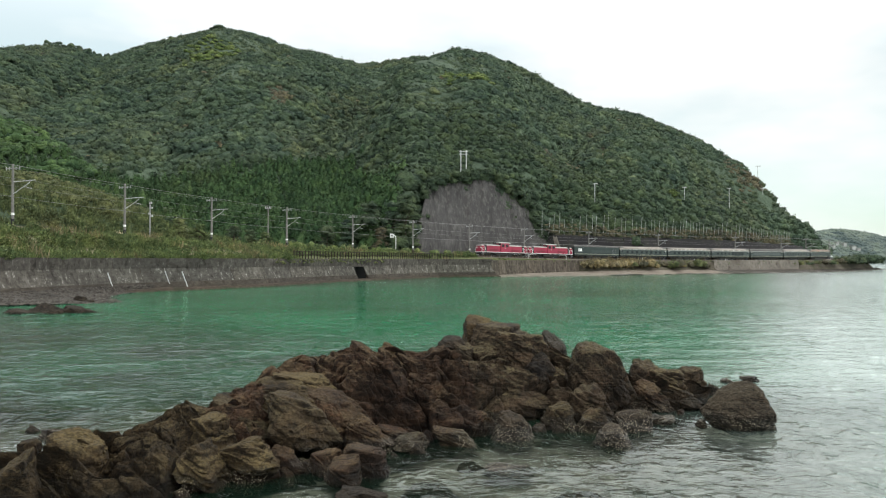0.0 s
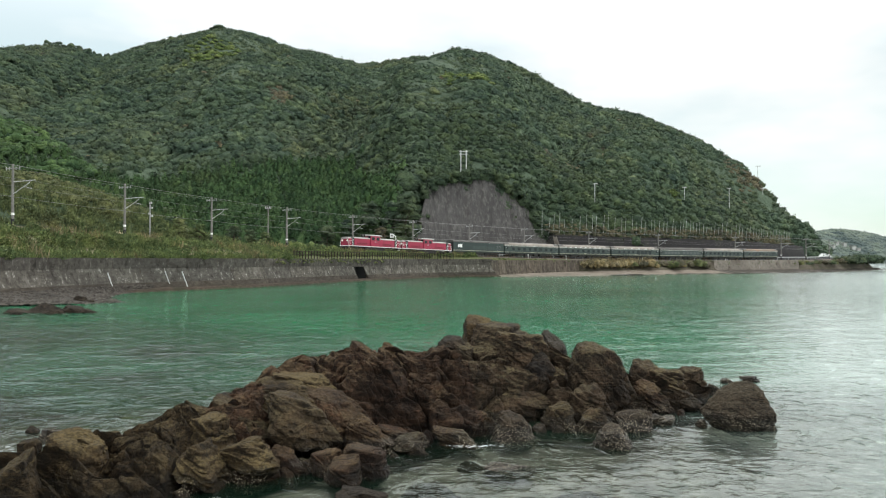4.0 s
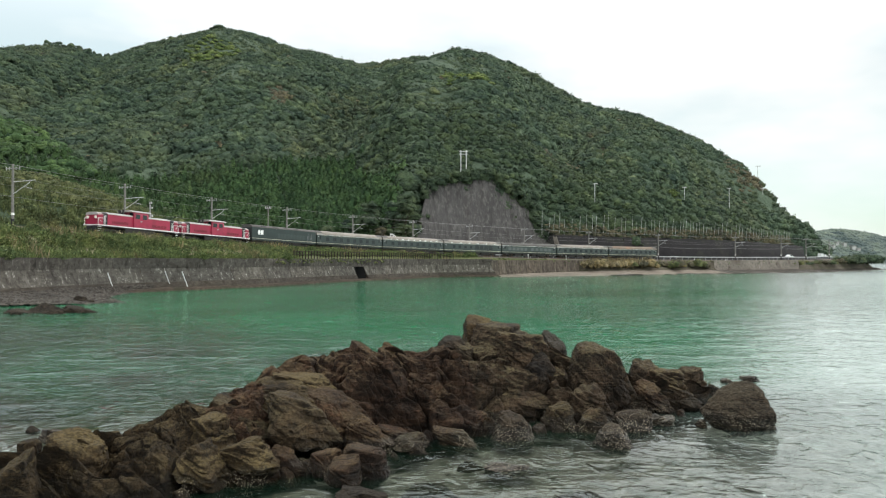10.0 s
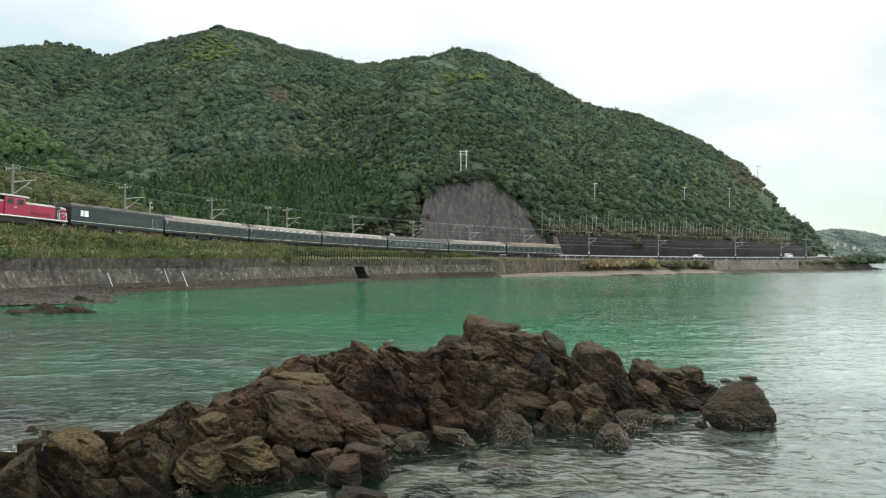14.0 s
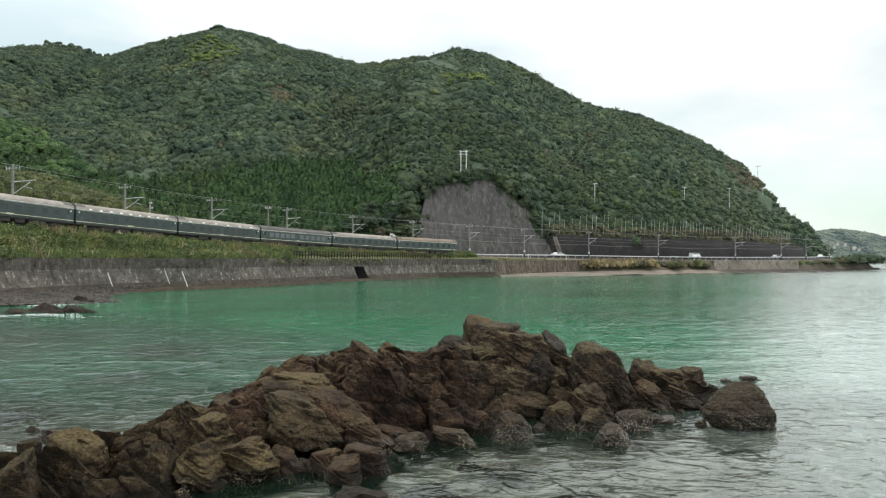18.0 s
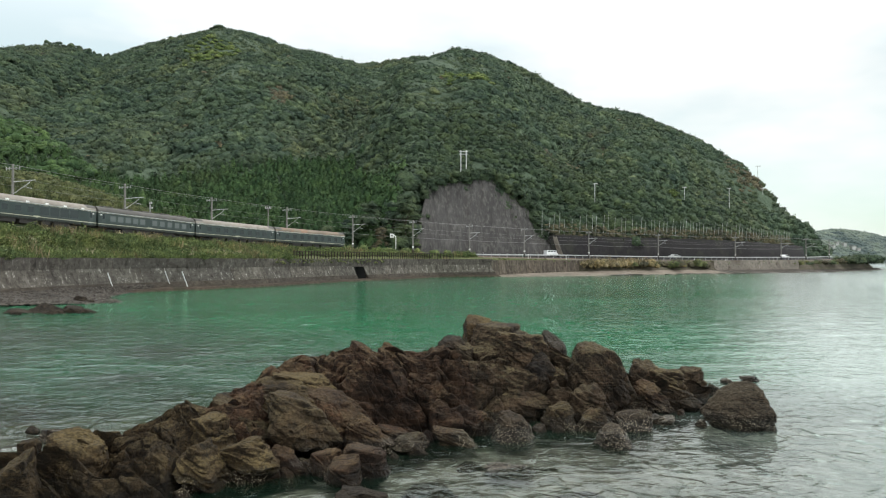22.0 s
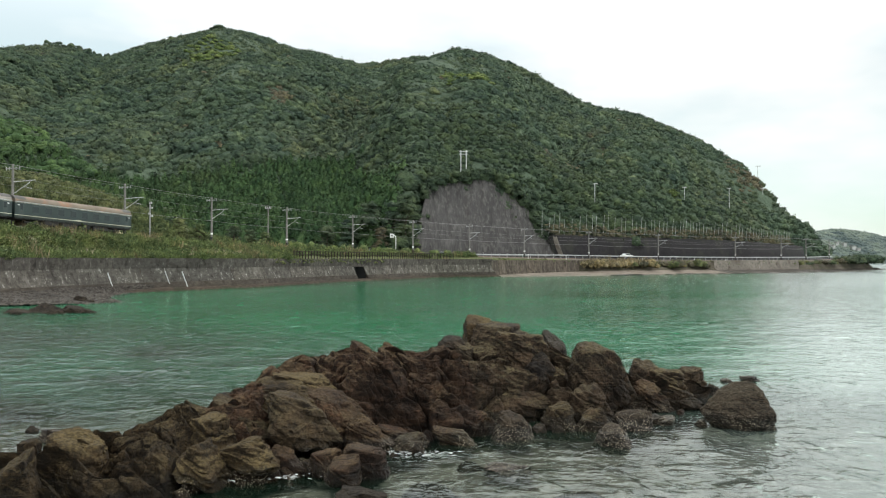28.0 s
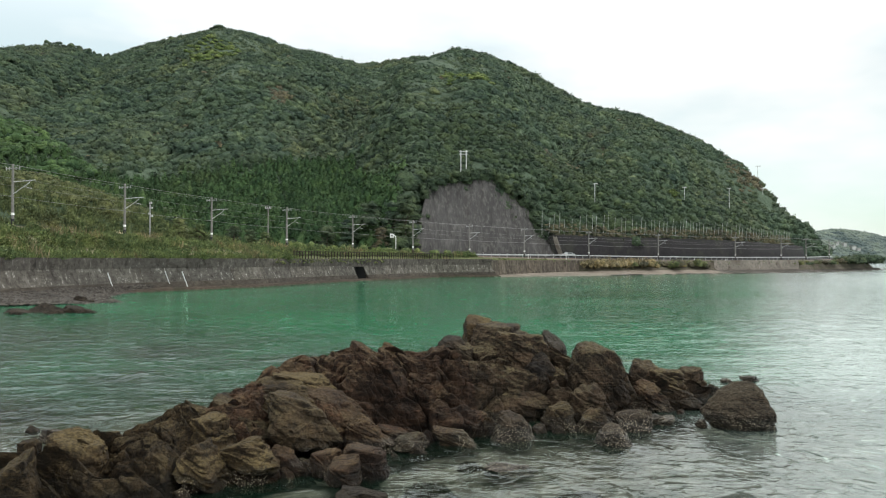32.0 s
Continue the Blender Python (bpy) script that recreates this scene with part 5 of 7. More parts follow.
def boulder(x, y, z, w, d, h, material=None, seed=0, label="", name="boulder", sharp=1.0, level=0, taper=0.12, hard=70, lean=0.16, rugged=0.13, brow=0.9, top=0.8):
    """An angular boulder of that width, depth and height round its centre; it reaches some way down."""
    z, h = z - 0.14 * h, h * 1.28
    rng = random.Random(seed * 77 + 5)
    level = level or (5 if max(w, h) > 0.42 else 4)
    v, f = BALLS[level]
    planes = [(Vector((rng.uniform(-0.55, 0.55), rng.uniform(-0.55, 0.15), 1)).normalized(), top * rng.uniform(0.88, 1.12))]
    count = rng.randint(6, 8)
    for k in range(count):
        a = 6.283 * (k + rng.uniform(-0.35, 0.35)) / count
        planes.append((Vector((math.cos(a), math.sin(a), rng.uniform(-0.15, brow))).normalized(), rng.uniform(0.72, 0.98)))
    q = np.zeros(len(v))
    for n, far in planes:
        q += np.clip(v @ np.array(n[:]) / far, 0.0, None) ** hard
    r = 1.0 / np.maximum(q, 1e-4) ** (1 / hard)
    p = v * np.minimum(r, 1.5)[:, None]
    off = Vector((rng.uniform(-50, 50), rng.uniform(-50, 50), rng.uniform(-50, 50)))
    size = 0.5 * max(w, h)
    for k in range(len(p)):
        c = Vector(p[k].tolist())
        e = c * size
        grow = rugged * noise.fractal(e * 1.5 + off, 0.9, 2.1, 4) + 0.024 * noise.fractal(e * 7.0 + off, 0.75, 2.2, 3)
        # beds that dip the same way through the whole outcrop stand out as small ledges
        bed = e.x * 0.5 - e.y * 0.15 + e.z * 0.85
        grow += 0.05 * ((bed * 2.6 + 0.5 * noise.noise(e * 1.2 + off)) % 1.0 - 0.5)
        grow += 0.08 * sharp * (abs(noise.noise(Vector((bed * 4.2, e.y * 0.8, e.x * 0.9)) + off)) - 0.25)
        grow += 0.03 * sharp * noise.noise(Vector((bed * 11.0, e.y * 1.5, e.x * 1.5)) + off)
        p[k] *= max(0.65, min(1.35, 1 + grow / max(size, 0.45)))
    low, high = p.min(0), p.max(0)
    p = (p - (low + high) / 2) / ((high - low) / 2)
    p[:, :2] *= (1.0 - taper * (p[:, 2:3] + 0.5))
    p[:, 0] -= lean * p[:, 2]
    p *= np.array([w * 0.5, d * 0.5, h * 0.5])
    me = bpy.data.meshes.new(name)
    me.from_pydata((p + [x, y, z]).tolist(), [], f.tolist())
    me.materials.append(material or M_ROCK)
    ob = new(name, me)
    return tagged(ob, label or "angular brown shore boulder with rough weathered faces", "rock", "boulders of the outcrop")


boulder(-7.18, 12.95, 0.47, 0.85, 0.85, 1.04, M_ROCK_TAN, 1, "olive-brown shore boulder with lichen on top", sharp=0.9, hard=10, brow=0.4, top=0.45, lean=0.0)
boulder(-7.64, 14.14, 0.70, 0.47, 0.44, 0.40, M_ROCK_TAN, 2, "olive-brown shore boulder with lichen on top")
boulder(-6.67, 14.02, 0.54, 1.20, 1.20, 1.14, M_ROCK_TAN, 3, "olive-brown shore boulder with lichen on top", sharp=0.9, hard=9, brow=0.45, top=0.5, lean=0.0)
boulder(-9.18, 17.97, 0.11, 0.66, 0.53, 0.32, M_ROCK_RED, 4, "red-brown jagged layered shore rock")
boulder(-10.10, 18.84, 0.04, 0.33, 0.27, 0.17, M_ROCK_DARK, 5, "dark wet shore rock at the waterline")
boulder(-3.74, 14.88, 0.32, 1.22, 0.97, 0.72, M_ROCK_RED, 22, "red-brown jagged layered shore rock")
boulder(-3.12, 15.25, 0.24, 0.90, 0.72, 0.56, M_ROCK_RED, 23, "red-brown jagged layered shore rock")
boulder(-2.56, 16.97, 0.55, 1.15, 0.94, 1.15, M_ROCK_RED, 25, "red-brown jagged layered shore rock")
boulder(-2.10, 19.83, 1.77, 0.84, 0.80, 0.73, M_ROCK_RED, 28, "red-brown jagged layered shore rock")
boulder(-1.38, 20.05, 1.57, 1.06, 1.06, 0.97, M_ROCK_RED, 29, "red-brown jagged layered shore rock")
boulder(-1.45, 13.71, 0.05, 1.00, 0.80, 0.20, M_ROCK_DARK, 42, "dark wet shore rock at the waterline")
boulder(5.49, 19.82, 0.10, 0.76, 0.61, 0.26, M_ROCK, 70)
boulder(1.10, 22.45, 2.16, 1.09, 1.00, 0.89, M_ROCK_TAN, 201, "tan weathered block perched on the outcrop", sharp=0.2, taper=0.04, hard=20, lean=0.05, rugged=0.04, brow=0.5, top=0.6)
boulder(1.55, 22.00, 1.91, 1.65, 1.64, 0.98, M_ROCK, 202, "large brown planar-faced block of the outcrop", sharp=0.2, taper=0.04, hard=20, lean=-0.1, rugged=0.04, brow=0.5, top=0.6)
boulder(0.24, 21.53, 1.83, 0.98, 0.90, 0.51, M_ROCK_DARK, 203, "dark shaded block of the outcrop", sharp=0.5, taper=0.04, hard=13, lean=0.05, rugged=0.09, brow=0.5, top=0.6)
boulder(0.60, 21.20, 1.60, 0.70, 0.80, 0.68, M_ROCK, 204, "large brown planar-faced block of the outcrop", sharp=0.5, taper=0.04, hard=13, lean=0.05, rugged=0.09, brow=0.5, top=0.6)
boulder(2.30, 21.93, 1.53, 1.77, 1.90, 1.41, M_ROCK, 205, "large brown planar-faced block of the outcrop", sharp=1.2, taper=0.08, hard=14, lean=0.35, rugged=0.13, brow=0.6, top=0.55)
# shaded right faces and undercuts get their shade from the dark rock colour
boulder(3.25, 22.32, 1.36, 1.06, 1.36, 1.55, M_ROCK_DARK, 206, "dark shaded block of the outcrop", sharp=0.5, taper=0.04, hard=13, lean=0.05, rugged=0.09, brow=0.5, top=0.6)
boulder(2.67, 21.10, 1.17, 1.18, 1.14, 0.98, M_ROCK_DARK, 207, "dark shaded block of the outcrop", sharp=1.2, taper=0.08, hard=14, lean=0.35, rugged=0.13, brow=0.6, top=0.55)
boulder(4.23, 21.78, 0.97, 2.39, 2.01, 1.86, M_ROCK, 258, "large brown planar-faced block of the outcrop", sharp=0.8, taper=0.12, hard=11, lean=0.12, rugged=0.1, brow=0.8, top=0.62)
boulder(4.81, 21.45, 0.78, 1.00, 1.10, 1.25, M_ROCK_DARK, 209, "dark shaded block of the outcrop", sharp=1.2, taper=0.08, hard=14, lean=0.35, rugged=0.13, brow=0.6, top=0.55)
boulder(1.91, 20.47, 0.78, 1.97, 1.59, 1.13, M_ROCK, 210, "large brown planar-faced block of the outcrop", sharp=1.2, taper=0.08, hard=14, lean=0.35, rugged=0.13, brow=0.6, top=0.55)
boulder(6.00, 22.60, 0.74, 1.16, 1.20, 1.14, M_ROCK, 211, "large brown planar-faced block of the outcrop", sharp=0.5, taper=0.04, hard=13, lean=0.05, rugged=0.09, brow=0.5, top=0.6)
boulder(6.75, 22.38, 0.51, 1.56, 1.50, 1.06, M_ROCK, 212, "large brown planar-faced block of the outcrop", sharp=1.2, taper=0.08, hard=14, lean=0.35, rugged=0.13, brow=0.6, top=0.55)
boulder(5.76, 21.60, 0.41, 1.29, 1.20, 0.92, M_ROCK_RED, 213, "large brown planar-faced block of the outcrop", sharp=1.2, taper=0.08, hard=14, lean=0.35, rugged=0.13, brow=0.6, top=0.55)
boulder(7.70, 23.62, 0.58, 0.97, 0.90, 0.69, M_ROCK, 214, "large brown planar-faced block of the outcrop", sharp=0.5, taper=0.04, hard=13, lean=0.05, rugged=0.09, brow=0.5, top=0.6)
boulder(6.83, 21.65, 0.29, 1.11, 1.00, 0.55, M_ROCK_DARK, 215, "dark shaded block of the outcrop", sharp=1.2, taper=0.08, hard=14, lean=0.35, rugged=0.13, brow=0.6, top=0.55)
boulder(3.77, 19.83, 0.58, 1.14, 0.90, 0.91, M_ROCK, 216, "large brown planar-faced block of the outcrop", sharp=1.2, taper=0.1, hard=14, lean=0.35, rugged=0.1, brow=0.75, top=0.62)
boulder(2.86, 19.10, 0.35, 0.98, 0.80, 0.63, M_ROCK_OLIVE, 217, "rounded brown boulder at the outcrop's foot", sharp=0.3, taper=0.1, hard=7, lean=0.0, rugged=0.1, brow=0.75, top=0.62)
boulder(1.66, 18.15, 0.25, 1.12, 1.00, 0.72, M_ROCK_RING, 218, "brown boulder crusted with pale barnacles", sharp=0.3, taper=0.1, hard=7, lean=0.0, rugged=0.1, brow=0.75, top=0.62)
boulder(3.75, 19.00, 0.24, 0.99, 0.80, 0.64, M_ROCK, 219, "rounded brown boulder at the outcrop's foot", sharp=0.3, taper=0.1, hard=7, lean=0.0, rugged=0.1, brow=0.75, top=0.62)
boulder(3.90, 17.50, 0.20, 0.89, 0.80, 0.49, M_ROCK_RING, 220, "brown boulder crusted with pale barnacles", sharp=0.3, taper=0.1, hard=7, lean=0.0, rugged=0.1, brow=0.75, top=0.62)
boulder(4.72, 19.12, 0.17, 1.18, 0.90, 0.58, M_ROCK_RING, 221, "brown boulder crusted with pale barnacles", sharp=0.3, taper=0.1, hard=7, lean=0.0, rugged=0.1, brow=0.75, top=0.62)
boulder(5.68, 19.78, 0.03, 0.73, 0.70, 0.29, M_ROCK_RING, 222, "brown boulder crusted with pale barnacles", sharp=0.3, taper=0.0, hard=7, lean=0.0, rugged=0.06, brow=0.4, top=0.55)
boulder(0.27, 17.60, 0.14, 0.95, 0.80, 0.46, M_ROCK, 223, "rounded brown boulder at the outcrop's foot", sharp=1.2, taper=0.08, hard=14, lean=0.35, rugged=0.13, brow=0.6, top=0.55)
boulder(7.38, 19.38, 0.59, 1.80, 1.50, 1.11, M_ROCK_RING, 71, "large isolated boulder ringed with pale barnacles", sharp=0.3, taper=0.1, hard=7, lean=0.1, rugged=0.07, brow=0.75, top=0.6)
boulder(-3.78, 17.47, 1.18, 2.15, 1.57, 0.70, M_ROCK_TAN, 231, "flat tan-topped slab with lichen", sharp=1.2, taper=0.05, hard=20, lean=0.12, rugged=0.10)
boulder(-4.32, 16.55, 0.84, 1.61, 1.57, 0.92, M_ROCK_OLIVE, 232, "olive-tan weathered block with dark crevices", sharp=1.2, taper=0.08, hard=14, lean=0.35, rugged=0.13, brow=0.6, top=0.55)
boulder(-3.07, 16.25, 0.88, 1.57, 1.60, 1.08, M_ROCK_OLIVE, 233, "olive-tan weathered block with dark crevices", sharp=1.2, taper=0.08, hard=14, lean=0.35, rugged=0.13, brow=0.6, top=0.55)
boulder(-3.25, 17.95, 1.21, 1.70, 1.40, 0.78, M_ROCK_TAN, 234, "flat tan-topped slab with lichen", sharp=1.2, taper=0.08, hard=14, lean=0.35, rugged=0.13, brow=0.6, top=0.55)
boulder(-2.48, 17.30, 0.95, 1.37, 1.37, 0.86, M_ROCK_RED, 235, "dark shaded block of the outcrop", sharp=1.2, taper=0.08, hard=14, lean=0.35, rugged=0.13, brow=0.6, top=0.55)
boulder(-4.63, 15.48, 0.72, 0.96, 1.23, 0.79, M_ROCK_TAN, 236, "olive-tan weathered block with dark crevices", sharp=1.2, taper=0.08, hard=14, lean=0.35, rugged=0.13, brow=0.6, top=0.55)
boulder(-3.69, 14.65, 0.55, 1.09, 1.07, 0.59, M_ROCK_TAN, 237, "olive-tan weathered block with dark crevices", sharp=1.2, taper=0.08, hard=14, lean=0.35, rugged=0.13, brow=0.6, top=0.55)
boulder(-4.54, 14.25, 0.48, 0.98, 1.10, 0.72, M_ROCK_TAN, 238, "olive-tan weathered block with dark crevices", sharp=1.2, taper=0.08, hard=14, lean=0.35, rugged=0.13, brow=0.6, top=0.55)
boulder(-2.34, 15.10, 0.29, 0.71, 0.80, 0.42, M_ROCK_RED, 239, "rounded brown boulder at the outcrop's foot", sharp=0.3, taper=0.0, hard=7, lean=0.0, rugged=0.06, brow=0.4, top=0.55)
boulder(-1.57, 15.15, 0.25, 1.07, 1.05, 0.68, M_ROCK_RED, 240, "rounded brown boulder at the outcrop's foot", sharp=0.3, taper=0.0, hard=7, lean=0.0, rugged=0.06, brow=0.4, top=0.55)
boulder(-1.90, 14.50, 0.26, 0.74, 0.80, 0.49, M_ROCK_RED, 241, "rounded brown boulder at the outcrop's foot", sharp=0.3, taper=0.0, hard=7, lean=0.0, rugged=0.06, brow=0.4, top=0.55)
boulder(-1.70, 16.75, 0.51, 1.10, 1.00, 0.67, M_ROCK_RED, 242, "large brown planar-faced block of the outcrop", sharp=1.2, taper=0.08, hard=14, lean=0.35, rugged=0.13, brow=0.6, top=0.55)
boulder(-0.73, 17.03, 0.20, 0.87, 0.90, 0.31, M_ROCK, 243, "rounded brown boulder at the outcrop's foot", sharp=0.3, taper=0.0, hard=7, lean=0.0, rugged=0.06, brow=0.4, top=0.55)
boulder(-1.08, 17.53, 0.21, 1.03, 0.90, 0.45, M_ROCK_RED, 244, "rounded brown boulder at the outcrop's foot", sharp=1.2, taper=0.08, hard=14, lean=0.35, rugged=0.13, brow=0.6, top=0.55)
boulder(6.54, 19.42, 0.07, 0.32, 0.25, 0.20, M_ROCK, 72)
boulder(10.66, 26.63, 0.08, 0.75, 0.60, 0.22, M_ROCK, 73)
boulder(9.77, 26.34, 0.06, 0.43, 0.34, 0.18, M_ROCK, 74)
boulder(8.44, 23.91, 0.16, 0.49, 0.43, 0.39, M_ROCK, 75)


FRONT = [(-8.1, 12.9), (-6.8, 12.8), (-5.7, 12.8), (-4.9, 13.4), (-4.8, 14.2), (-4.2, 14.7), (-3.4, 15.0), (-2.8, 15.6), (-2.2, 16.2), (-1.4, 17.1), (-0.6, 17.3), (0.2, 17.7), (1.2, 18.2), (2.4, 19.2),
         (3.1, 19.5), (4.1, 19.9), (5.0, 20.6), (5.9, 21.2), (6.9, 21.7), (7.9, 22.6)]
CREST = [(-8.9, 14.6, 0.29), (-7.8, 14.6, 0.37), (-6.95, 14.8, 0.54), (-6.42, 14.6, 0.86), (-6.13, 15.2, 1.0), (-5.66, 15.8, 1.15), (-5.38, 16, 1.25), (-5.09, 16.4, 1.03), (-4.78, 16.8, 1.2), (-4.41, 17.3, 1.39), (-4.1, 17.9, 1.61), (-3.71, 18.6, 1.82), (-3.04, 19.2, 1.84), (-2.36, 19.7, 2.01), (-1.9, 19.9, 1.83), (-1.4, 20.1, 1.92), (-0.66, 20.3, 1.75), (0.09, 20.7, 1.84), (0.73, 21.4, 1.82), (1.54, 21.8, 1.82), (2.37, 22.0, 1.70), (3.06, 22.2, 1.62), (3.65, 22.3, 1.30), (4.21, 22.2, 1.25), (4.85, 22.1, 1.0), (5.31, 22, 0.7), (6.24, 22.4, 0.45), (7.16, 22.7, 0.25), (7.8, 22.8, -0.04)]


def facets(a, b, cells, size, long, saw, lift, crack, wide, seed):
    """Heights of a broken surface: long plates that overlap like shingles, with open joints between them."""
    rng = np.random.default_rng(seed)
    sa, sb = rng.uniform(a.min(), a.max(), cells), rng.uniform(b.min(), b.max(), cells)
    tilt, lean, up_ = saw * rng.uniform(0.3, 1.4, cells), rng.normal(size=cells) * saw * 0.45, rng.normal(size=cells) * lift
    turn = 0.60 + 0.28 * rng.normal(size=cells)
    wa = a + 0.14 * size * smooth_noise(a / size, b / size, seed + 1, 2.0)
    wb = b + 0.14 * size * smooth_noise(a / size, b / size, seed + 2, 2.0)
    best, second, plate = np.full(a.shape, 1e9), np.full(a.shape, 1e9), np.zeros(a.shape)
    for k in range(cells):
        c0 = max(0, int(np.searchsorted(a[0], sa[k] - 3.2 * size * long)))
        c1 = int(np.searchsorted(a[0], sa[k] + 3.2 * size * long))
        da, db = wa[:, c0:c1] - sa[k], wb[:, c0:c1] - sb[k]
        u, v = da * math.cos(turn[k]) - db * math.sin(turn[k]), da * math.sin(turn[k]) + db * math.cos(turn[k])
        q = (np.abs(u / long) ** 1.4 + np.abs(v) ** 1.4) ** (2 / 1.4)
        old, two = best[:, c0:c1], second[:, c0:c1]
        nearer = q < old
        second[:, c0:c1] = np.where(nearer, old, np.minimum(two, q))
        plate[:, c0:c1] = np.where(nearer, np.clip(tilt[k] * v + lean[k] * u, -0.4 * size, 0.4 * size) + up_[k], plate[:, c0:c1])
        best[:, c0:c1] = np.where(nearer, q, old)
    gap = np.sqrt(second) - np.sqrt(best)
    return plate - crack * np.clip(1 - gap / wide, 0, 1) ** 1.5


def outcrop():
    """The solid mass of the outcrop: front foot, crest and back foot, broken into dipping slabs."""
    n, m = 640, 150
    f = along([(x, y, -0.35) for x, y in FRONT], n)
    c = along(CREST, n)
    bk = c + np.array([-0.5, 2.4, 0])
    bk[:, 2] = -0.7
    rows = [f + (c - f) * u + np.array([0, -0.10, 0.40]) * math.sin(math.pi * u) for u in np.linspace(0, 1, m)] + [c + (bk - c) * u for u in np.linspace(0.04, 1, 36)]
    g = np.array(rows)
    a = np.broadcast_to(np.linspace(0, 21, n)[None], g.shape[:2]).copy()
    b = np.broadcast_to((np.concatenate([np.linspace(0, 4.6, m), np.linspace(4.7, 7.6, 36)]))[:, None], g.shape[:2]).copy()
    d = facets(a, b, 95, 1.05, 2.6, 0.55, 0.16, 0.26, 0.15, 64) + facets(a, b, 420, 0.45, 2.8, 0.32, 0.035, 0.06, 0.05, 68)
    d += 0.10 * smooth_noise(a, b, 72, 1.3)
    out = np.array([-0.05, -0.62, 0.72])
    ease = np.interp(b[:, 0], [0, 0.5, 3.6, 4.6, 5.2], [0.4, 1.0, 1.0, 0.35, 0.7])[:, None, None]
    flat = (g + (d[:, :, None] - 0.04) * out * ease).reshape(-1, 3)
    for p in flat:
        q = Vector(p.tolist())
        bed = q.x * 0.5 - q.y * 0.15 + q.z * 0.85
        k = 0.07 * noise.fractal(q * 2.8, 0.8, 2.1, 5) + 0.07 * (abs(noise.noise(Vector((bed * 4.2, q.y * 0.8, q.x * 0.7)))) - 0.25) + 0.04 * noise.noise(Vector((bed * 12.0, q.y * 1.5, q.x * 1.5)))
        p += out * k
    g = flat.reshape(g.shape)
    ob = tagged(new("rock_outcrop"), "jagged red-brown rock outcrop rising from the sea", "rock")
    for k in range(8):
        loft("ledge", g[:, k * 80:min(k * 80 + 81, n)], (M_ROCK_TAN, M_ROCK_TAN, M_ROCK_RED, M_ROCK_RED, M_ROCK_RED, M_ROCK, M_ROCK, M_ROCK)[k], False, ob)
    return ob


outcrop()

for x, y, w, d, h in ((-32.0, 62.0, 4.4, 2.4, 1.35), (-29.9, 61.6, 3.4, 2.0, 1.0), (-34.0, 61.2, 2.8, 1.7, 0.50), (-28.6, 61.2, 2.0, 1.3, 0.48), (-30.8, 60.2, 2.2, 1.1, 0.45), (-33.2, 59.4, 1.1, 0.7, 0.30), (-36.2, 76.5, 2.6, 1.4, 1.1), (-34.9, 75.6, 1.5, 1.0, 0.5), (-38.0, 79.0, 1.6, 1.0, 0.6)):
    boulder(x, y, 0.10, w, d, h, M_ROCK_DARK, int(abs(x) * 10), "dark jagged reef rock at the beach edge", "reef_rock", 2.4, 5, 0.3)
boulder(1.35, 15.6, -0.05, 1.2, 0.8, 0.24, M_ROCK_RING, 911, "flat barnacled rock awash at the surface", "reef_rock")
boulder(2.6, 14.3, -0.30, 1.2, 0.9, 0.4, M_ROCK_DARK, 912, "dark rock lying just under the water", "reef_rock")
boulder(-0.2, 14.9, -0.40, 1.4, 1.0, 0.45, M_ROCK, 913, "brown rock lying just under the water", "reef_rock")
boulder(0.6, 16.6, -0.38, 0.9, 0.7, 0.4, M_ROCK_DARK, 914, "dark rock lying just under the water", "reef_rock")


RB = random.Random(31)
foot = along([(x, y, 0) for x, y in FRONT], 200)
for k in range(64):
    x, y, _ = foot[RB.randint(10, 199)].tolist()
    r = RB.uniform(0.12, 0.34)
    boulder(x + RB.uniform(-0.3, 0.3), y - 0.35 + RB.uniform(-0.45, 0.4), RB.uniform(-0.02, 0.10), r * RB.uniform(1.0, 1.8), r * 1.2, r, (M_ROCK, M_ROCK_RED, M_ROCK_DARK, M_ROCK_RING)[k % 4], 1000 + k, "small loose stone at the waterline", "stone", 0.8, 4)
for k in range(54):
    s = 62 + k * 4.0 + RB.uniform(-1.5, 1.5)
    n = float(np.interp(s, bs, ns)) + RB.uniform(-0.8, 1.4)
    x, y, _ = line(s, n).tolist()
    boulder(x, y, 0.02, RB.uniform(3.0, 7.0), RB.uniform(1.2, 2.4), RB.uniform(0.35, 0.7), M_LEDGE if RB.random() < 0.7 else M_ROCK, 700 + k, "low dark rock along the waterline", "shore_rock", 1.0, 3)


# ---- foam ----
M_FOAM = plain("sea_foam", (0.62, 0.65, 0.64), 0.9, 0.0, 9.0, 0.08)


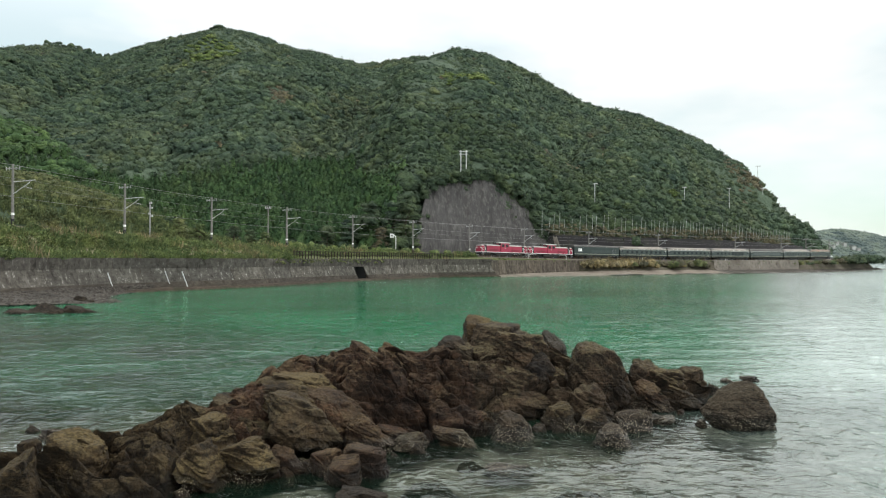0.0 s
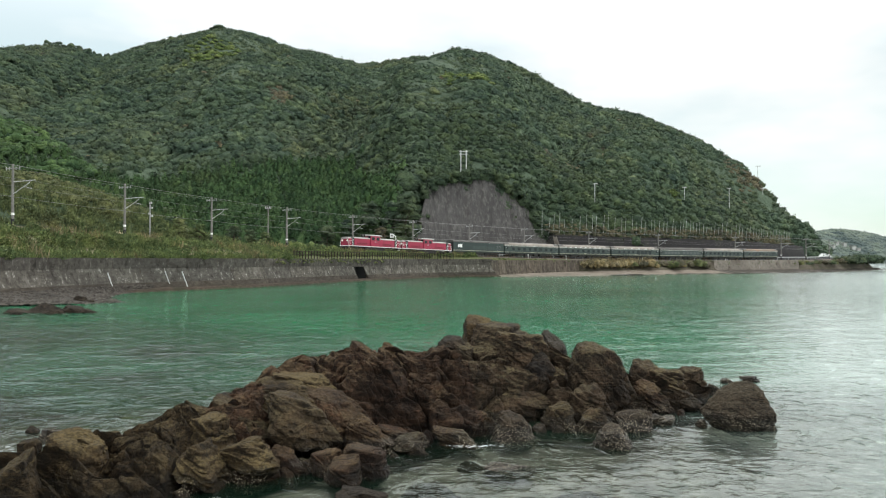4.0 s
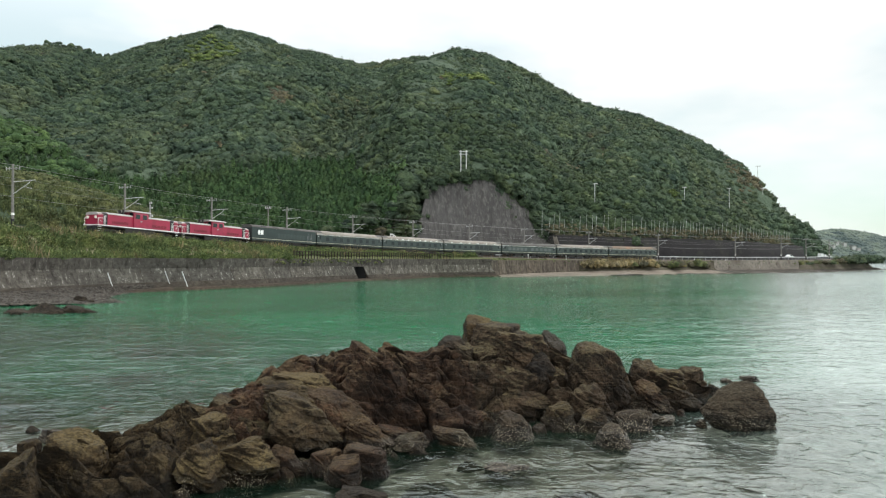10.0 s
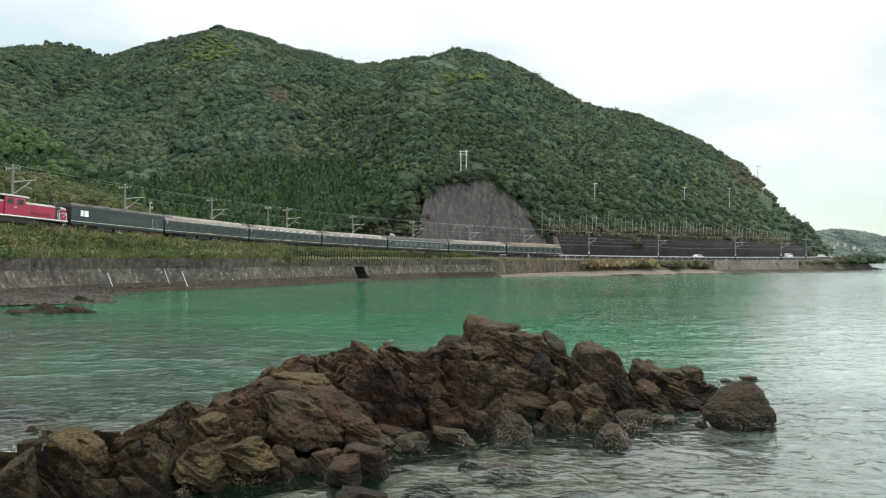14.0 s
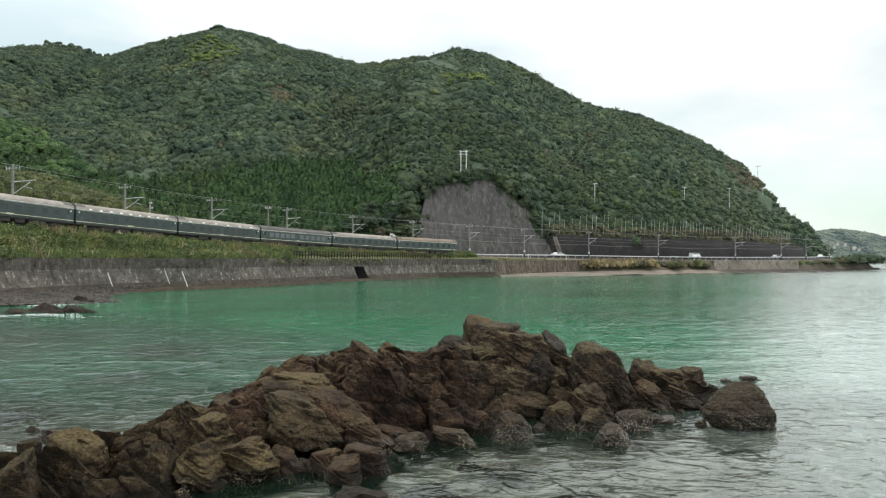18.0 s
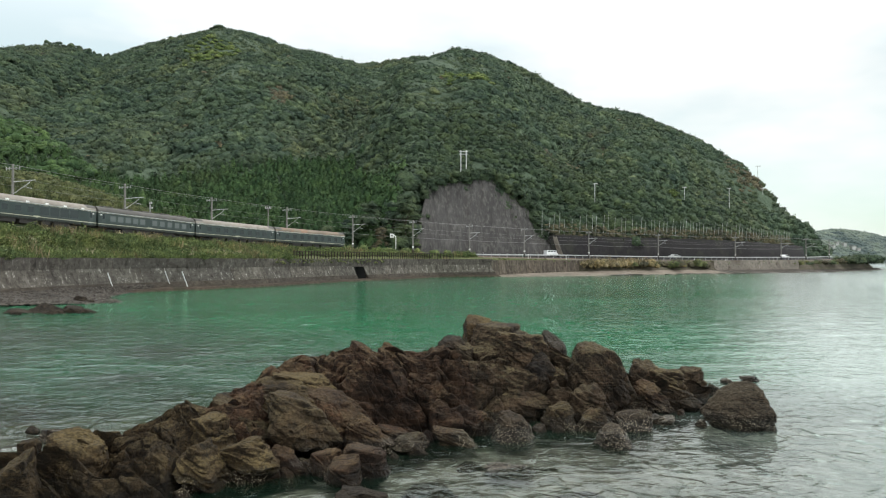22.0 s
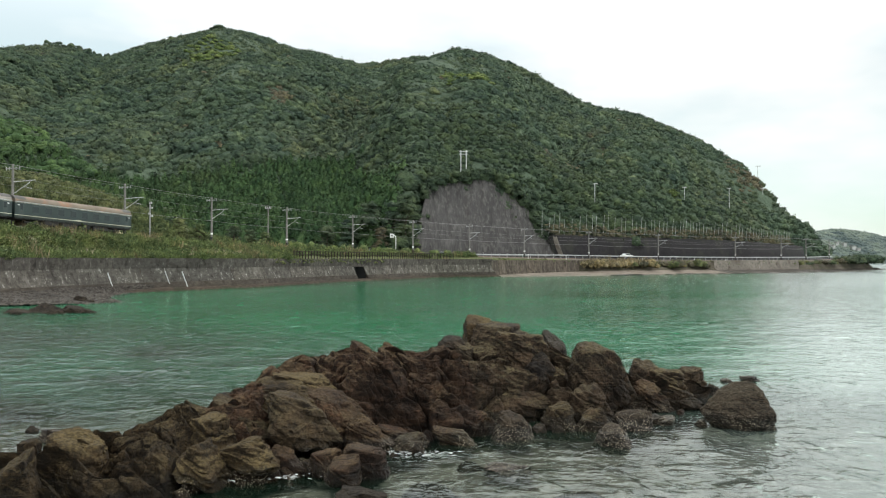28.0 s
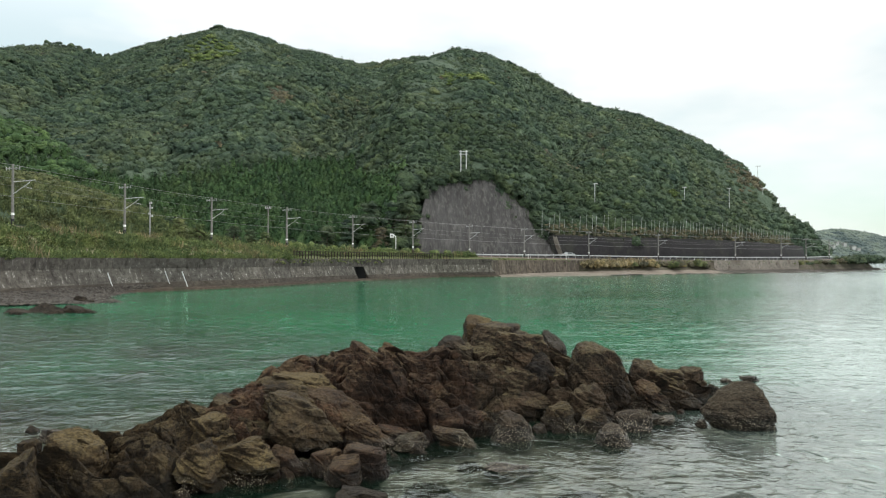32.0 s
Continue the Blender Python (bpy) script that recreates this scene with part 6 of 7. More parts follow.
def foam(x, y, length, width, flecks, seed, label, big=1.0, bend=0.0):
    """A patch of foam: small broken flakes that lie on the water and move together."""
    rng = np.random.default_rng(seed)
    a = rng.normal(size=flecks) * length * 0.42
    b = rng.normal(size=flecks) * width * 0.42 + 0.3 * width * np.sin(a * 1.7 + seed) + bend * np.sin(a * 0.8 + seed)
    r = big * (0.006 + 0.020 * rng.uniform(size=flecks) ** 3)
    ang = np.linspace(0, 2 * np.pi, 7)[:-1]
    rad = rng.uniform(0.5, 1.4, (flecks, 6))
    v = np.stack([a[:, None] + r[:, None] * rad * np.cos(ang) * 3.0, b[:, None] + r[:, None] * rad * np.sin(ang), 0.008 + 0.010 * rng.uniform(size=(flecks, 6)) + 0 * rad], -1)
    c = np.stack([a, b, np.full(flecks, 0.022)], -1)[:, None]
    v = np.concatenate([v, c], 1).reshape(-1, 3)
    k = np.arange(6)
    t = np.stack([k, (k + 1) % 6, np.full(6, 6)], -1)
    t = (t[None] + 7 * np.arange(flecks)[:, None, None]).reshape(-1, 3)
    ob = soup("foam_patch", v, None, t, M_FOAM)
    ob.location = (x, y, 0)
    return tagged(ob, label, "foam", "foam patches round the rocks", "stuff")


FOAMS = []
for k, (x, y, l, w, n, t0, t1) in enumerate(((-1.05, 17.1, 1.7, 0.5, 29, 21.8, 29.5), (-0.3, 17.25, 1.5, 0.35, 25, 22.4, 29.0), (0.1, 17.0, 0.9, 0.35, 14, 23.0, 27.5), (-4.6, 13.9, 0.9, 0.35, 12, 12.0, 14.5), (-3.4, 14.75, 1.1, 0.25, 14, 24.0, 29.5),
                                            (1.9, 18.0, 0.9, 0.3, 12, 22.0, 29.0), (3.0, 19.1, 0.7, 0.2, 10, 23.0, 25.5), (-1.2, 16.9, 0.8, 0.3, 11, 28.5, 32.0), (0.0, 16.7, 1.2, 0.6, 10, 29.0, 32.0), (4.3, 18.0, 0.6, 0.2, 3, 10.0, 16.0),
                                            (-1.3, 17.0, 0.7, 0.25, 6, 5.0, 9.5), (0.6, 17.2, 0.8, 0.2, 5, 1.0, 7.0), (-7.9, 15.9, 1.2, 0.6, 3, -1.0, 40.0), (-9.3, 16.8, 1.6, 0.5, 4, -1.0, 40.0))):
    FOAMS.append((foam(x, y, l, w, n * 8, 600 + k, "broken white foam washing against the rocks"), x, y, t0, t1))
for k, (x, y, l, w, t0, t1) in enumerate(((-33.0, 57.6, 7.5, 0.9, 16.0, 21.0), (-31.0, 57.2, 6.0, 0.7, 29.0, 32.5), (-40.5, 77.5, 7.0, 1.6, 16.5, 21.0), (-39.5, 72.0, 5.5, 1.4, 16.3, 21.5), (-40.0, 76.0, 6.0, 1.4, 29.5, 32.5))):
    ob = foam(x, y, l, w, 900, 640 + k, "white wash of foam on the gravel beach", 2.0, 0.7)
    ob.scale = (1, 1.6, 1)
    FOAMS.append((ob, x, y, t0, t1))


# ---- the train ----
def arc_profile(half, z0, shoulder, crown, steps=8):
    """Right half and left half of a body's outline, from floor to roof."""
    r = [(half, z0), (half, shoulder)]
    for k in range(1, steps + 1):
        a = k / steps * math.pi / 2
        r.append((half * math.cos(a) ** 0.75 if k < steps else 0.0, shoulder + (crown - shoulder) * math.sin(a) ** 0.9))
    left = [(-y, z) for y, z in r[-2::-1]]
    return r + left


def bogie(parent, x, wheelbase=2.1, r=0.43):
    bm = bmesh.new()
    for side in (-1, 1):
        box(bm, x - wheelbase / 2 - 0.45, x + wheelbase / 2 + 0.45, side * 0.98 - 0.09, side * 0.98 + 0.09, 0.42, 0.66, 0.03)
        for e in (-1, 1):
            box(bm, x + e * wheelbase / 2 - 0.17, x + e * wheelbase / 2 + 0.17, side * 1.08 - 0.1, side * 1.08 + 0.1, 0.28, 0.58, 0.03)
        rod(bm, (x, side * 1.02, 0.3), (x, side * 1.02, 0.75), 0.16, 10)
    box(bm, x - 0.35, x + 0.35, -0.98, 0.98, 0.4, 0.7)
    b = part("bogie", bm, M_UNDER, parent)
    for e in (-1, 1):
        for side in (-1, 1):
            bm = bmesh.new()
            rod(bm, (x + e * wheelbase / 2, side * 0.47, r), (x + e * wheelbase / 2, side * 0.60, r), r, 20)
            rod(bm, (x + e * wheelbase / 2, side * 0.60, r), (x + e * wheelbase / 2, side * 0.68, r), 0.14, 10)
            part("wheel", bm, M_RAIL, b)
    return b


def pane(parent, name, x, w, z, h, side, material, frame_mat):
    """A window set in the side: a frame with a recessed pane."""
    y = side * 1.452
    bm = bmesh.new()
    t = 0.05
    for a in ((x - w / 2 - t, x - w / 2, z - h / 2 - t, z + h / 2 + t), (x + w / 2, x + w / 2 + t, z - h / 2 - t, z + h / 2 + t), (x - w / 2, x + w / 2, z - h / 2 - t, z - h / 2), (x - w / 2, x + w / 2, z + h / 2, z + h / 2 + t)):
        box(bm, a[0], a[1], y - 0.012, y + 0.012, a[2], a[3])
    win = part(name, bm, frame_mat, parent)
    bm = bmesh.new()
    box(bm, x - w / 2, x + w / 2, y - 0.005, y + 0.004, z - h / 2, z + h / 2)
    part("pane", bm, material, win)


def coach(label, roof_mat, windows, pale, vents=0, length=20.8, boxes=0, lounge=False):
    body = tagged(new("passenger_coach"), label, "railway coach", "coaches of the train")
    hl = length / 2
    bm = bmesh.new()
    prof = arc_profile(1.45, 1.0, 3.06, 3.98)
    prism(bm, [q for q in prof if q[1] <= 3.07], -hl, hl)
    part("body", bm, M_GREEN, body, "deep green painted coach side")
    bm = bmesh.new()
    prism(bm, [(y * 1.004, z + 0.004) for y, z in prof if z >= 3.05], -hl + 0.03, hl - 0.03)
    part("roof", bm, roof_mat, body)
    for e in (-1, 1):
        bm = bmesh.new()
        prism(bm, [(y * 1.007, z + 0.009) for y, z in prof if z >= 3.3], min(e * (hl - 1.7), e * (hl - 0.02)), max(e * (hl - 1.7), e * (hl - 0.02)))
        part("roof_end", bm, M_ROOFD, body, "sooty roof end")
    bm = bmesh.new()
    for side in (-1, 1):
        box(bm, -hl, hl, side * 1.453 - 0.004, side * 1.453 + 0.004, 1.0, 1.335)
    part("lower_panel", bm, M_GREENLOW, body, "darker olive lower side panel")
    for side in (-1, 1):
        bm = bmesh.new()
        box(bm, -0.09, 0.09, side * 1.462 - 0.006, side * 1.462 + 0.006, 1.24, 1.52)
        for e in (-1, 1):
            box(bm, min(e * 0.14, e * 0.55), max(e * 0.14, e * 0.55), side * 1.462 - 0.006, side * 1.462 + 0.006, 1.40, 1.50)
        part("emblem", bm, M_STRIPE, body, "small pale winged emblem")
        for e in (-1, 1):
            bm = bmesh.new()
            box(bm, e * (hl - 0.55) - 0.14, e * (hl - 0.55) + 0.14, side * 1.458 - 0.006, side * 1.458 + 0.006, 2.62, 2.74)
            part("end_plate", bm, M_WHITE, body, "small white plate")
    bm = bmesh.new()
    for side in (-1, 1):
        box(bm, -hl, hl, side * 1.47 - 0.02, side * 1.47 + 0.02, 3.06, 3.12)
    part("gutter", bm, M_ARM, body, "pale roof gutter")
    for z, h in ((1.37, 0.075), (2.99, 0.035)):
        bm = bmesh.new()
        for side in (-1, 1):
            box(bm, -hl, hl, side * 1.455 - 0.004, side * 1.455 + 0.004, z - h / 2, z + h / 2)
        part("stripe", bm, M_STRIPE, body, "pale yellow lining stripe")
    bm = bmesh.new()
    box(bm, -hl + 0.2, hl - 0.2, -1.36, 1.36, 0.86, 1.0)
    for x0, x1 in ((-5.6, -3.2), (-2.6, 0.2), (0.9, 2.4), (3.0, 5.8)):
        box(bm, x0, x1, -1.3, -0.5, 0.38, 0.9, 0.03)
        box(bm, x0 + 0.3, x1, 0.5, 1.3, 0.38, 0.9, 0.03)
    part("underframe", bm, M_UNDER, body)
    for x in (-hl + 3.3, hl - 3.3):
        bogie(body, x)
    for e in (-1, 1):
        bm = bmesh.new()
        box(bm, min(e * hl, e * (hl + 0.24)), max(e * hl, e * (hl + 0.24)), -0.6, 0.6, 1.05, 3.2, 0.04)
        part("gangway", bm, M_BLACK, body, "black folding gangway bellows")
        bm = bmesh.new()
        box(bm, min(e * hl, e * (hl + 0.28)), max(e * hl, e * (hl + 0.28)), -0.14, 0.14, 0.75, 1.0)
        part("coupler", bm, M_UNDER, body)
    for side in (-1, 1):
        for e in ((-1, 1) if not lounge else (1,)):
            x = e * (hl - 1.0)
            bm = bmesh.new()
            box(bm, x - 0.36, x + 0.36, side * 1.452 - 0.006, side * 1.452 + 0.010, 1.08, 2.95)
            d = part("door", bm, M_GREEN2, body, "green-grey folding coach door")
            bm = bmesh.new()
            box(bm, x - 0.2, x + 0.2, side * 1.46 - 0.006, side * 1.46 + 0.006, 2.1, 2.8)
            part("door_window", bm, M_GLASS, d)
        for x, w, h in windows:
            pane(body, "window", x, w, 2.25, h, side, M_CURTAIN if pale else M_GLASS, M_GREEN2)
        for k in range(vents):
            x = -hl + 2.6 + k * (length - 5.2) / max(1, vents - 1)
            bm = bmesh.new()
            box(bm, x - 0.28, x + 0.28, side * 1.36 - 0.10, side * 1.36 + 0.10, 3.14, 3.34, 0.05)
            part("roof_vent", bm, M_WHITE, body, "small white roof ventilator")
    for k in range(boxes):
        x = -hl + 2.4 + k * (length - 4.8) / max(1, boxes - 1)
        bm = bmesh.new()
        box(bm, x - 1.0, x + 1.0, -0.8, 0.8, 3.86, 4.1, 0.06)
        part("roof_unit", bm, roof_mat, body)
    return body


def power_van():
    body = tagged(new("power_van"), "dark green generator van with louvred sides and roof hatches", "railway van")
    hl = 9.25
    bm = bmesh.new()
    prof = arc_profile(1.45, 1.0, 3.45, 3.98)
    prism(bm, [q for q in prof if q[1] <= 3.46], -hl, hl)
    part("body", bm, M_GREEN, body, "deep green painted van side")
    bm = bmesh.new()
    prism(bm, [(y * 1.004, z + 0.004) for y, z in prof if z >= 3.44], -hl + 0.03, hl - 0.03)
    part("roof", bm, M_ROOFD, body, "dark sooty van roof")
    bm = bmesh.new()
    for side in (-1, 1):
        box(bm, -hl, hl, side * 1.455 - 0.004, side * 1.455 + 0.004, 1.33, 1.41)
    part("stripe", bm, M_STRIPE, body, "pale yellow lining stripe")
    bm = bmesh.new()
    box(bm, -hl - 0.012, -hl, -1.3, 1.3, 1.1, 3.3)
    part("end_panel", bm, M_BLACK, body)
    bm = bmesh.new()
    box(bm, -hl + 0.2, hl - 0.2, -1.36, 1.36, 0.84, 1.0)
    for x0, x1 in ((-4.4, -1.6), (-1.0, 1.8), (2.2, 4.6)):
        box(bm, x0, x1, -1.3, 1.3, 0.36, 0.9, 0.03)
    part("underframe", bm, M_UNDER, body)
    for x in (-hl + 3.0, hl - 3.0):
        bogie(body, x)
    for k, x in enumerate((-6.0, -2.6, 0.4, 3.4)):
        for side in (-1, 1):
            bm = bmesh.new()
            box(bm, x - 0.75, x + 0.75, side * 1.18 - 0.2, side * 1.18 + 0.2, 3.52, 3.76, 0.03)
            part("roof_hatch", bm, M_BLACK, body, "black roof air intake")
            bm = bmesh.new()
            box(bm, x + 0.1, x + 0.8, side * 1.40 - 0.03, side * 1.40 + 0.03, 3.44, 3.5)
            part("hatch_sill", bm, M_WHITE, body)
    for side in (-1, 1):
        for x in (7.0, 8.0):
            bm = bmesh.new()
            box(bm, x - 0.42, x + 0.42, side * 1.452 - 0.006, side * 1.452 + 0.008, 1.1, 3.15)
            d = part("door", bm, M_GREEN2, body)
            bm = bmesh.new()
            rod(bm, (x - 0.3, side * 1.48, 1.4), (x - 0.3, side * 1.48, 2.9), 0.03, 6)
            part("grab_rail", bm, M_STEEL, d)
        for k in range(9):
            bm = bmesh.new()
            box(bm, -2.2 + k * 0.9, -1.5 + k * 0.9, side * 1.452 - 0.005, side * 1.452 + 0.006, 1.7, 2.6)
            part("louvre", bm, M_GREEN2, body)
    # operator's mark, as plain white shapes
    for y in (-1.462,):
        for x0, x1, z0, z1 in ((-7.62, -7.12, 2.12, 2.98), (-6.96, -6.22, 2.12, 2.98)):
            bm = bmesh.new()
            box(bm, x0, x1, y - 0.006, y + 0.004, z0, z1)
            part("mark", bm, M_WHITE, body, "plain white painted mark")
    for e in (-1, 1):
        bm = bmesh.new()
        box(bm, min(e * hl, e * (hl + 0.28)), max(e * hl, e * (hl + 0.28)), -0.14, 0.14, 0.75, 1.0)
        part("coupler", bm, M_UNDER, body)
    return body


def locomotive():
    loco = tagged(new("diesel_locomotive"), "red diesel locomotive with centre cab and pale grey roofs", "locomotive", "locomotives of the train")
    bm = bmesh.new()
    box(bm, -8.6, 8.6, -1.38, 1.38, 0.98, 1.22, 0.02)
    part("frame", bm, M_UNDER, loco)
    bm = bmesh.new()
    for side in (-1, 1):
        box(bm, -8.6, 8.6, side * 1.39 - 0.012, side * 1.39 + 0.012, 1.12, 1.26)
    for e in (-1, 1):
        box(bm, e * 8.61 - 0.012, e * 8.61 + 0.012, -1.38, 1.38, 1.12, 1.26)
    part("deck_stripe", bm, M_WHITE, loco, "white deck-edge stripe")
    for e in (-1, 1):
        bm = bmesh.new()
        prism(bm, [(1.2, 1.24), (1.2, 2.9), (1.05, 3.08), (-1.05, 3.08), (-1.2, 2.9), (-1.2, 1.24)], min(e * 1.5, e * 6.6), max(e * 1.5, e * 6.6))
        hood = part("hood", bm, M_RED, loco, "red engine hood")
        bm = bmesh.new()
        prism(bm, [(1.22, 2.88), (1.07, 3.10), (0.6, 3.22), (-0.6, 3.22), (-1.07, 3.10), (-1.22, 2.88)], min(e * 1.5, e * 6.6), max(e * 1.5, e * 6.6))
        part("hood_roof", bm, M_LOCOGREY, hood, "pale grey hood roof")
        for side in (-1, 1):
            bm = bmesh.new()
            for k in range(10):
                box(bm, min(e * (2.6 + 0.32 * k), e * (2.8 + 0.32 * k)), max(e * (2.6 + 0.32 * k), e * (2.8 + 0.32 * k)), side * 1.205 - 0.012, side * 1.205 + 0.012, 1.55, 1.95)
            part("grille", bm, M_REDDARK, hood, "dark red side grille")
        bm = bmesh.new()
        prism(bm, [(1.18, 1.24), (1.18, 2.9), (1.05, 3.06), (-1.05, 3.06), (-1.18, 2.9), (-1.18, 1.24)], min(e * 6.3, e * 7.6), max(e * 6.3, e * 7.6))
        part("radiator", bm, M_BLACK, loco, "black radiator section")
        bm = bmesh.new()
        prism(bm, [(1.25, 1.24), (1.25, 2.75), (1.0, 3.0), (0.5, 3.1), (-0.5, 3.1), (-1.0, 3.0), (-1.25, 2.75), (-1.25, 1.24)], min(e * 7.5, e * 8.4), max(e * 7.5, e * 8.4))
        nose = part("nose", bm, M_RED, loco)
        bm = bmesh.new()
        prism(bm, [(1.27, 2.7), (1.02, 3.02), (0.5, 3.14), (-0.5, 3.14), (-1.02, 3.02), (-1.27, 2.7)], min(e * 7.4, e * 8.45), max(e * 7.4, e * 8.45))
        part("nose_roof", bm, M_LOCOGREY, nose)
        for y in (-0.8, 0.8):
            bm = bmesh.new()
            rod(bm, (e * 8.35, y, 2.35), (e * 8.52, y, 2.35), 0.22, 14)
            part("headlight", bm, M_LAMP, nose, "round headlight with pale lens")
        for y in (-1.3, 1.3):
            bm = bmesh.new()
            for x in (7.3, 8.5):
                rod(bm, (e * x, y, 1.25), (e * x, y, 2.25), 0.035, 6)
            rod(bm, (e * 7.3, y, 2.25), (e * 8.5, y, 2.25), 0.035, 6)
            rod(bm, (e * 7.9, y, 1.7), (e * 8.5, y, 2.25), 0.03, 6)
            part("handrail", bm, M_WHITE, loco, "white end handrail")
        for y in (-1.22, 1.22):
            bm = bmesh.new()
            for x in (7.0, 7.25):
                rod(bm, (e * x, y, 1.3), (e * x, y, 2.7), 0.025, 6)
            for k in range(4):
                rod(bm, (e * 7.0, y, 1.5 + 0.33 * k), (e * 7.25, y, 1.5 + 0.33 * k), 0.02, 6)
            part("ladder", bm, M_WHITE, loco)
        bm = bmesh.new()
        box(bm, e * 8.55 - 0.06, e * 8.55 + 0.06, -1.2, 1.2, 0.45, 0.95)
        rod(bm, (e * 8.6, 0, 0.88), (e * 9.0, 0, 0.88), 0.13, 8)
        part("buffer_beam", bm, M_BLACK, loco)
        for side in (-1, 1):
            bm = bmesh.new()
            for k in range(3):
                box(bm, min(e * 7.9, e * 8.4), max(e * 7.9, e * 8.4), side * 1.25 - 0.1, side * 1.25 + 0.1, 0.35 + 0.28 * k, 0.4 + 0.28 * k)
            part("step", bm, M_WHITE, loco)
    # cab
    bm = bmesh.new()
    prism(bm, [(1.4, 1.24), (1.4, 3.2), (1.28, 3.72), (-1.28, 3.72), (-1.4, 3.2), (-1.4, 1.24)], -1.55, 1.55)
    cab = part("cab", bm, M_RED, loco, "red driver's cab")
    bm = bmesh.new()
    prism(bm, [(1.46, 3.66), (1.36, 3.80), (0.8, 3.95), (-0.8, 3.95), (-1.36, 3.80), (-1.46, 3.66)], -2.1, 2.1)
    part("cab_roof", bm, M_LOCOGREY, cab, "overhanging pale grey cab roof")
    for side in (-1, 1):
        for x in (-0.75, 0.75):
            bm = bmesh.new()
            box(bm, x - 0.45, x + 0.45, side * 1.385 - 0.03, side * 1.385 + 0.03, 2.65, 3.35)
            part("window", bm, M_GLASS, cab)
        bm = bmesh.new()
        box(bm, -0.2, 0.2, side * 1.41 - 0.01, side * 1.41 + 0.01, 2.2, 2.4)
        part("number_plate", bm, M_STEEL, cab)
    for e in (-1, 1):
        for y in (-0.85, 0.85):
            bm = bmesh.new()
            box(bm, e * 1.56 - 0.02, e * 1.56 + 0.02, y - 0.35, y + 0.35, 3.12, 3.6)
            part("front_window", bm, M_GLASS, cab)
    bm = bmesh.new()
    rod(bm, (-2.75, 0.35, 3.1), (-2.75, 0.35, 3.95), 0.2, 12)
    rod(bm, (-2.75, -0.35, 3.1), (-2.75, -0.35, 3.95), 0.2, 12)
    part("exhaust", bm, M_UNDER, loco, "sooty twin exhaust stacks")
    bm = bmesh.new()
    for side in (-1, 1):
        box(bm, -3.2, 3.2, side * 1.0 - 0.3, side * 1.0 + 0.3, 0.35, 1.0, 0.05)
    part("fuel_tank", bm, M_UNDER, loco)
    for x in (-5.9, 5.9):
        bogie(loco, x, 2.2)
    bogie(loco, 0.0, 1.8)
    return loco


loco_a = locomotive()
loco_b = copy_thing(loco_a, Matrix())
van = power_van()
SLEEPER = [(x, 1.0, 0.75) for x in (-7.2, -5.1, -3.0, -0.9, 1.2, 3.3, 5.4, 7.4)]
LOUNGE = [(x, 1.45, 1.1) for x in (1.2, 2.9, 4.6, 6.3)] + [(x, 0.9, 0.7) for x in (-7, -5, -3, -1)]
DINER = [(x, 1.05, 0.8) for x in (-7.6, -6.1, -4.6, -3.1, -1.6, 1.0, 2.7, 4.4, 6.1, 7.8)]
coaches = [
    coach("deep green sleeping coach with plain grey roof", M_ROOFG, SLEEPER, False),
    coach("deep green sleeping coach with white roof ventilators", M_ROOFG, SLEEPER, False, 9),
    coach("deep green lounge coach with large dark windows", M_ROOFG, LOUNGE, False, 6, lounge=True),
    coach("deep green dining coach with pale windows and dark roof", M_ROOFD, DINER, True, 0, boxes=5),
    coach("deep green sleeping coach with worn grey roof", M_ROOFG, SLEEPER, False),
    coach("deep green end coach with rust-stained roof", M_ROOFR, SLEEPER, False),
]


def vehicle_pose(s, half=6.5):
    a, b = Vector(line(s - half).tolist()), Vector(line(s + half).tolist())
    x = (b - a).normalized()
    y = Vector((0, 0, 1)).cross(x).normalized()
    z = x.cross(y)
    m = Matrix((x, y, z)).transposed().to_4x4()
    m.translation = (a + b) / 2
    return m


def train_end(t):
    return 207.4 - 11.9168 * t + 0.0924 * t * t - 0.00116 * t ** 3


TRAIN = [(c, -10.65 - 21.3 * (5 - k)) for k, c in enumerate(coaches)] + [(van, -137.3), (loco_b, -155.8), (loco_a, -173.8)]


def motions():
    times = [k * 0.5 for k in range(65)]
    for thing, back in TRAIN:
        walk(thing, [(t, vehicle_pose(train_end(t) + back)) for t in times])
    for thing, rows in CAR_RUNS:
        walk(thing, rows)
    for k, (thing, x, y, t0, t1) in enumerate(FOAMS):
        rows = []
        for t in [q * 0.5 for q in range(65)]:
            rise = max(0.0, min(1.0, (t - t0) / 0.8, (t1 - t) / 1.5))
            rows.append((t, pose(x + 0.12 * math.sin(0.9 * t + k), y - 0.05 * (t - t0 if t0 > 0 else 0) * rise + 0.10 * math.sin(1.3 * t + 2 * k), -1.1 + 1.13 * rise ** 0.4 + 0.012 * math.sin(1.7 * t + k), 0, 0, 6 * math.sin(0.6 * t + k))))
        walk(thing, rows)
    walk(sea, [(t, pose(-0.09 * t, -0.22 * t, 0.02 * math.sin(t * 1.1))) for t in [k * 1.0 for k in range(33)]])


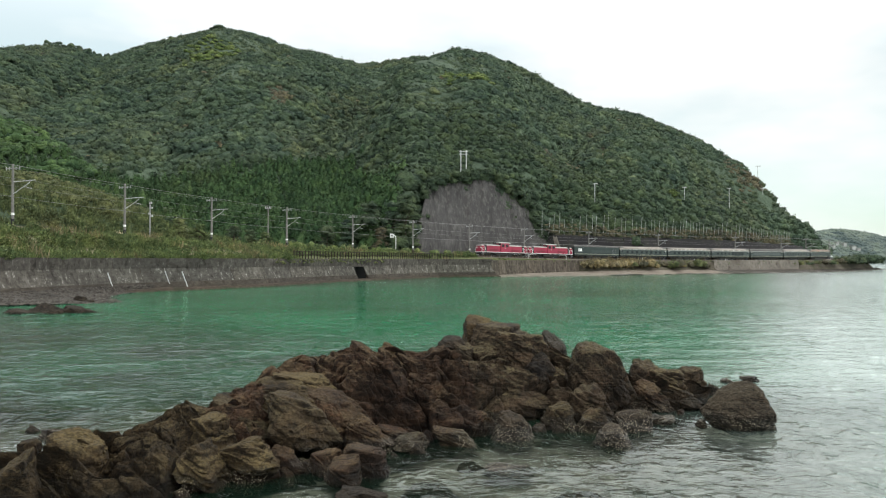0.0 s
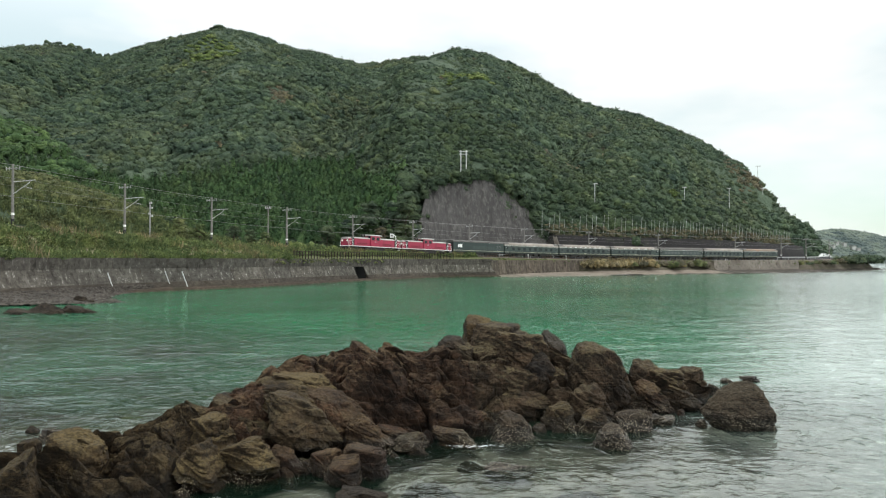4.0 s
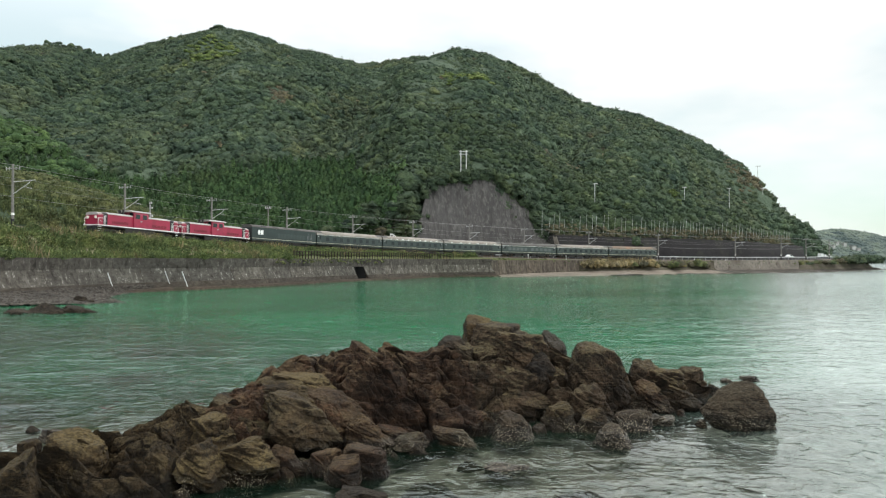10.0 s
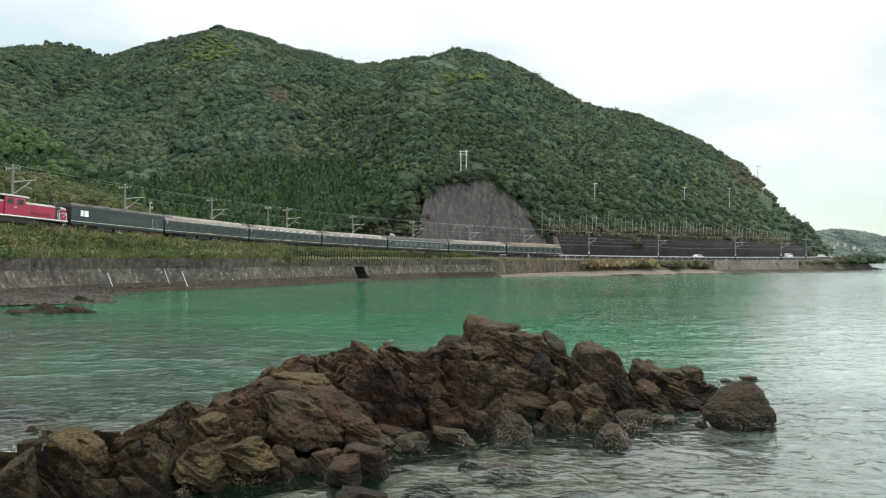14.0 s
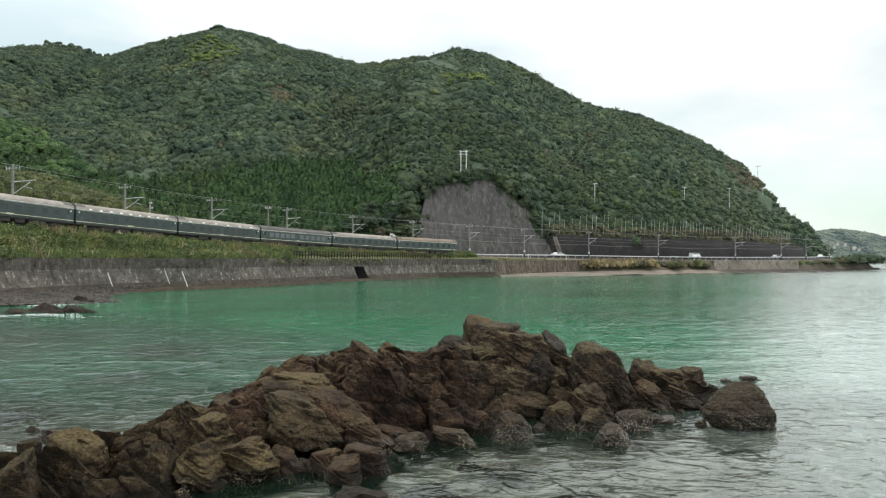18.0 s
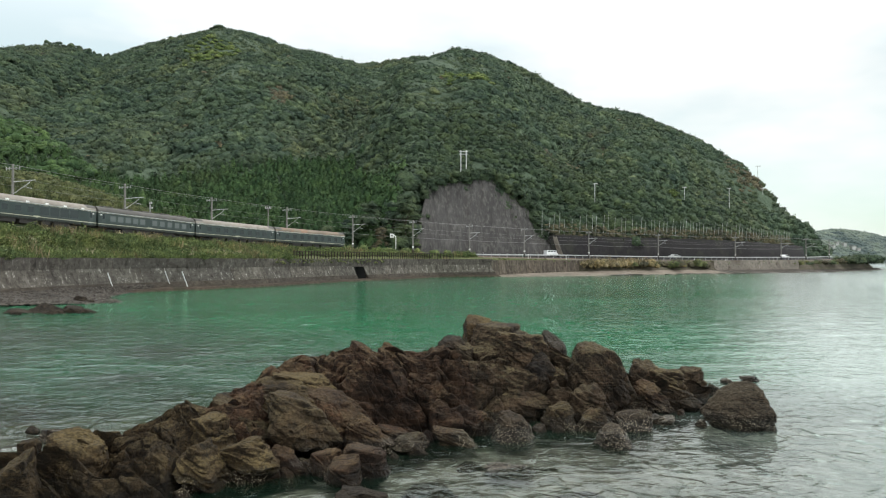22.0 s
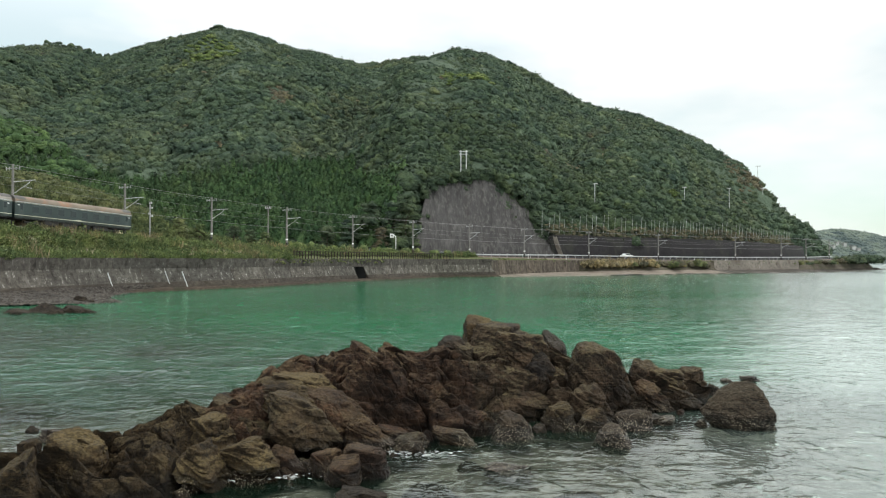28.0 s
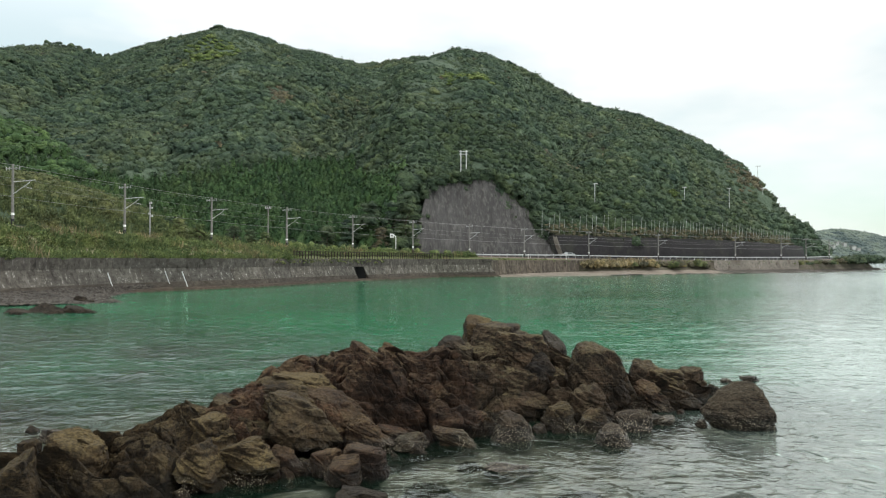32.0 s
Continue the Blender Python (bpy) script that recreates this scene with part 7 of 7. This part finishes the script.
# ---- line-side poles and wires ----
def mast():
    m = tagged(new("catenary_pole"), "grey concrete catenary pole with bracket arm and insulators", "utility pole", "catenary poles along the line")
    bm = bmesh.new()
    rod(bm, (0, 0, -1.2), (0, 0, 8.9), 0.21, 12, 0.16)
    part("shaft", bm, M_POLE, m)
    bm = bmesh.new()
    box(bm, -0.05, 0.05, -1.25, 1.25, 8.28, 8.38)
    arm = part("cross_arm", bm, M_STEEL, m)
    for y in (-1.15, -0.55, 0.6, 1.15):
        bm = bmesh.new()
        rod(bm, (0, y, 8.1), (0, y, 8.28), 0.04, 8)
        rod(bm, (0, y, 8.38), (0, y, 8.56), 0.055, 8, 0.035)
        part("insulator", bm, M_INSUL, arm)
    bm = bmesh.new()
    rod(bm, (0, -0.15, 6.5), (0, -3.9, 6.62), 0.055, 8)
    br = part("bracket_arm", bm, M_ARM, m)
    bm = bmesh.new()
    rod(bm, (0, -0.15, 4.9), (0, -2.9, 6.3), 0.05, 8)
    part("brace", bm, M_ARM, br)
    bm = bmesh.new()
    rod(bm, (0, -2.0, 5.85), (0, -3.3, 5.5), 0.03, 6)
    rod(bm, (0, -2.7, 6.2), (0, -3.1, 6.6), 0.03, 6)
    part("steady_arm", bm, M_ARM, br)
    for y, z in ((-0.45, 6.51), (-0.4, 5.03)):
        bm = bmesh.new()
        rod(bm, (0, y - 0.2, z), (0, y + 0.15, z), 0.075, 8)
        part("insulator", bm, M_INSUL, br)
    bm = bmesh.new()
    box(bm, -0.04, 0.04, 0.0, 0.75, 4.55, 4.63)
    part("cable_bracket", bm, M_STEEL, m)
    bm = bmesh.new()
    rod(bm, (0, 0, 2.0), (0, 0, 2.32), 0.215, 12)
    part("marker_band", bm, M_WHITE, m, "white marker band")
    bm = bmesh.new()
    rod(bm, (0, 0, 0.2), (0, 0, 1.5), 0.22, 12)
    part("warning_band", bm, M_BLACK, m, "black lower band")
    return m


POLES = [-136.5, -116.5, -96.6, -76.2, -56.1, -35.6, -15.4, 4.6, 24.7, 45.3, 71.2, 101.8, 141.7, 172.1, 193.7, 222.0]
first = mast()
first.matrix_basis = line_pose(POLES[0], 3.1, -0.3)
for s in POLES[1:]:
    copy_thing(first, line_pose(s, 3.1, -0.3))


def wire(n, dz, sag, label, r=0.03):
    pts = []
    for a, b in zip(POLES[:-1], POLES[1:]):
        for k in range(8):
            u = k / 8
            pts.append(line(a, n, dz) * (1 - u) + line(b, n, dz) * u - np.array([0, 0, sag * 4 * u * (1 - u) * ((b - a) / 30) ** 2]))
    pts = np.array(pts)
    rows = [pts + np.array([r * math.cos(k * 2.094), 0, r * math.sin(k * 2.094)]) for k in (0, 1, 2, 3)]
    tagged(loft("overhead_wire", rows, M_WIRE), label, "wire", "overhead wires")


for n, r in ((1.95, 0.032), (4.25, 0.012)):
    wire(n, 8.3, 0.25, "thin grey feeder wire strung between pole tops", r)
wire(-0.05, 6.25, 0.3, "sagging messenger wire of the overhead line", 0.016)
wire(-0.05, 5.2, 0.02, "taut contact wire above the track", 0.014)
wire(3.85, 4.3, 0.25, "signal cable hung on the poles", 0.028)


M_RAILING = plain("weathered_railing_paint", (0.40, 0.41, 0.41), 0.6)


def guardrail():
    g = tagged(new("guardrail"), "white steel roadside guardrail on posts", "guardrail")
    k = np.arange(22, 232, 1.0)
    part_rows = [line(k, 4.35 + a, z) - np.stack([0 * k, 0 * k, 0.6 * road_drop(k)], -1) for a, z in ((0, 0.85), (-0.05, 0.92), (0.0, 1.0), (-0.05, 1.1), (0.0, 1.17), (0.06, 1.17), (0.06, 0.85))]
    loft("beam", part_rows, M_RAILING, True, g)
    bm = bmesh.new()
    rod(bm, (0, 0, 0), (0, 0, 1.15), 0.07, 8)
    p0 = part("post", bm, M_RAILING, g)
    p0.matrix_basis = Matrix.Translation(line(22.0, 4.5, 0.0).tolist())
    for s in np.arange(25, 232, 3.0):
        shared("post", p0.data, Matrix.Translation(line(float(s), 4.5, 0.0).tolist()), g)


guardrail()


def rockfall_fence():
    g = tagged(new("rockfall_fence"), "rockfall fence of tall pale leaning posts on the retaining wall", "fence")
    bm = bmesh.new()
    rod(bm, (0, 0, -1.5), (0, -0.5, 6.0), 0.04, 6)
    p0 = part("post", bm, M_ARM, g)
    rng = random.Random(8)
    s = 64.0
    k = 0
    while s < 214:
        h = 9.2 - max(0, s - 150) * 0.025 + rng.uniform(-0.5, 0.4)
        m = line_pose(s, 16.4, h) @ Matrix.Diagonal((1, 1, rng.uniform(0.6, 1.05) * (1 - max(0, s - 120) / 260), 1)) @ Matrix.Rotation(rng.uniform(-0.04, 0.04), 4, "Y")
        if k == 0:
            p0.matrix_basis = m
        else:
            shared("post", p0.data, m, g)
        s += rng.uniform(1.5, 3.4)
        k += 1
    for z in (1.2, 3.0, 4.8):
        q = np.arange(64, 214, 3.0)
        pts = line(q, 16.3 - z * 0.08, 9.0) + np.stack([0 * q, 0 * q, z - np.clip(q - 150, 0, None) * 0.02 - np.clip(q - 120, 0, None) / 260 * z], -1)
        loft("cable", [pts + [0, 0, 0.015], pts + [0.02, 0, -0.015], pts + [-0.02, 0, -0.015], pts + [0, 0, 0.015]], M_WIRE, True, g)


rockfall_fence()


def bank_fence():
    g = tagged(new("bank_fence"), "low fence of weathered dark posts along the embankment edge", "fence")
    sel = np.nonzero((wall_s > -58) & (wall_s < 6))[0]
    path = (BANK[0] * 0.75 + BANK[1] * 0.25)[sel] + [0, 0, 0.1]
    d = np.concatenate([[0], np.cumsum(np.linalg.norm(np.diff(path, axis=0), axis=1))])
    bm = bmesh.new()
    box(bm, -0.08, 0.08, -0.08, 0.08, -0.3, 1.35, 0.02)
    p0 = None
    for q in np.arange(0, d[-1], 1.0):
        x, y, z = (float(np.interp(q, d, path[:, k])) for k in range(3))
        if p0 is None:
            p0 = part("post", bm, M_RUSTED, g)
            p0.matrix_basis = pose(x, y, z)
        else:
            shared("post", p0.data, pose(x, y, z), g)
    for h in (0.65, 1.2):
        loft("rail", [path + [0, 0, h], path + [0, -0.04, h + 0.03], path + [0, -0.04, h + 0.08], path + [0, 0, h + 0.1]], M_RUSTED, True, g)


bank_fence()


def small_post(name, x, y, z, h, r, material, label, category):
    bm = bmesh.new()
    rod(bm, (x, y, z - 0.3), (x, y, z + h), r, 8)
    t = tagged(new(name), label, category)
    part("shaft", bm, material, t)
    return t


for s in (41.0, 56.0, 88.0, 112.0, 128.0):
    x, y, z = line(s, -2.9, -0.4).tolist()
    tagged(small_post("marker_post", x, y, z, 1.3 if s < 60 else 0.9, 0.07, M_WHITE, "short white line-side marker post", "post"), group="line-side marker posts")


def telegraph_pole(x, y, z, h):
    t = small_post("telegraph_pole", x, y, z, h, 0.13, M_POLE, "slim grey telegraph pole with white fittings on top", "utility pole")
    bm = bmesh.new()
    box(bm, x - 0.7, x + 0.7, y - 0.06, y + 0.06, z + h - 0.4, z + h - 0.25)
    part("cross_arm", bm, M_STEEL, t)
    for d in (-0.6, -0.2, 0.3, 0.6):
        bm = bmesh.new()
        rod(bm, (x + d, y, z + h - 0.25), (x + d * 1.1, y, z + h + 0.2), 0.1, 8)
        part("insulator", bm, M_INSUL, t)
    return t


telegraph_pole(-41.3, 180, 7.5, 9.2)


def signal_post():
    x, y, z = -49.2, 128.0, 8.6
    t = small_post("line_signal", x, y, z, 5.4, 0.10, M_STEEL, "thin dark signal post carrying pale fittings", "signal")
    for dz, dx, w in ((5.2, 0.1, 0.42), (4.4, 0.25, 0.3), (3.4, -0.1, 0.34), (3.0, 0.3, 0.3)):
        bm = bmesh.new()
        box(bm, x + dx - w / 2, x + dx + w / 2, y - 0.2, y + 0.2, z + dz - 0.12, z + dz + 0.2, 0.04)
        part("fitting", bm, M_INSUL, t)
    return t


signal_post()


def road_mirror():
    x, y, z = -11.9, 192.5, 6.3
    t = tagged(new("road_sign"), "white square sign board on a curved white pole", "road sign")
    bm = bmesh.new()
    pts = [(x, y, z - 0.4), (x, y, z + 3.4), (x - 0.15, y, z + 4.0), (x - 0.5, y, z + 4.35), (x - 0.9, y, z + 4.45)]
    for a, b in zip(pts[:-1], pts[1:]):
        rod(bm, a, b, 0.1, 8)
    part("pole", bm, M_WHITE, t)
    bm = bmesh.new()
    box(bm, x - 1.5, x - 0.5, y - 0.25, y - 0.12, z + 3.6, z + 4.6, 0.06)
    b = part("board", bm, M_WHITE, t)
    bm = bmesh.new()
    box(bm, x - 1.2, x - 0.8, y - 0.28, y - 0.25, z + 3.95, z + 4.25)
    part("pictogram", bm, M_UNDER, b)


road_mirror()


# ---- scrub on the shore ----
def clump(name, s, n, r, tall, material, seed, label, lift=0.0):
    rng = np.random.default_rng(seed)
    p = line(s, n, 0.0)
    k = 9
    pts = p[None] + rng.normal(size=(k, 3)) * np.array([r * 0.55, r * 0.5, 0.1])
    pts[:, 2] += lift
    woods(name, pts, rng.uniform(0.45, 0.8, k) * r, tall, BUSH, material, seed, label, "shrub", "thing")


RS = random.Random(12)
for k in range(26):
    s = 60 + k * 1.95 + RS.uniform(-0.6, 0.6)
    dry = RS.random() < (0.75 if k < 12 else 0.3)
    clump("shore_shrub", s, RS.uniform(-9, -5.5), RS.uniform(1.1, 1.9), RS.uniform(0.8, 1.25), M_DRY if dry else (M_WOOD_BROWN if k % 2 else M_WOOD_RUST), 300 + k,
          "clump of dry straw-coloured reed grass on the beach edge" if dry else "rounded olive shrub on the beach edge", -1.6 + RS.uniform(-0.3, 0.3))
for k in range(44):
    s = 150 + k * 2.7 + RS.uniform(-1.3, 1.3)
    grown = RS.uniform(0.7, 1.6) if s < 212 else RS.uniform(1.6, 3.0)
    clump("headland_shrub", s, RS.uniform(-7.5, -3.2), grown, RS.uniform(0.6, 1.2), RS.choice((M_WOOD_BROWN, M_WOOD_OLIVE, M_SCRUB, M_WOOD_RUST)) if s < 212 else RS.choice((M_WOOD_HILL, M_WOOD_RUST, M_WOOD_OLIVE, M_WOOD_DARK)), 400 + k,
          "low mixed green and brown shrub on the rocky headland" if s < 212 else "tall green bush at the tip of the headland", -1.2 + RS.uniform(-0.4, 0.4) + (s > 212) * RS.uniform(0.3, 1.6))
for k in range(30):
    s = -62 + k * 2.4
    clump("terrace_shrub", s, RS.uniform(6, 11), RS.uniform(0.9, 1.9), RS.uniform(0.7, 1.1), M_SCRUB if RS.random() < 0.7 else M_BRIGHT, 500 + k,
          "light green shrub beside the railway", -0.2)


reed_s = np.array([60 + 0.09 * k for k in range(260)])
reed_rng = np.random.default_rng(99)
reed_p = line(reed_s + reed_rng.normal(size=260), reed_rng.uniform(-9, -5.5, 260))
reed_p[:, 2] = 2.4 + 0.3 * reed_rng.normal(size=260)
blades("reed_bed", reed_p, 1.2, 2.9, 12, 0.07, M_DRY, 100, "straw-coloured reeds standing at the beach edge", "reeds")


def broad_tree(x, y, z, h, r, material, seed, label):
    """A tree with a short trunk, limbs and a layered crown of leaf clumps."""
    rng = np.random.default_rng(seed)
    t = tagged(new("tree"), label, "tree", "trees beside the cut slope")
    bm = bmesh.new()
    rod(bm, (x, y, z - 0.5), (x + 0.2, y, z + h * 0.55), 0.28, 9, 0.16)
    for k in range(5):
        a = k * 1.26 + rng.uniform(0, 0.5)
        rod(bm, (x, y, z + h * (0.25 + 0.06 * k)), (x + r * 0.7 * math.cos(a), y + r * 0.7 * math.sin(a), z + h * (0.45 + 0.08 * k)), 0.10, 7, 0.04)
    part("trunk", bm, M_TRUNK, t)
    k = 26
    u = rng.uniform(0.25, 1.0, k)
    reach = r * np.sqrt(np.clip(1.1 - u, 0.05, 1)) * rng.uniform(0.3, 1.0, k)
    a = rng.uniform(0, 6.283, k)
    p = np.stack([x + reach * np.cos(a), y + reach * np.sin(a), z + h * (u - 0.06)], -1)
    woods("crown", p, rng.uniform(0.28, 0.5, k) * r, 0.55, FINE, material, seed, "", "", "", t)


for k, (x, y, z, h, r, m) in enumerate(((-20.0, 205, 5.6, 15.0, 4.6, M_WOOD_OLIVE), (-13.8, 207, 5.6, 14.5, 4.0, M_WOOD_HILL), (-25.5, 204, 5.6, 9.5, 3.4, M_WOOD_HILL), (-10.2, 206, 5.6, 17.5, 3.6, M_WOOD_HILL), (-16.5, 203, 5.6, 7.5, 2.6, M_WOOD_BROWN), (-31.0, 203, 5.8, 7.5, 3.0, M_WOOD_OLIVE),
                                          (-48.5, 140, 8.2, 3.6, 1.7, M_KNOLL), (-51.5, 143, 8.4, 4.2, 2.0, M_WOOD_HILL), (-45.0, 141, 8.0, 3.0, 1.5, M_SCRUB), (-40.5, 160, 7.4, 3.4, 1.8, M_WOOD_HILL), (-43.5, 158, 7.6, 3.8, 1.9, M_WOOD_OLIVE), (-37.5, 161, 7.2, 3.0, 1.5, M_SCRUB), (89.6, 296, 23.0, 9.0, 3.2, M_BRIGHT))):
    broad_tree(x, y, z, h, r, m, 900 + k, "broadleaf tree with a layered green crown" if h > 6 else "small rounded tree beside the railway")


def far_house(x, y, z, w, h, label):
    t = tagged(new("house"), label, "house", "houses on the distant headland")
    bm = bmesh.new()
    box(bm, x - w / 2, x + w / 2, y - 4, y + 4, z - 3, z + h)
    part("wall", bm, M_INSUL, t)
    bm = bmesh.new()
    box(bm, x - w / 2 - 0.6, x + w / 2 + 0.6, y - 4.6, y + 4.6, z + h, z + h + 0.7)
    part("roof", bm, M_LOCOGREY, t)


for x, y, z, w, h in ((553.0, 1052, 26.0, 9, 4.5), (543.0, 1052, 27.5, 7, 4.0), (564.0, 1050, 22.0, 12, 4.0), (521.0, 1020, 22.0, 8, 4.0), (577.0, 1062, 19.0, 10, 4.5)):
    far_house(x, y, z, w * 0.42, h * 0.4, "pale house among the trees of the distant headland")


for k in range(14):
    clump("trackside_shrub", -34 + k * 4.6 + RS.uniform(-1.2, 1.2), RS.uniform(3.9, 4.3), RS.uniform(0.95, 1.3), RS.uniform(0.8, 1.1), M_SCRUB if k % 3 else M_BRIGHT, 540 + k,
          "low light-green shrub between railway and road", 0.75)


# ---- road traffic ----
def road_car(label, paint, van=False):
    c = tagged(new("van" if van else "car"), label, "van" if van else "car", "cars on the coast road")
    l, h = (2.25, 1.95) if van else (2.15, 1.46)
    bm = bmesh.new()
    side = [(-l, 0.35), (-l, 0.8), (-l + 0.1, 0.95), (l - 0.1, 0.95), (l, 0.75), (l, 0.35)] if not van else [(-l, 0.35), (-l + 0.05, 1.05), (l - 0.02, 1.1), (l, 0.35)]
    prism(bm, [(0, 0)] * 0 + side, -0.84, 0.84)
    bmesh.ops.rotate(bm, verts=bm.verts, cent=(0, 0, 0), matrix=Matrix.Rotation(radians(90), 3, "Z"))
    part("body", bm, paint, c)
    bm = bmesh.new()
    cab = [(-1.25, 0.94), (-0.65, h), (0.85, h), (1.55, 0.94)] if not van else [(-1.95, 1.04), (-1.45, h), (l - 0.1, h), (l - 0.04, 1.08)]
    prism(bm, cab, -0.74, 0.74)
    bmesh.ops.rotate(bm, verts=bm.verts, cent=(0, 0, 0), matrix=Matrix.Rotation(radians(90), 3, "Z"))
    top_part = part("cabin", bm, paint, c)
    for s in (-1, 1):
        for x0, x1 in ((-0.75, 0.05), (0.15, 1.0)) if not van else ((-1.3, -0.5), (-0.35, 0.7), (0.85, 1.8)):
            bm = bmesh.new()
            box(bm, min(-x0, -x1), max(-x0, -x1), s * 0.745 - 0.01, s * 0.745 + 0.01, h - 0.46, h - 0.1)
            part("window", bm, M_GLASS, top_part)
        for x in (-1.35, 1.35):
            bm = bmesh.new()
            rod(bm, (x, s * 0.66, 0.31), (x, s * 0.86, 0.31), 0.31, 16)
            w = part("wheel", bm, M_BLACK, c)
            bm = bmesh.new()
            rod(bm, (x, s * 0.85, 0.31), (x, s * 0.875, 0.31), 0.18, 12)
            part("rim", bm, M_STEEL, w)
        bm = bmesh.new()
        box(bm, l - 0.06, l + 0.02, s * 0.6 - 0.16, s * 0.6 + 0.16, 0.6, 0.76)
        part("tail_light", bm, M_RED, c)
        bm = bmesh.new()
        box(bm, -l - 0.02, -l + 0.06, s * 0.6 - 0.16, s * 0.6 + 0.16, 0.6, 0.76)
        part("headlight", bm, M_LAMP, c)
    return c


M_SILVER = plain("silver_paint", (0.42, 0.43, 0.44), 0.3, 0.4)
M_CARWHITE = plain("white_car_paint", (0.74, 0.75, 0.75), 0.25, 0.0, 2.0, 0.04)


def car_pose(s, n, back=False):
    s = 236 + 0.05 * (s - 236) if s > 236 else -60 + 0.12 * (s + 60) if s < -60 else s
    n = n + 0.35 * max(0.0, -s)
    m = line_pose(s, n, 0.55 - float(road_drop(s)))
    return m @ Matrix.Rotation(math.pi, 4, "Z") if back else m


def run(thing, s0, v, n, back=False):
    return thing, [(t, car_pose(s0 + v * t, n, back)) for t in [k * 0.5 for k in range(65)]]


CAR_RUNS = [run(road_car("small white hatchback on the coast road", M_CARWHITE), 357.7, -16.26, 10.2),
            run(road_car("white panel van on the coast road", M_CARWHITE, True), 426.3, -16.55, 10.2),
            run(road_car("silver saloon car on the coast road", M_SILVER), 475.3, -16.25, 10.2),
            run(road_car("white saloon car on the coast road", M_CARWHITE), 543.7, -16.04, 10.2),
            run(road_car("silver hatchback on the coast road", M_SILVER), -502.0, 17.76, 7.0, True)]


# ---- hillside poles ----
def hill_pole(x, y, z, h, arms, label="slim pale pole on the wooded hillside"):
    t = tagged(new("hillside_pole"), label, "utility pole", "poles on the hillside")
    bm = bmesh.new()
    rod(bm, (x, y, z - 4), (x, y, z + h), 0.12, 8)
    part("shaft", bm, M_ARM, t)
    for dx in arms:
        bm = bmesh.new()
        box(bm, min(x, x + dx), max(x, x + dx), y - 0.1, y + 0.1, z + h - 0.35, z + h)
        part("cross_arm", bm, M_INSUL, t)


def pylon(x, y, z, h):
    t = tagged(new("twin_pole"), "pale twin-post pole frame above the cut slope", "utility pole")
    for dx in (-0.9, 0.9):
        bm = bmesh.new()
        rod(bm, (x + dx, y, z - 4), (x + dx, y, z + h), 0.17, 8)
        part("post", bm, M_ARM, t)
    for k in (0.0, 0.9):
        bm = bmesh.new()
        box(bm, x - 1.5, x + 1.5, y - 0.1, y + 0.1, z + h - 0.5 - k, z + h - 0.25 - k)
        part("cross_arm", bm, M_INSUL, t)


pylon(6.8, 252.0, 35.0, 5.6)
hill_pole(53.3, 267.5, 26.7, 4.6, (1.1, -0.5))
hill_pole(94.6, 298.5, 28.5, 4.5, (-0.8, 0.8))
hill_pole(121.5, 323.5, 30.5, 4.4, (-0.9, 0.6))
hill_pole(170.0, 405.0, 37.1, 5.4, (-1.2, 1.0))
hill_pole(178.0, 431.0, 50.1, 7.6, (1.8, -1.0))


def chute():
    """A pale stepped drain channel beside the cut slope."""
    t = tagged(new("drain_chute"), "pale concrete drain chute at the edge of the cut slope", "drain")
    a, b = line(69.0, 12.5, 0.4), line(66.3, 12.9, 6.9)
    k = np.linspace(0, 1, 9)[:, None]
    mid = a * (1 - k) + b * k + np.array([0, 0, 1.0]) * (-0.5 * np.sin(np.pi * k))
    d = np.array([0.45, 0.05, 0.0])
    for name, o0, o1, z in (("floor", -1, 1, 0.0), ("side", -1.25, -1, 0.35), ("side", 1, 1.25, 0.35)):
        loft(name, [mid + d * o0 - [0, 0, 0.6], mid + d * o0 + [0, 0, z], mid + d * o1 + [0, 0, z], mid + d * o1 - [0, 0, 0.6]], M_PALEWALL, False, t)


chute()

motions()
